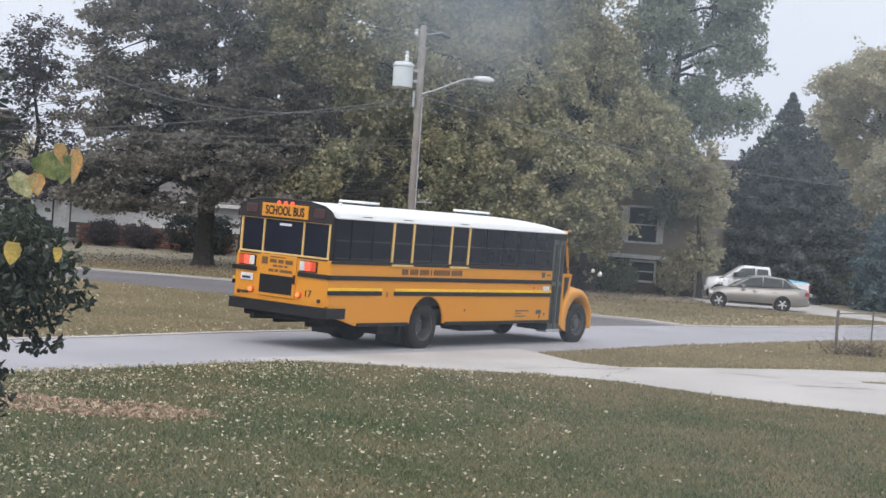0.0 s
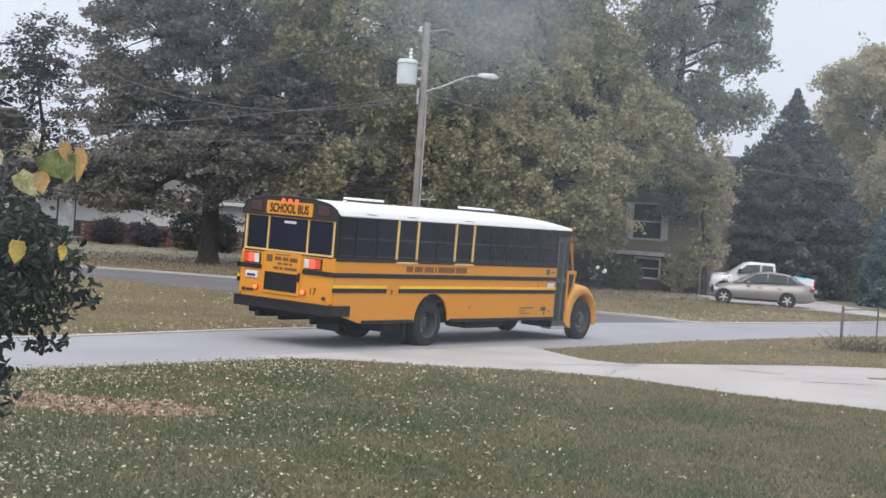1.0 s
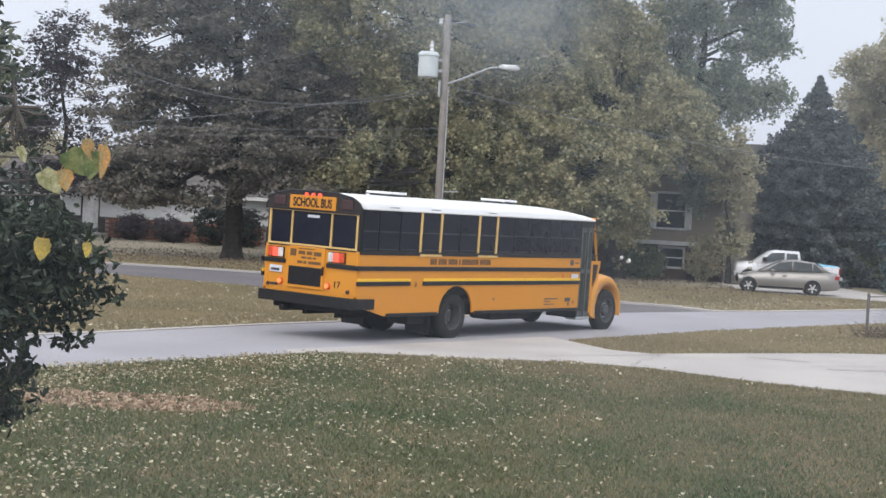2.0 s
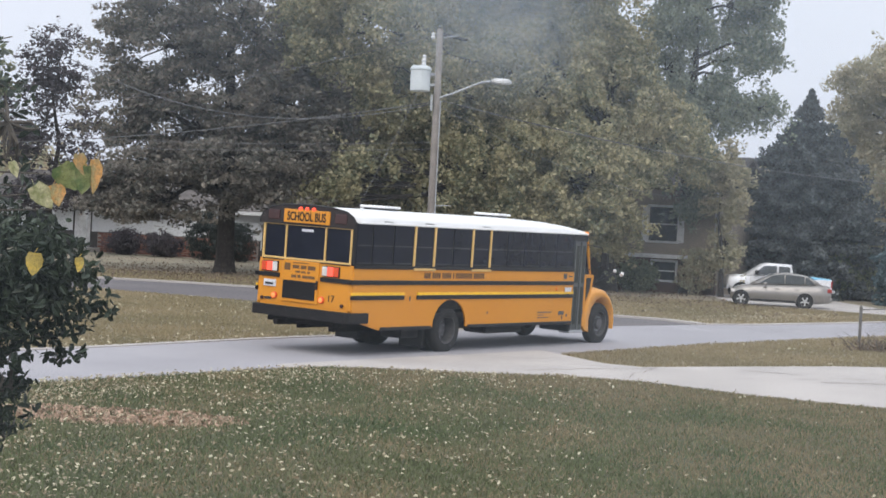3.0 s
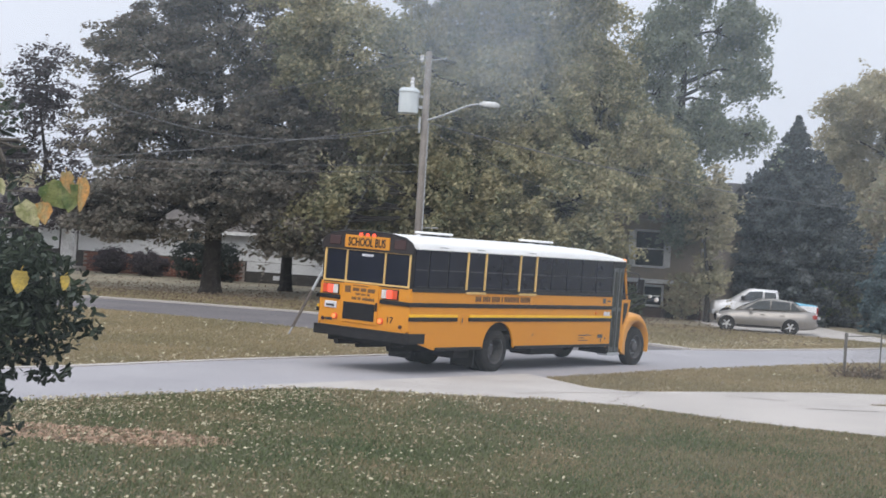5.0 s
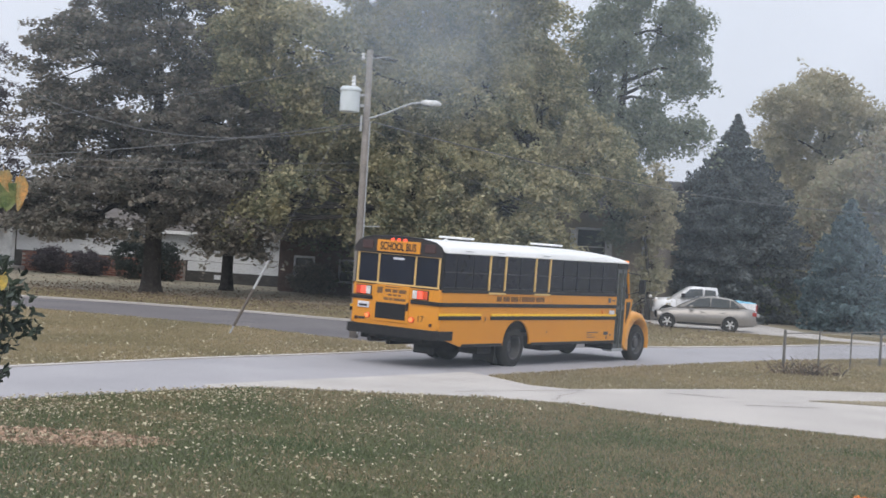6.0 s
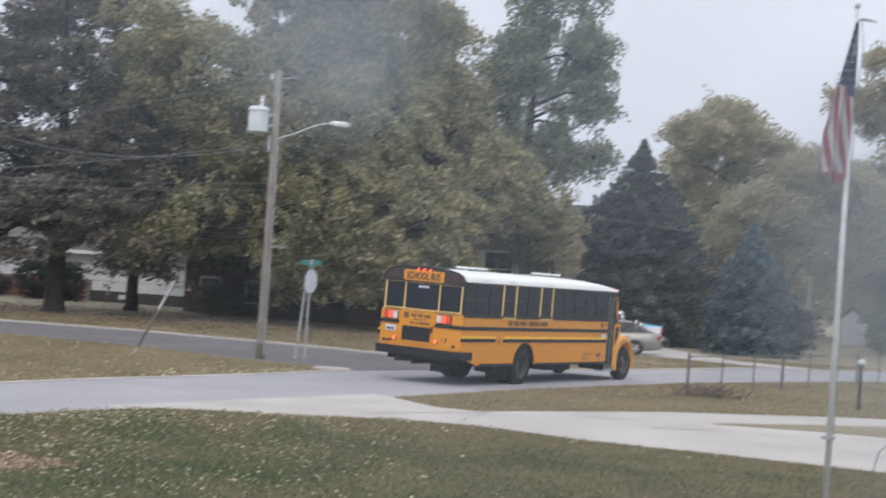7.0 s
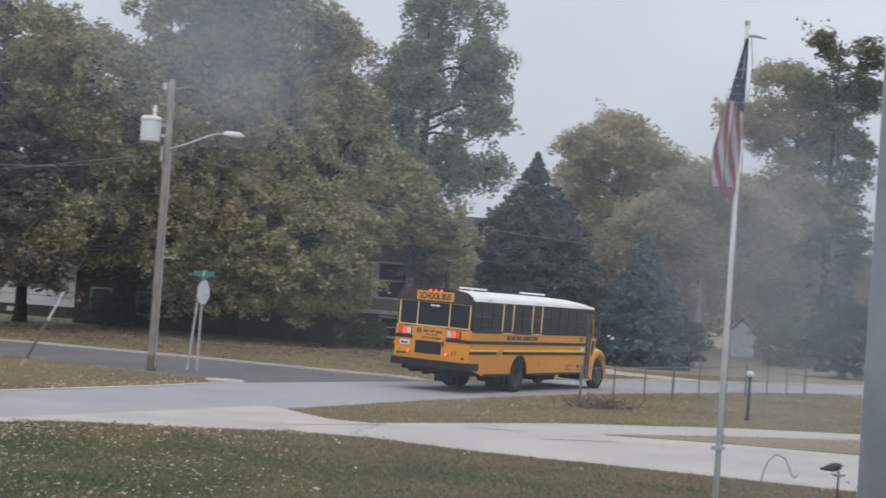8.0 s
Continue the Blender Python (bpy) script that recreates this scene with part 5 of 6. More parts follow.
def laps(bm, x0, x1, z0, z1, y, holes):
    """Lapped siding boards proud of a wall, cut at the openings."""
    z = z0
    while z < z1 - 0.02:
        zt = min(z + 0.18, z1)
        spans = [(x0, x1)]
        for h in holes:
            if h[2] - 0.1 < zt and h[3] + 0.1 > z:
                spans = [q for a, b in spans for q in ((a, min(b, h[0] - 0.1)), (max(a, h[1] + 0.1), b)) if q[1] - q[0] > 0.05]
        for a, b in spans:
            prism(bm, [(y, z), (y - 0.03, z), (y - 0.008, zt), (y, zt)], "x", a, b)
        z += 0.18
    return bm


def ranch_house():
    h = thing("ranch_house", pose(-26.5, 96.8, 0, 0, 0, -12.4), "single-storey house with brick wainscot and white lap siding", "house")
    L = 23.0
    doors = [(5.7, 6.7, 0.3, 2.35)]
    holes = [(2.6, 4.2, 1.1, 2.3)]
    part("wall", wall_boxes(bmesh.new(), L, 0.0, 2.75, holes + doors), M["foundation"], h)
    part("end_wall", B(0, 0.2, 0.2, 8, 0, 2.75), M["siding"], h)
    part("end_wall", B(L - 0.2, L, 0.2, 8, 0, 2.75), M["siding"], h)
    part("back_wall", B(0, L, 8, 8.2, 0, 2.75), M["siding"], h)
    part("siding", laps(bmesh.new(), 0, L, 1.18, 2.75, 0, holes + doors), M["siding"], h, "white lap siding")
    part("siding", laps(bmesh.new(), 17.1, L, 0.62, 1.16, 0, []), M["siding"], h, "white lap siding")
    w = part("wainscot", B(7.2, 17.0, -0.06, -0.005, 0.0, 1.14), M["mortar"], h, "red-brown brick wainscot")
    for a, b, c, d in holes:
        window(h, a, b, c, d, cols=2, rows=1)
    part("front_door", B(5.7, 6.7, 0.02, 0.08, 0.3, 2.35, 0.01), M["white_trim"], h, "white front door")
    for x in (4.9, 7.0):
        part("porch_post", B(x - 0.12, x + 0.12, -1.5, -1.26, 0.2, 2.7, 0.02), M["white_trim"], h, "white porch post")
    part("porch_floor", B(4.4, 7.4, -1.7, 0, 0, 0.25, 0.02), M["concrete"], h)
    part("fascia", B(-0.5, L + 0.5, -0.62, -0.5, 2.6, 2.8), M["white_trim"], h)
    part("soffit", B(-0.5, L + 0.5, -0.5, 0.0, 2.66, 2.7), M["white_trim"], h)
    part("roof", gable_roof(bmesh.new(), 0, L, 0, 8, 2.8, 1.9), M["roofing"], h, "dark grey shingle roof")
    part("crawl_vent", B(18.7, 19.3, -0.03, 0.0, 0.2, 0.45), M["siding"], h)
    part("chimney", B(12.0, 12.9, 3.0, 3.8, 3.0, 5.3, 0.02), M["dark_brick"], h)
    return h, w


def split_house():
    h = thing("split_level_house", pose(-4.3, 85.6, 0, 0, 0, -26.0), "split-level house in dark brick with tan siding", "house")
    L, S = 19.6, 11.4
    low = [(3.6, 5.4, 0.75, 1.75), (1.0, 2.0, 0.9, 1.8)]
    door = [(8.2, 9.2, 0.2, 2.25)]
    lowr = [(16.5, 17.65, 0.60, 1.45)]
    up = [(16.35, 17.75, 2.45, 4.05), (12.6, 14.2, 2.6, 4.0)]
    part("wall", wall_boxes(bmesh.new(), S, 0.0, 2.7, low + door), M["dark_brick"], h, "dark brown brick wall")
    bm = wall_boxes(bmesh.new(), L - S, 0.0, 1.66, [(a - S, b - S, c, d) for a, b, c, d in lowr])
    bmesh.ops.translate(bm, vec=(S, 0, 0), verts=bm.verts)
    part("wall", bm, M["dark_brick"], h, "dark brown brick wall")
    bm = wall_boxes(bmesh.new(), L - S, 1.66, 4.9, [(a - S, b - S, c, d) for a, b, c, d in up])
    bmesh.ops.translate(bm, vec=(S, -0.35, 0), verts=bm.verts)
    part("upper_wall", bm, M["siding_tan"], h)
    part("siding", laps(bmesh.new(), S, L, 1.85, 4.9, -0.35, up), M["siding_tan"], h, "tan lap siding")
    part("overhang_trim", B(S, L + 0.05, -0.42, 0.05, 1.62, 1.82, 0.01), M["white_trim"], h, "white trim under the overhang")
    for a, b, c, d in low + lowr:
        window(h, a, b, c, d, cols=1)
    for a, b, c, d in up:
        w = window(h, a, b, c, d)
        w.location.y = -0.35
    for x in (16.0, 17.82):
        part("shutter", B(x, x + 0.28, -0.42, -0.38, 2.4, 4.1, 0.01), M["white_trim"], h, "white shutter")
    part("front_door", B(8.2, 9.2, 0.05, 0.1, 0.2, 2.25, 0.01), M["foundation"], h, "dark front door")
    part("end_wall", B(-0.001, 0.2, 0.2, 8, 0, 2.7), M["dark_brick"], h)
    part("end_wall", B(L - 0.2, L, 0.2, 8, 0, 4.9), M["siding_tan"], h)
    part("mid_wall", B(S, S + 0.2, -0.15, 8, 1.66, 4.9), M["siding_tan"], h)
    part("back_wall", B(0, L, 8, 8.2, 0, 2.7), M["dark_brick"], h)
    part("roof", gable_roof(bmesh.new(), 0, S - 0.6, 0, 8, 2.75, 1.6), M["roofing"], h, "dark shingle roof")
    part("roof", gable_roof(bmesh.new(), S, L, -0.35, 8, 4.95, 1.8), M["roofing"], h, "dark shingle roof")
    part("corner_board", B(L - 0.02, L + 0.06, -0.42, -0.3, 1.7, 4.9), M["white_trim"], h)
    return h


def white_shed(x, y, rz):
    s = thing("garden_shed", pose(x, y, 0, 0, 0, rz), "small white gabled shed in the far yard", "shed")
    part("walls", prism(bmesh.new(), [(-0.9, 0), (0.9, 0), (0.9, 1.7), (0, 2.5), (-0.9, 1.7)], "y", 0, 2.0), M["white_trim"], s)
    part("roof", prism(bmesh.new(), [(-1.05, 1.55), (0, 2.5), (1.05, 1.55), (1.05, 1.66), (0, 2.62), (-1.05, 1.66)], "y", -0.1, 2.1), M["roofing"], s)
    part("door", B(-0.4, 0.4, -0.03, 0.0, 0.05, 1.6, 0.01), M["white_trim"], s)


# ---- cars ----
def car_wheel(parent, x, y, r, s):
    hub = new("wheel")
    hub.parent = parent
    hub.matrix_basis = pose(x, y, r)
    turn = pose(0, 0, 0, -90 * s, 0, 0)
    part("tyre", lathe(bmesh.new(), [(r * 0.66, -0.1), (r * 0.95, -0.11), (r, -0.07), (r, 0.07), (r * 0.95, 0.11), (r * 0.66, 0.1)], turn, 24, False), M["rubber"], hub)
    bm = bmesh.new()
    lathe(bm, [(r * 0.67, -0.1), (r * 0.67, 0.1), (r * 0.62, 0.095), (r * 0.58, 0.02), (0.0, 0.02)], turn, 20, False)
    part("rim", bm, M["rim"], hub)
    bm = bmesh.new()
    for i in range(5):
        b2 = bmesh.new()
        box(b2, -0.035, 0.035, 0.0, r * 0.62, 0.03, 0.085)
        bmesh.ops.transform(b2, matrix=turn @ pose(0, 0, 0, 0, 0, 72 * i), verts=b2.verts)
        tmp = bpy.data.meshes.new("spoke")
        b2.to_mesh(tmp)
        b2.free()
        bm.from_mesh(tmp)
        bpy.data.meshes.remove(tmp)
    part("spokes", bm, M["alloy"], hub, "silver alloy spokes")


def loft(bm, sections):
    """Closed skin through cross sections (x, [(y, z)...])."""
    rows = [[bm.verts.new((x, y, z)) for y, z in ring] for x, ring in sections]
    n = len(rows[0])
    for a, b in zip(rows, rows[1:]):
        for i in range(n):
            bm.faces.new([a[i], b[i], b[(i + 1) % n], a[(i + 1) % n]])
    bm.faces.new(rows[0])
    bm.faces.new(rows[-1][::-1])
    return bm


def ring(w, z0, z1, r=0.12):
    return [(-w + r, z0), (-w, z0 + r), (-w * 0.98, z1 - r), (-w + r * 1.6, z1), (w - r * 1.6, z1), (w * 0.98, z1 - r), (w, z0 + r), (w - r, z0)]


def sedan():
    """Front at +x; the wheels at 1.40 and -1.48."""
    c = thing("sedan", pose(14.2, 68.3, 0, 0, 0, 171) @ Matrix.Scale(0.90, 4), "silver-beige four-door sedan parked on concrete", "car")
    W = 0.91
    part("body", loft(bmesh.new(), [(-2.66, ring(0.74, 0.42, 0.88)), (-2.58, ring(0.85, 0.30, 1.06)), (-2.1, ring(W, 0.24, 1.10)), (-1.0, ring(W, 0.22, 1.05)), (0.5, ring(W, 0.22, 1.01)), (1.2, ring(0.90, 0.24, 0.95)), (1.65, ring(0.84, 0.28, 0.84)), (1.86, ring(0.72, 0.36, 0.68))]), M["silver"], c, smooth=True)
    part("cabin", loft(bmesh.new(), [(-2.28, ring(0.74, 1.02, 1.10, 0.05)), (-1.55, ring(0.66, 1.0, 1.50, 0.10)), (-0.7, ring(0.66, 1.0, 1.60, 0.12)), (-0.05, ring(0.66, 0.97, 1.54, 0.12)), (0.95, ring(0.74, 0.95, 1.03, 0.05))]), M["silver"], c, smooth=True)
    for s in (-1, 1):
        for q in ([(-1.92, 1.11), (-1.48, 1.11), (-1.48, 1.44), (-1.60, 1.41)], [(-1.42, 1.11), (-0.58, 1.09), (-0.58, 1.52), (-1.42, 1.46)], [(-0.52, 1.09), (0.62, 1.06), (0.02, 1.44), (-0.52, 1.52)]):
            part("side_window", prism(bmesh.new(), q, "y", min(s * 0.62, s * 0.75), max(s * 0.62, s * 0.75)), M["car_glass"], c)
        part("door_mirror", B(0.25, 0.42, min(s * 0.9, s * 1.08), max(s * 0.9, s * 1.08), 0.98, 1.12, 0.03), M["silver"], c)
        part("rocker_trim", B(-1.05, 0.95, min(s * 0.88, s * 0.925), max(s * 0.88, s * 0.925), 0.26, 0.34, 0.01), M["black"], c)
        for x in (-1.1, -0.2):
            part("door_handle", B(x - 0.1, x + 0.1, min(s * 0.9, s * 0.935), max(s * 0.9, s * 0.935), 0.84, 0.88, 0.01), M["silver"], c)
        part("tail_lamp", B(-2.67, -2.46, min(s * 0.55, s * 0.86), max(s * 0.55, s * 0.86), 0.78, 0.96, 0.03), M["red_lamp"], c)
        part("headlamp", B(1.62, 1.86, min(s * 0.45, s * 0.80), max(s * 0.45, s * 0.80), 0.60, 0.74, 0.03), M["white_lens"], c)
        for x in (1.40, -1.48):
            part("wheel_arch", lathe(bmesh.new(), [(0.38, -0.05), (0.38, 0.02), (0.0, 0.02)], pose(x, s * 0.895, 0.34, -90 * s, 0, 0), 20), M["black"], c)
            car_wheel(c, x, s * 0.85, 0.335, s)
    part("rear_window", prism(bmesh.new(), [(-2.24, 1.11), (-2.16, 1.11), (-1.60, 1.47), (-1.68, 1.47)], "y", -0.56, 0.56), M["car_glass"], c)
    part("windscreen", prism(bmesh.new(), [(0.84, 1.05), (0.90, 1.05), (0.02, 1.53), (-0.05, 1.53)], "y", -0.56, 0.56), M["car_glass"], c)
    part("rear_bumper", B(-2.72, -2.58, -0.78, 0.78, 0.36, 0.56, 0.05), M["silver"], c)
    part("number_plate", B(-2.70, -2.65, -0.26, 0.26, 0.66, 0.78), M["plate"], c)
    return c


def pickup():
    """Front at +x."""
    c = thing("pickup_truck", pose(15.50, 75.5, 0, 0, 0, 176) @ Matrix.Scale(0.92, 4), "white extended-cab pickup with a blue-covered load", "truck")
    Wt = M["truck_white"]
    part("bonnet", loft(bmesh.new(), [(0.9, ring(0.95, 0.55, 1.22)), (1.6, ring(0.94, 0.55, 1.20)), (1.95, ring(0.90, 0.55, 1.14)), (2.06, ring(0.82, 0.6, 1.02))]), Wt, c, smooth=True)
    part("lower_body", loft(bmesh.new(), [(-1.2, ring(0.96, 0.5, 1.24)), (1.0, ring(0.96, 0.5, 1.22))]), Wt, c, smooth=True)
    part("cab", loft(bmesh.new(), [(-1.15, ring(0.86, 1.15, 1.30, 0.05)), (-1.05, ring(0.76, 1.15, 1.83, 0.1)), (0.1, ring(0.76, 1.15, 1.85, 0.1)), (0.35, ring(0.76, 1.15, 1.78, 0.1)), (1.15, ring(0.84, 1.1, 1.22, 0.05))]), Wt, c, smooth=True)
    for s in (-1, 1):
        for q in ([(-0.98, 1.28), (-0.42, 1.28), (-0.42, 1.72), (-0.94, 1.70)], [(-0.30, 1.28), (0.82, 1.24), (0.34, 1.70), (-0.30, 1.74)]):
            part("side_window", prism(bmesh.new(), q, "y", min(s * 0.7, s * 0.885), max(s * 0.7, s * 0.885)), M["car_glass"], c)
        part("bed_side", B(-3.0, -1.25, min(s * 0.9, s * 0.97), max(s * 0.9, s * 0.97), 0.55, 1.16, 0.02), Wt, c)
        part("tail_lamp", B(-3.05, -2.97, min(s * 0.82, s * 0.98), max(s * 0.82, s * 0.98), 0.78, 1.12, 0.02), M["red_lamp"], c)
        part("door_mirror", B(0.6, 0.78, min(s * 0.96, s * 1.18), max(s * 0.96, s * 1.18), 1.25, 1.48, 0.03), M["black"], c)
        for x in (1.42, -2.1):
            part("wheel_arch", lathe(bmesh.new(), [(0.44, -0.05), (0.44, 0.02), (0, 0.02)], pose(x, s * 0.955, 0.42, -90 * s, 0, 0), 20), M["black"], c)
            car_wheel(c, x, s * 0.87, 0.39, s)
    part("bed_floor", B(-3.0, -1.2, -0.92, 0.92, 0.55, 0.68), Wt, c)
    part("tailgate", B(-3.04, -2.98, -0.9, 0.9, 0.55, 1.14, 0.01), Wt, c)
    part("load_cover", loft(bmesh.new(), [(-3.0, ring(0.86, 0.7, 1.20, 0.05)), (-2.0, ring(0.88, 0.7, 1.28, 0.08)), (-1.3, ring(0.86, 0.7, 1.22, 0.05))]), M["tarp"], c, "blue cover over the load")
    part("rear_bumper", B(-3.2, -3.05, -0.9, 0.9, 0.5, 0.66, 0.03), M["galv"], c)
    part("front_bumper", B(2.02, 2.14, -0.9, 0.9, 0.48, 0.70, 0.04), M["galv"], c)
    return c


# ---- street furniture ----
POLE = Vector((-0.1, 46.9, 0))


def wire(name, pts, sag, r, label):
    bm = bmesh.new()
    a, b = Vector(pts[0]), Vector(pts[1])
    n = 26
    tube(bm, [a.lerp(b, i / n) - Vector((0, 0, sag * 4 * (i / n) * (1 - i / n))) for i in range(n + 1)], r, 5)
    return tagged(part(name, bm, M["cable"]), label, "cable", "overhead cables")


def utility_pole():
    p = thing("utility_pole", pose(*POLE), "weathered wooden utility pole with transformer and street light", "utility pole")
    part("shaft", T([(0, 0, -0.3), (0, 0, 0.6), (-0.01, 0, 4), (-0.03, 0, 8.25)], [0.13, 0.125, 0.112, 0.092], 14), M["pole_wood"], p, smooth=True)
    part("base_wrap", T([(0, 0, 0), (0, 0, 0.45)], 0.133, 14), M["pole_stain"], p, "dark stained foot")
    can = part("transformer", lathe(bmesh.new(), [(0.27, 6.44), (0.285, 6.46), (0.285, 7.02), (0.31, 7.04), (0.31, 7.08), (0.24, 7.16), (0, 7.18)], pose(-0.52, -0.05, 0), 24), M["transformer"], p, "pale grey transformer can", smooth=False)
    part("bushing", lathe(bmesh.new(), [(0.05, 7.15), (0.07, 7.2), (0.045, 7.26), (0.07, 7.32), (0.045, 7.38), (0.06, 7.44), (0.0, 7.5)], pose(-0.44, -0.05, 0), 12), M["white_trim"], can)
    part("hanger", B(-0.26, -0.1, -0.06, 0.06, 6.6, 6.68), M["galv"], can)
    part("hanger", B(-0.26, -0.1, -0.06, 0.06, 6.9, 6.98), M["galv"], can)
    arm = part("lamp_arm", T([(0.05, -0.05, 6.28), (0.5, -0.1, 6.45), (0.95, -0.15, 6.66), (1.25, -0.2, 6.78), (1.6, -0.25, 6.83)], 0.03, 8), M["galv"], p, "curved galvanised lamp arm")
    head = part("lamp_head", loft(bmesh.new(), [(1.50, ring(0.06, 6.79, 6.87, 0.02)), (1.62, ring(0.12, 6.76, 6.90, 0.03)), (1.95, ring(0.13, 6.74, 6.90, 0.03)), (2.08, ring(0.05, 6.77, 6.84, 0.01))]), M["white_trim"], arm, "pale cobra-head street light", smooth=True)
    head.location.y = -0.25
    part("conduit", T([(0.10, -0.12, 0.1), (0.09, -0.11, 6.2)], 0.018, 8), M["galv"], p)
    part("top_bracket", T([(-0.02, 0, 7.98), (0.35, -0.05, 8.05), (0.55, -0.05, 8.08)], 0.02, 6), M["galv"], p)
    part("top_insulator", lathe(bmesh.new(), [(0.04, 0), (0.07, 0.05), (0.04, 0.1), (0.06, 0.15), (0, 0.2)], pose(-0.22, 0, 7.95), 10), M["white_trim"], p)
    part("top_insulator_pin", T([(-0.22, 0, 7.8), (-0.03, 0, 7.85)], 0.015, 6), M["galv"], p)
    part("service_bracket", T([(0.1, -0.1, 3.2), (0.55, -0.12, 3.22)], 0.015, 6), M["galv"], p)
    part("insulator_rack", B(-0.2, -0.14, -0.16, -0.06, 5.9, 6.35), M["galv"], p)
    # guy wire with its guard, to the ground
    g0, g1 = Vector((-3.4, -1.7, 0)), Vector((-0.1, -0.05, 7.4))
    part("guy_wire", T([g0, g1], 0.006, 6), M["cable"], p)
    part("guy_guard", T([g0 + (g1 - g0) * 0.03, g0 + (g1 - g0) * 0.17], 0.04, 8), M["pole_stain"], p, "brown guy-wire guard")
    part("guard_sleeve", T([g0 + (g1 - g0) * 0.17, g0 + (g1 - g0) * 0.28], 0.036, 8), M["galv"], p, "pale grey upper guard sleeve")
    part("anchor_rod", T([g0 - (g1 - g0) * 0.02, g0 + (g1 - g0) * 0.05], 0.025, 6), M["galv"], p)


def wires():
    P = POLE
    for a, b, sag, r in (((-0.12, 46.8, 8.1), (-15.8, 57.6, 5.75), 0.35, 0.009), ((-0.2, 46.8, 6.15), (-21.5, 58.5, 4.45), 0.45, 0.012), ((-0.2, 46.8, 6.1), (-14.06, 58.0, 8.29), 1.3, 0.012),
                         ((-0.2, 46.8, 5.0), (-22, 50, 5.2), 0.45, 0.006), ((-0.2, 46.8, 4.8), (-22, 51, 4.6), 0.3, 0.006)):
        wire("power_cable", (a, b), sag, r, "thin dark overhead cable sagging to the pole")
    wire("power_cable", ((0.05, 46.9, 6.2), (26, 74, 5.7), ), 0.7, 0.014, "thin overhead cable running on over the street")
    wire("power_cable", ((0.05, 46.9, 6.0), (12.5, 79.5, 4.6)), 0.6, 0.008, "thin service cable to the far house")


def stop_sign():
    s = thing("stop_sign", pose(1.2, 48.3, 0, 0, 0, 0), "back of a stop sign with green street name blades", "road sign")
    part("post", B(-0.03, 0.03, -0.02, 0.02, -0.2, 2.95), M["galv"], s)
    part("brace_post", T([(-0.28, -0.15, -0.1), (-0.12, -0.02, 2.1)], 0.035, 8), M["galv"], s)
    oct_pts = [(0.375 * math.cos(math.pi / 8 + math.pi / 4 * i), 2.30 + 0.375 * math.sin(math.pi / 8 + math.pi / 4 * i)) for i in range(8)]
    bm = prism(bmesh.new(), oct_pts, "y", -0.035, -0.03)
    bmesh.ops.rotate(bm, cent=(0, 0, 0), matrix=Matrix.Rotation(radians(58), 3, "Z"), verts=bm.verts)
    part("plate", bm, M["sign_back"], s, "bare grey octagonal sign back")
    for rz, z in ((10, 2.76), (75, 2.62)):
        bm = B(-0.31, 0.31, -0.006, 0.006, z, z + 0.16)
        bmesh.ops.rotate(bm, cent=(0, 0, 0), matrix=Matrix.Rotation(radians(rz), 3, "Z"), verts=bm.verts)
        part("name_blade", bm, M["sign_green"], s, "green street name blade")


def chain_fence():
    a, b = Vector((11.3, 42.9)), Vector((24.2, 58.8))
    d = (b - a).normalized()
    n = 9
    f = thing("chain_link_fence", pose(a.x, a.y, 0, 0, 0, math.degrees(math.atan2(d.y, d.x))), "low grey chain-link fence along the grass", "fence")
    L = (b - a).length
    for i in range(n + 1):
        x = L * i / n
        r = 0.04 if i in (0, 3, 6, 9) else 0.022
        part("post", lathe(bmesh.new(), [(r, -0.1), (r, 1.06), (r * 1.2, 1.07), (r * 0.8, 1.12), (0, 1.14)], pose(x, 0, 0), 10), M["fence_metal"], f)
    part("top_rail", T([(0, 0, 1.03), (L, 0, 1.03)], 0.014, 8), M["fence_metal"], f)
    bm = bmesh.new()
    for s in (-1, 1):
        x = -1.0
        while x < L:
            x0, x1, z0, z1 = (x, x + 1.0, 0.03, 1.03) if s > 0 else (x + 1.0, x, 0.03, 1.03)
            if min(x0, x1) >= 0 and max(x0, x1) <= L:
                t = 0.0022
                vs = [bm.verts.new(p) for p in ((x0 - t, 0.004 * s, z0), (x0 + t, 0.004 * s, z0), (x1 + t, 0.004 * s, z1), (x1 - t, 0.004 * s, z1))]
                bm.faces.new(vs)
            x += 0.075
    part("mesh", bm, M["fence_metal"], f)


def brush_pile():
    rng = np.random.default_rng(8)
    t = thing("brush_pile", pose(11.6, 42.1, 0), "heap of dry twigs at the fence post", "brush")
    bm = bmesh.new()
    for i in range(70):
        x, y = rng.normal(0, 0.6), rng.normal(0, 0.3)
        q = Vector((x * 0.75, y * 0.75, 0.02))
        e = q + Vector((rng.normal(0, 0.35), rng.normal(0, 0.2), rng.uniform(0.1, 0.5)))
        tube(bm, [q, q.lerp(e, 0.5) + Vector((0, 0, 0.05)), e], [0.012, 0.009, 0.003], 4)
    part("twigs", bm, M["twig"], t)
    c = rng.normal(size=(420, 3)) * (0.6, 0.3, 0.12) + (0, 0, 0.14)
    leaf_cloud("dead_leaves", c[c[:, 2] > 0] * (0.75, 0.75, 0.8), 0.07, M["brown_leaf"], t, rng)


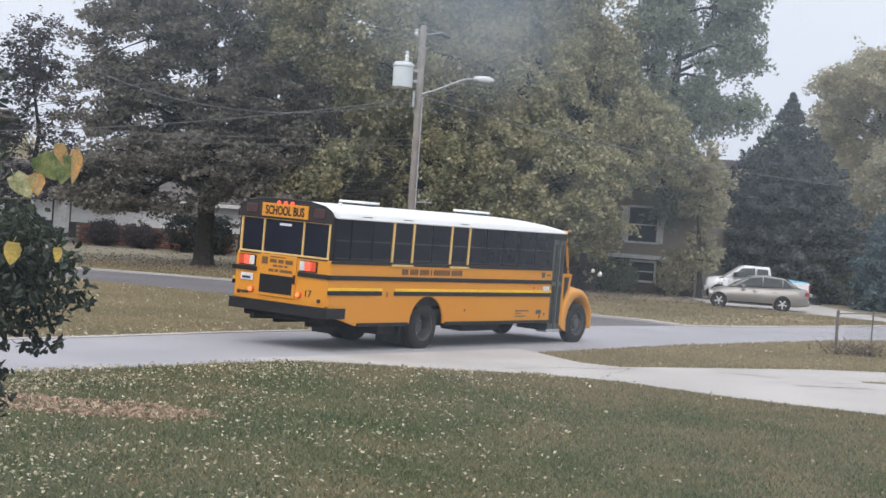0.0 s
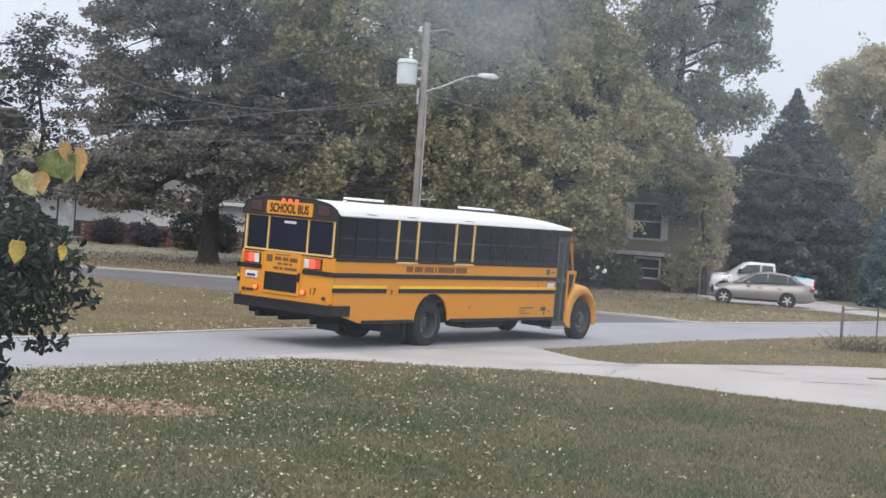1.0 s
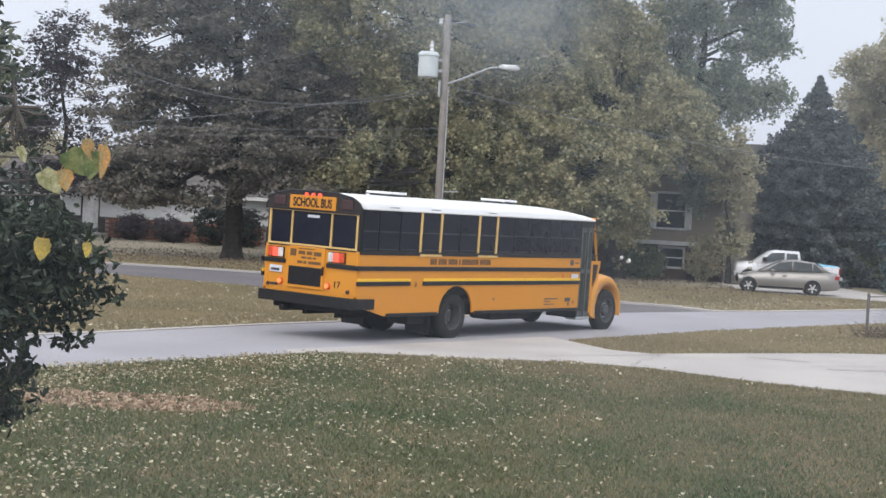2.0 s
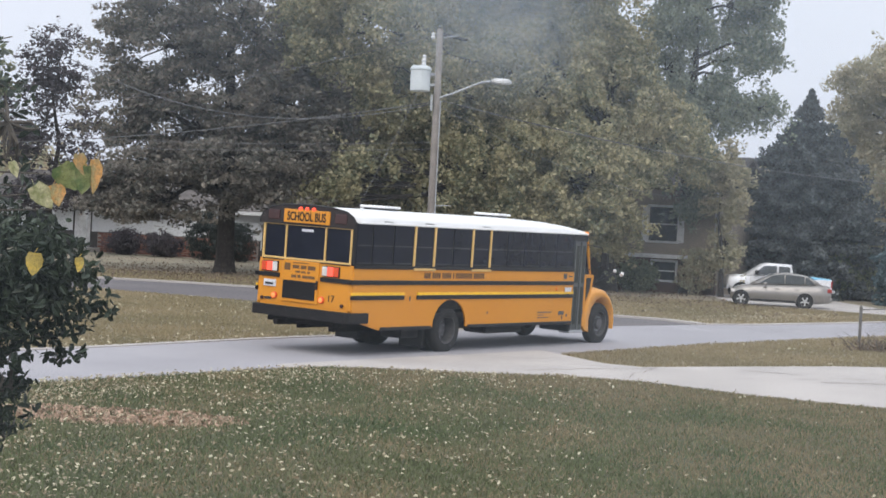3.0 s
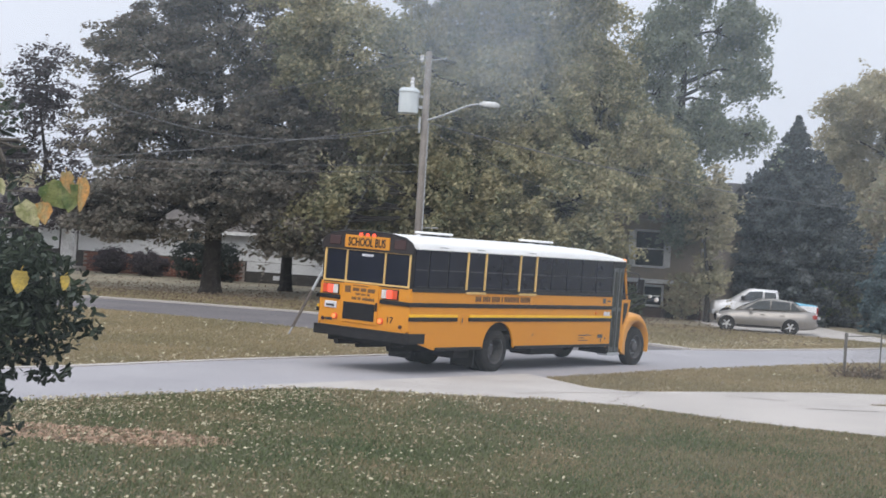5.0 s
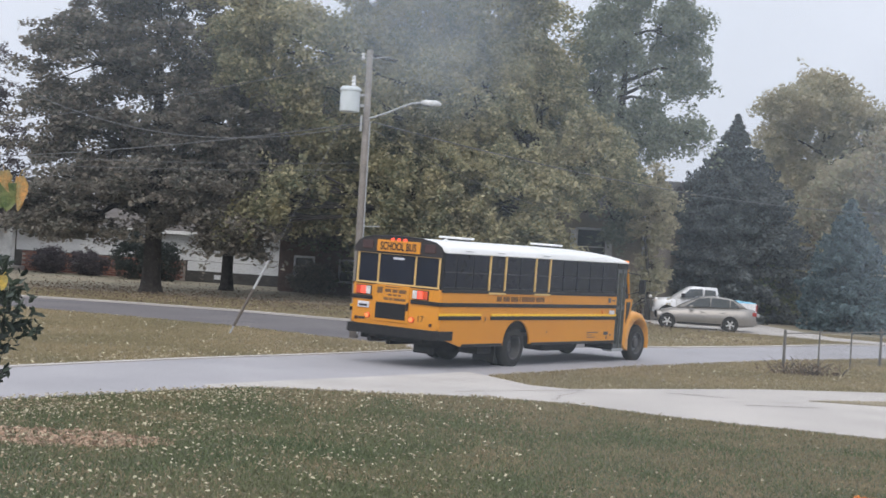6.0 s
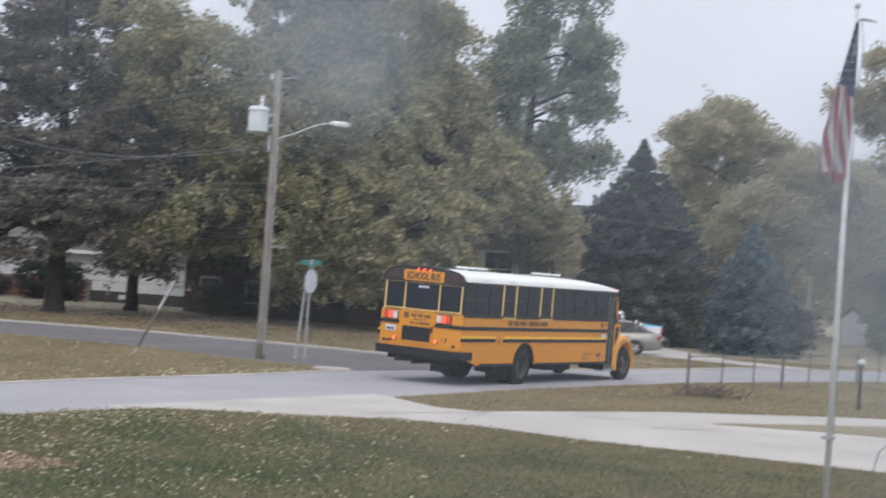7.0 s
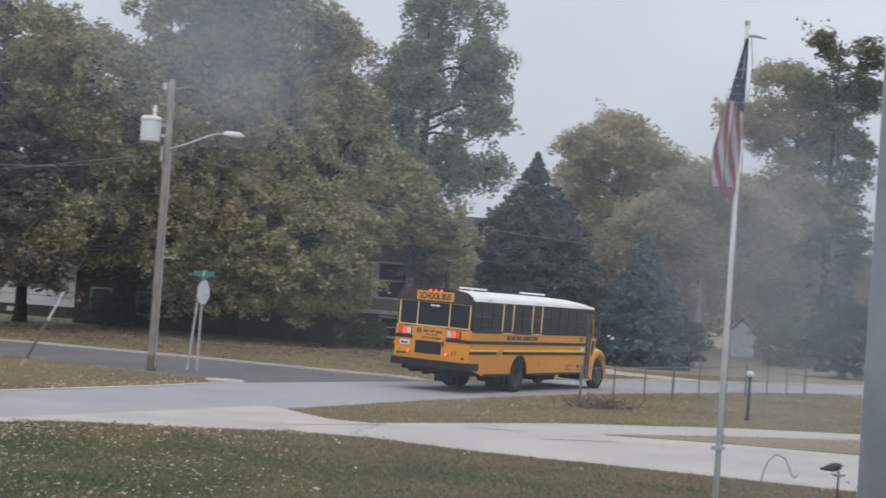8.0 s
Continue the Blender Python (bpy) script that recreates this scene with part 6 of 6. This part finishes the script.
def flagpole():
    f = thing("flagpole", pose(6.42, 18.0, 0), "white metal flagpole with a limp striped flag", "flagpole")
    part("pole", T([(0, 0, -0.1), (0, 0, 3.0), (0, 0, 6.05)], [0.036, 0.032, 0.022], 12), M["pole_white"], f, smooth=True)
    part("finial", lathe(bmesh.new(), [(0.018, 6.04), (0.024, 6.06), (0.034, 6.085), (0.03, 6.11), (0.0, 6.12)], None, 14), M["galv"], f, smooth=True)
    part("truck_arm", T([(0.0, 0, 5.93), (0.10, 0, 5.94), (0.24, 0, 5.92)], [0.012, 0.018, 0.008], 6), M["galv"], f)
    part("halyard", T([(0.06, 0, 5.93), (0.10, 0.0, 5.6), (0.05, 0, 5.0), (0.045, 0, 1.2)], 0.005, 5), M["cable"], f)
    part("cleat", B(-0.1, 0.05, -0.06, -0.03, 1.16, 1.20), M["galv"], f)
    flag = new("flag")
    flag.parent = f
    flag["label"] = "limp flag, red and white stripes, blue field"
    # hanging folds: u along the hoist-to-fly drape, v round the folds
    def fold(v, z):
        k = (5.9 - z) / 1.9
        wide = 0.03 + 0.21 * min(1.0, k * 1.5) * (1 - 0.25 * max(0, k - 0.75) / 0.25)
        x = 0.01 - wide * v - 0.14 * k * v
        y = 0.055 * math.sin(v * 13 + z * 2.0) * (0.3 + k) + 0.01
        return Vector((x, y - 0.05, z))
    nz, nv = 72, 48
    cells = {"flag_blue": [], "flag_red": [], "flag_white": []}
    for i in range(nv):
        for j in range(nz):
            z0, z1 = 5.9 - 1.86 * j / nz, 5.9 - 1.86 * (j + 1) / nz
            v0, v1 = i / nv, (i + 1) / nv
            if z1 < 4.02 + 0.30 * abs(0.4 - v0):
                continue
            k = (5.9 - z0) / 1.9
            if k < 0.46 - 0.12 * v0:
                m = "flag_blue"
            else:
                m = ("flag_red", "flag_white")[int((v0 + 0.7 * k) * 8.0) % 2] if k < 0.9 else "flag_red"
            cells[m].append((v0, v1, z0, z1))
    for m, quads in cells.items():
        bm = bmesh.new()
        for v0, v1, z0, z1 in quads:
            bm.faces.new([bm.verts.new(q) for q in (fold(v0, z0), fold(v1, z0), fold(v1, z1), fold(v0, z1))])
        bmesh.ops.remove_doubles(bm, verts=bm.verts, dist=0.0005)
        part({"flag_blue": "blue_field", "flag_red": "red_stripes", "flag_white": "white_stripes"}[m], bm, M[m], flag)
    stars = bmesh.new()
    for j in range(7):
        for i in range(4):
            z = 5.72 - 0.095 * j
            q = fold(0.12 + 0.24 * i + 0.08 * (j % 2), z) + Vector((0, -0.006, 0))
            a = [stars.verts.new(q + Vector((0.016 * (1 if t % 2 == 0 else 0.45) * math.sin(t * math.pi / 5), 0, 0.016 * (1 if t % 2 == 0 else 0.45) * math.cos(t * math.pi / 5)))) for t in range(10)]
            stars.faces.new(a)
    part("stars", stars, M["flag_white"], flag)


def yard_things():
    l = thing("driveway_lamp", pose(15.35, 41.0, 0), "short dark lamp post with a white globe", "lamp post")
    part("post", lathe(bmesh.new(), [(0.07, -0.05), (0.07, 0.08), (0.04, 0.12), (0.04, 1.12), (0.07, 1.16), (0, 1.17)], None, 12), M["black"], l)
    part("globe", lathe(bmesh.new(), [(0.05, 1.16), (0.09, 1.19), (0.105, 1.24), (0.085, 1.30), (0, 1.33)], None, 14), M["white_trim"], l, "white globe", smooth=True)
    h = thing("shepherd_hook", pose(5.8, 15.0, 0), "thin black double shepherd's hook in the lawn", "garden hook")
    pts = [(0, 0, -0.1), (0, 0, 1.05)] + [(0.15 - 0.15 * math.cos(a), 0, 1.12 + 0.28 * math.sin(a)) for a in (0.2, 0.8, 1.4, 2.0, 2.5)] + [(0.29, 0, 1.22), (0.33, 0, 1.18), (0.36, 0, 1.22)]
    part("rod", T(pts, 0.006, 6), M["galv_dark"], h)
    bush(5.72, 13.1, 0.25, 0.22, 0.66, "leaf_dark", "grey-green garden shrub near the window", 61, n=120, leaf=0.03)
    b = thing("bird_feeder", pose(5.70, 13.0, 0), "dark bird-shaped feeder above a shrub", "bird feeder")
    part("stake", T([(0, 0, -0.1), (0, 0, 1.46)], 0.008, 6), M["black"], b)
    part("bird_body", lathe(bmesh.new(), [(0.0, -0.12), (0.015, -0.08), (0.038, 0.0), (0.034, 0.05), (0.022, 0.075), (0.0, 0.095)], pose(-0.06, 0, 1.49, 0, 80, 0), 12), M["black"], b, smooth=True)
    part("dish", lathe(bmesh.new(), [(0.0, 1.41), (0.05, 1.42), (0.065, 1.44), (0.058, 1.44), (0, 1.425)], None, 14), M["stone_pale"], b)
    m = thing("chrysanthemum", pose(4.88, 15.2, 0), "pot of orange chrysanthemums on the lawn", "flowers")
    rng = np.random.default_rng(9)
    part("pot", lathe(bmesh.new(), [(0.12, 0), (0.17, 0.2), (0.18, 0.22), (0.16, 0.22), (0.15, 0.19), (0, 0.19)], None, 18), M["bark"], m)
    d = rng.normal(size=(900, 3))
    d /= np.linalg.norm(d, axis=1)[:, None]
    d = d[d[:, 2] > -0.2]
    leaf_cloud("foliage", d * (0.22, 0.22, 0.24) * 0.85 + (0, 0, 0.3), 0.035, M["leaf_green"], m, rng)
    d2 = d[rng.permutation(len(d))[:300]]
    bm = bmesh.new()
    for q in d2:
        p = Vector(q * (0.24, 0.24, 0.25)) * rng.uniform(0.85, 1.12) + Vector((0, 0, 0.32))
        lathe(bm, [(0.0, -0.01), (0.03, 0.0), (0.034, 0.012), (0.018, 0.022), (0, 0.02)], Matrix.Translation(p) @ Vector(q).to_track_quat("Z", "Y").to_matrix().to_4x4(), 8)
    part("blooms", bm, M["mum"], m, "orange blooms")


def near_tree():
    """The dark ornamental tree beside the window, its twigs and turning leaves."""
    rng = np.random.default_rng(77)
    t = thing("ornamental_tree", pose(-1.75, 4.15, 0), "dark-leaved ornamental tree close to the window", "tree")
    base = Vector((-1.75, 4.15, 0))
    lobes = [((-1.07, 4.0, 2.50), (0.245, 0.25, 0.155), 185, 13), ((-1.01, 3.95, 2.40), (0.205, 0.2, 0.11), 80, 12), ((-1.20, 4.05, 2.70), (0.22, 0.25, 0.15), 36, 9), ((-1.25, 4.0, 2.98), (0.24, 0.25, 0.20), 44, 9), ((-1.06, 4.0, 2.28), (0.14, 0.15, 0.08), 18, 8), ((-0.995, 4.0, 2.215), (0.055, 0.08, 0.065), 9, 7), ((-1.03, 4.0, 2.15), (0.045, 0.07, 0.05), 10, 8), ((-1.5, 4.1, 2.75), (0.3, 0.3, 0.38), 60, 12), ((-1.05, 4.0, 2.86), (0.10, 0.14, 0.10), 8, 5)]
    cl, lv = [], []
    for c, r, n, per in lobes:
        a, b = crown_points(rng, Vector(c) - base, r, n, int(per * 1.5), 0.03, 9.0, -0.04, shell=0.3)
        cl.append(a)
        lv.append(b)
    lv = np.concatenate(lv)
    bm = bmesh.new()
    tube(bm, [(0, 0, -0.1), (0.02, 0, 1.0), (0.05, 0, 1.9)], [0.06, 0.05, 0.04], 10)
    for i, a in enumerate(cl):
        c = Vector(a.mean(0))
        tube(bm, [(0.05, 0, 1.85), Vector((0.05, 0, 1.85)).lerp(c, 0.6) + Vector((0, 0, 0.08)), c], [0.022, 0.014, 0.006], 6)
        for k in range(12):
            e = Vector(a[rng.integers(len(a))])
            tube(bm, [c, c.lerp(e, 0.5) + Vector(rng.normal(size=3)) * 0.015, e], [0.006, 0.004, 0.0015], 5)
    # bare reaching twigs
    for p, q in (((-1.35, 4.0, 2.74), (-0.90, 4.0, 2.80)), ((-1.35, 4.0, 2.70), (-0.95, 4.0, 2.715)), ((-1.4, 4.0, 2.66), (-1.0, 4.0, 2.64)), ((-1.3, 4.0, 2.60), (-0.87, 4.0, 2.56)), ((-1.45, 4.0, 2.60), (-0.93, 3.98, 2.665)), ((-1.4, 4.0, 2.72), (-0.86, 3.98, 2.75)), ((-1.3, 4.0, 2.63), (-0.98, 3.97, 2.70)), ((-1.45, 4.0, 2.78), (-1.0, 4.0, 2.86)), ((-1.4, 4.0, 2.90), (-1.02, 4.0, 2.97)), ((-1.4, 4.0, 2.95), (-1.05, 4.0, 3.08))):
        p, q = Vector(p) - base, Vector(q) - base
        tube(bm, [p, p.lerp(q, 0.5) + Vector((0, 0, 0.015)), q], [0.005, 0.003, 0.0015], 5)
    part("trunk", bm, M["twig"], t)
    leaf_cloud("foliage", lv, 0.0145, M["shrub_leaf"], t, rng, long=2.0, oval=True)
    # large turning leaves
    def leaf(x, z, w, h, m, tilt, turn, lab):
        """A heart-shaped blade with a midrib fold, wavy margin and drawn-out tip."""
        bm = bmesh.new()
        rows = []
        ph = rng.uniform(0, 6.28)
        for i in range(13):
            v = i / 12
            half = 0.5 * w * (math.sin(math.pi * min(1.0, v * 0.86 + 0.14) ** 0.8) ** 0.85 if v < 1 else 0.0)
            row = []
            for u in (-1, -0.66, -0.33, 0, 0.33, 0.66, 1):
                wave = 0.05 * w * math.sin(9 * v + ph + 2 * u) * abs(u)
                ear = 0.035 * h * abs(u) ** 1.5 * max(0.0, 0.25 - v) * 4
                row.append(bm.verts.new((u * half * (1 + 0.05 * math.sin(23 * v + ph)) + 0.06 * w * math.sin(2.2 * v), 0.30 * w * abs(u) * half / w + wave - 0.10 * h * v * v, (0.5 - 1.06 * v) * h + ear)))
            rows.append(row)
        for a, b in zip(rows, rows[1:]):
            for k in range(6):
                bm.faces.new([a[k], a[k + 1], b[k + 1], b[k]])
        tube(bm, [(0, 0, 0.48 * h), (0.1 * w, 0.01, 0.75 * h)], 0.0009, 4)
        bmesh.ops.transform(bm, matrix=Matrix.Translation(Vector(EYE).lerp(Vector((x, 4.0, z)), 0.90) - base) @ pose(0, 0, 0, 0, tilt, turn), verts=bm.verts)
        part("turning_leaf", bm, M[m], t, lab, smooth=True)
    for x, z, w, h, m, ti, tu in LEAVES:
        leaf(x, z, w, h, m, ti, tu, {"yellow_leaf": "yellow turning leaf", "orange_leaf": "orange-brown turning leaf", "lime_leaf": "large yellow-green leaf", "pale_leaf": "pale cream turning leaf"}[m])


def window_wall():
    """The window and the dim room that the camera looks out of."""
    y0, y1 = 0.62, 0.80
    w = thing("window_wall", pose(0, 0, 0), "house wall with a painted window frame", "wall", kind="structure")
    part("wall", B(-3, -0.62, y0, y1, 0.0, 4.2), M["room"], w)
    part("wall", B(0.42, 3, y0, y1, 0.0, 4.2), M["room"], w)
    part("wall", B(-0.62, 0.42, y0, y1, 0.0, 1.8), M["room"], w)
    part("wall", B(-0.62, 0.42, y0, y1, 3.45, 4.2), M["room"], w)
    part("window_frame", B(0.293, 0.42, 0.56, 0.66, 1.8, 3.45, 0.012), M["frame_blue"], w, "blue-grey painted window frame")
    part("window_frame", B(-0.62, -0.48, 0.56, 0.66, 1.8, 3.45, 0.012), M["frame_blue"], w)
    # the film on this pane also paints haze over the view
    pane = part("pane", B(-0.50, 0.30, 0.612, 0.616, 1.78, 3.47), M["dusty_hazy_glass"], w, "dusty window pane with haze painted into its film")
    pane.visible_shadow = False
    r = thing("room", pose(0, 0, 0), "plain dim room behind the window", "room", kind="structure")
    part("floor", B(-3, 3, -3.2, y0, 1.0, 1.1), M["room"], r)
    part("ceiling", B(-3, 3, -3.2, y0, 3.9, 4.0), M["room"], r)
    part("back_wall", B(-3, 3, -3.3, -3.2, 1.0, 4.0), M["room"], r)
    for x in (-3.1, 3.0):
        part("side_wall", B(x, x + 0.1, -3.2, y0, 1.0, 4.0), M["room"], r)


LEAVES = [(-0.972, 2.530, 0.038, 0.048, "yellow_leaf", 6, 10), (-0.862, 2.534, 0.024, 0.031, "yellow_leaf", -4, -20), (-0.958, 2.694, 0.045, 0.060, "pale_leaf", -38, 15),
          (-0.925, 2.70, 0.042, 0.050, "orange_leaf", -20, -20), (-0.868, 2.779, 0.030, 0.046, "orange_leaf", -12, 30), (-0.835, 2.752, 0.036, 0.072, "orange_leaf", -4, -25), (-0.862, 2.742, 0.045, 0.06, "lime_leaf", 4, 5),
          (-0.898, 2.744, 0.058, 0.062, "lime_leaf", -35, 20), (-1.03, 2.758, 0.022, 0.036, "pale_leaf", -18, 30)]
trees()
house_a, wainscot = ranch_house()
split_house()
white_shed(39.6, 108, -15)
sedan()
pickup()
utility_pole()
wires()
stop_sign()
chain_fence()
brush_pile()
flagpole()
yard_things()
near_tree()
window_wall()


def wainscot_bricks():
    """The bricks of the wainscot, proud of their mortar, one by one."""
    me = B(-0.185, 0.185, -0.02, 0.0, -0.052, 0.052)
    mesh = bpy.data.meshes.new("brick")
    me.to_mesh(mesh)
    me.free()
    mesh.materials.append(M["brick"])
    for r in range(9):
        for i in range(24):
            x = 7.42 + 0.395 * i + (0.19 if r % 2 else 0)
            if x > 16.8:
                continue
            o = new("brick", mesh)
            o.parent = wainscot
            o.location = (x, -0.06, 0.08 + 0.124 * r)


scatter()
wainscot_bricks()


# ---- the bus pulls away ----
BUS_PATH = [(0.0, -2.60, 32.08, 54.7), (1.5, -2.60, 32.09, 54.7), (2.6, -2.60, 32.10, 54.7), (3.0, -2.575, 32.16, 54.7), (3.5, -2.47, 32.33, 54.6), (4.0, -2.27, 32.60, 54.5),
            (4.2, -2.14, 32.76, 54.4), (4.8, -1.45, 33.70, 54.2), (5.5, -0.42, 35.12, 54.0), (6.0, 0.73, 36.64, 53.8), (6.5, 2.13, 38.50, 53.5), (7.0, 3.76, 40.66, 53.2), (7.5, 5.54, 42.92, 53.1), (8.0, 7.52, 45.35, 53.1)]


def motions():
    walk(bus, [(t, pose(x, y, -0.05, 1.15, 0, a)) for t, x, y, a in BUS_PATH])
    ts = [p[0] for p in BUS_PATH]
    s = [0.0]
    for a, b in zip(BUS_PATH, BUS_PATH[1:]):
        s.append(s[-1] + math.hypot(b[1] - a[1], b[2] - a[2]))
    times = [0.0, 2.6] + [2.7 + 0.1 * i for i in range(54)]
    for w in bus_wheels:
        x, y, z = w.location
        walk(w, [(t, pose(x, y, z, 0, math.degrees(float(np.interp(t, ts, s)) / 0.5), 0)) for t in times])


motions()
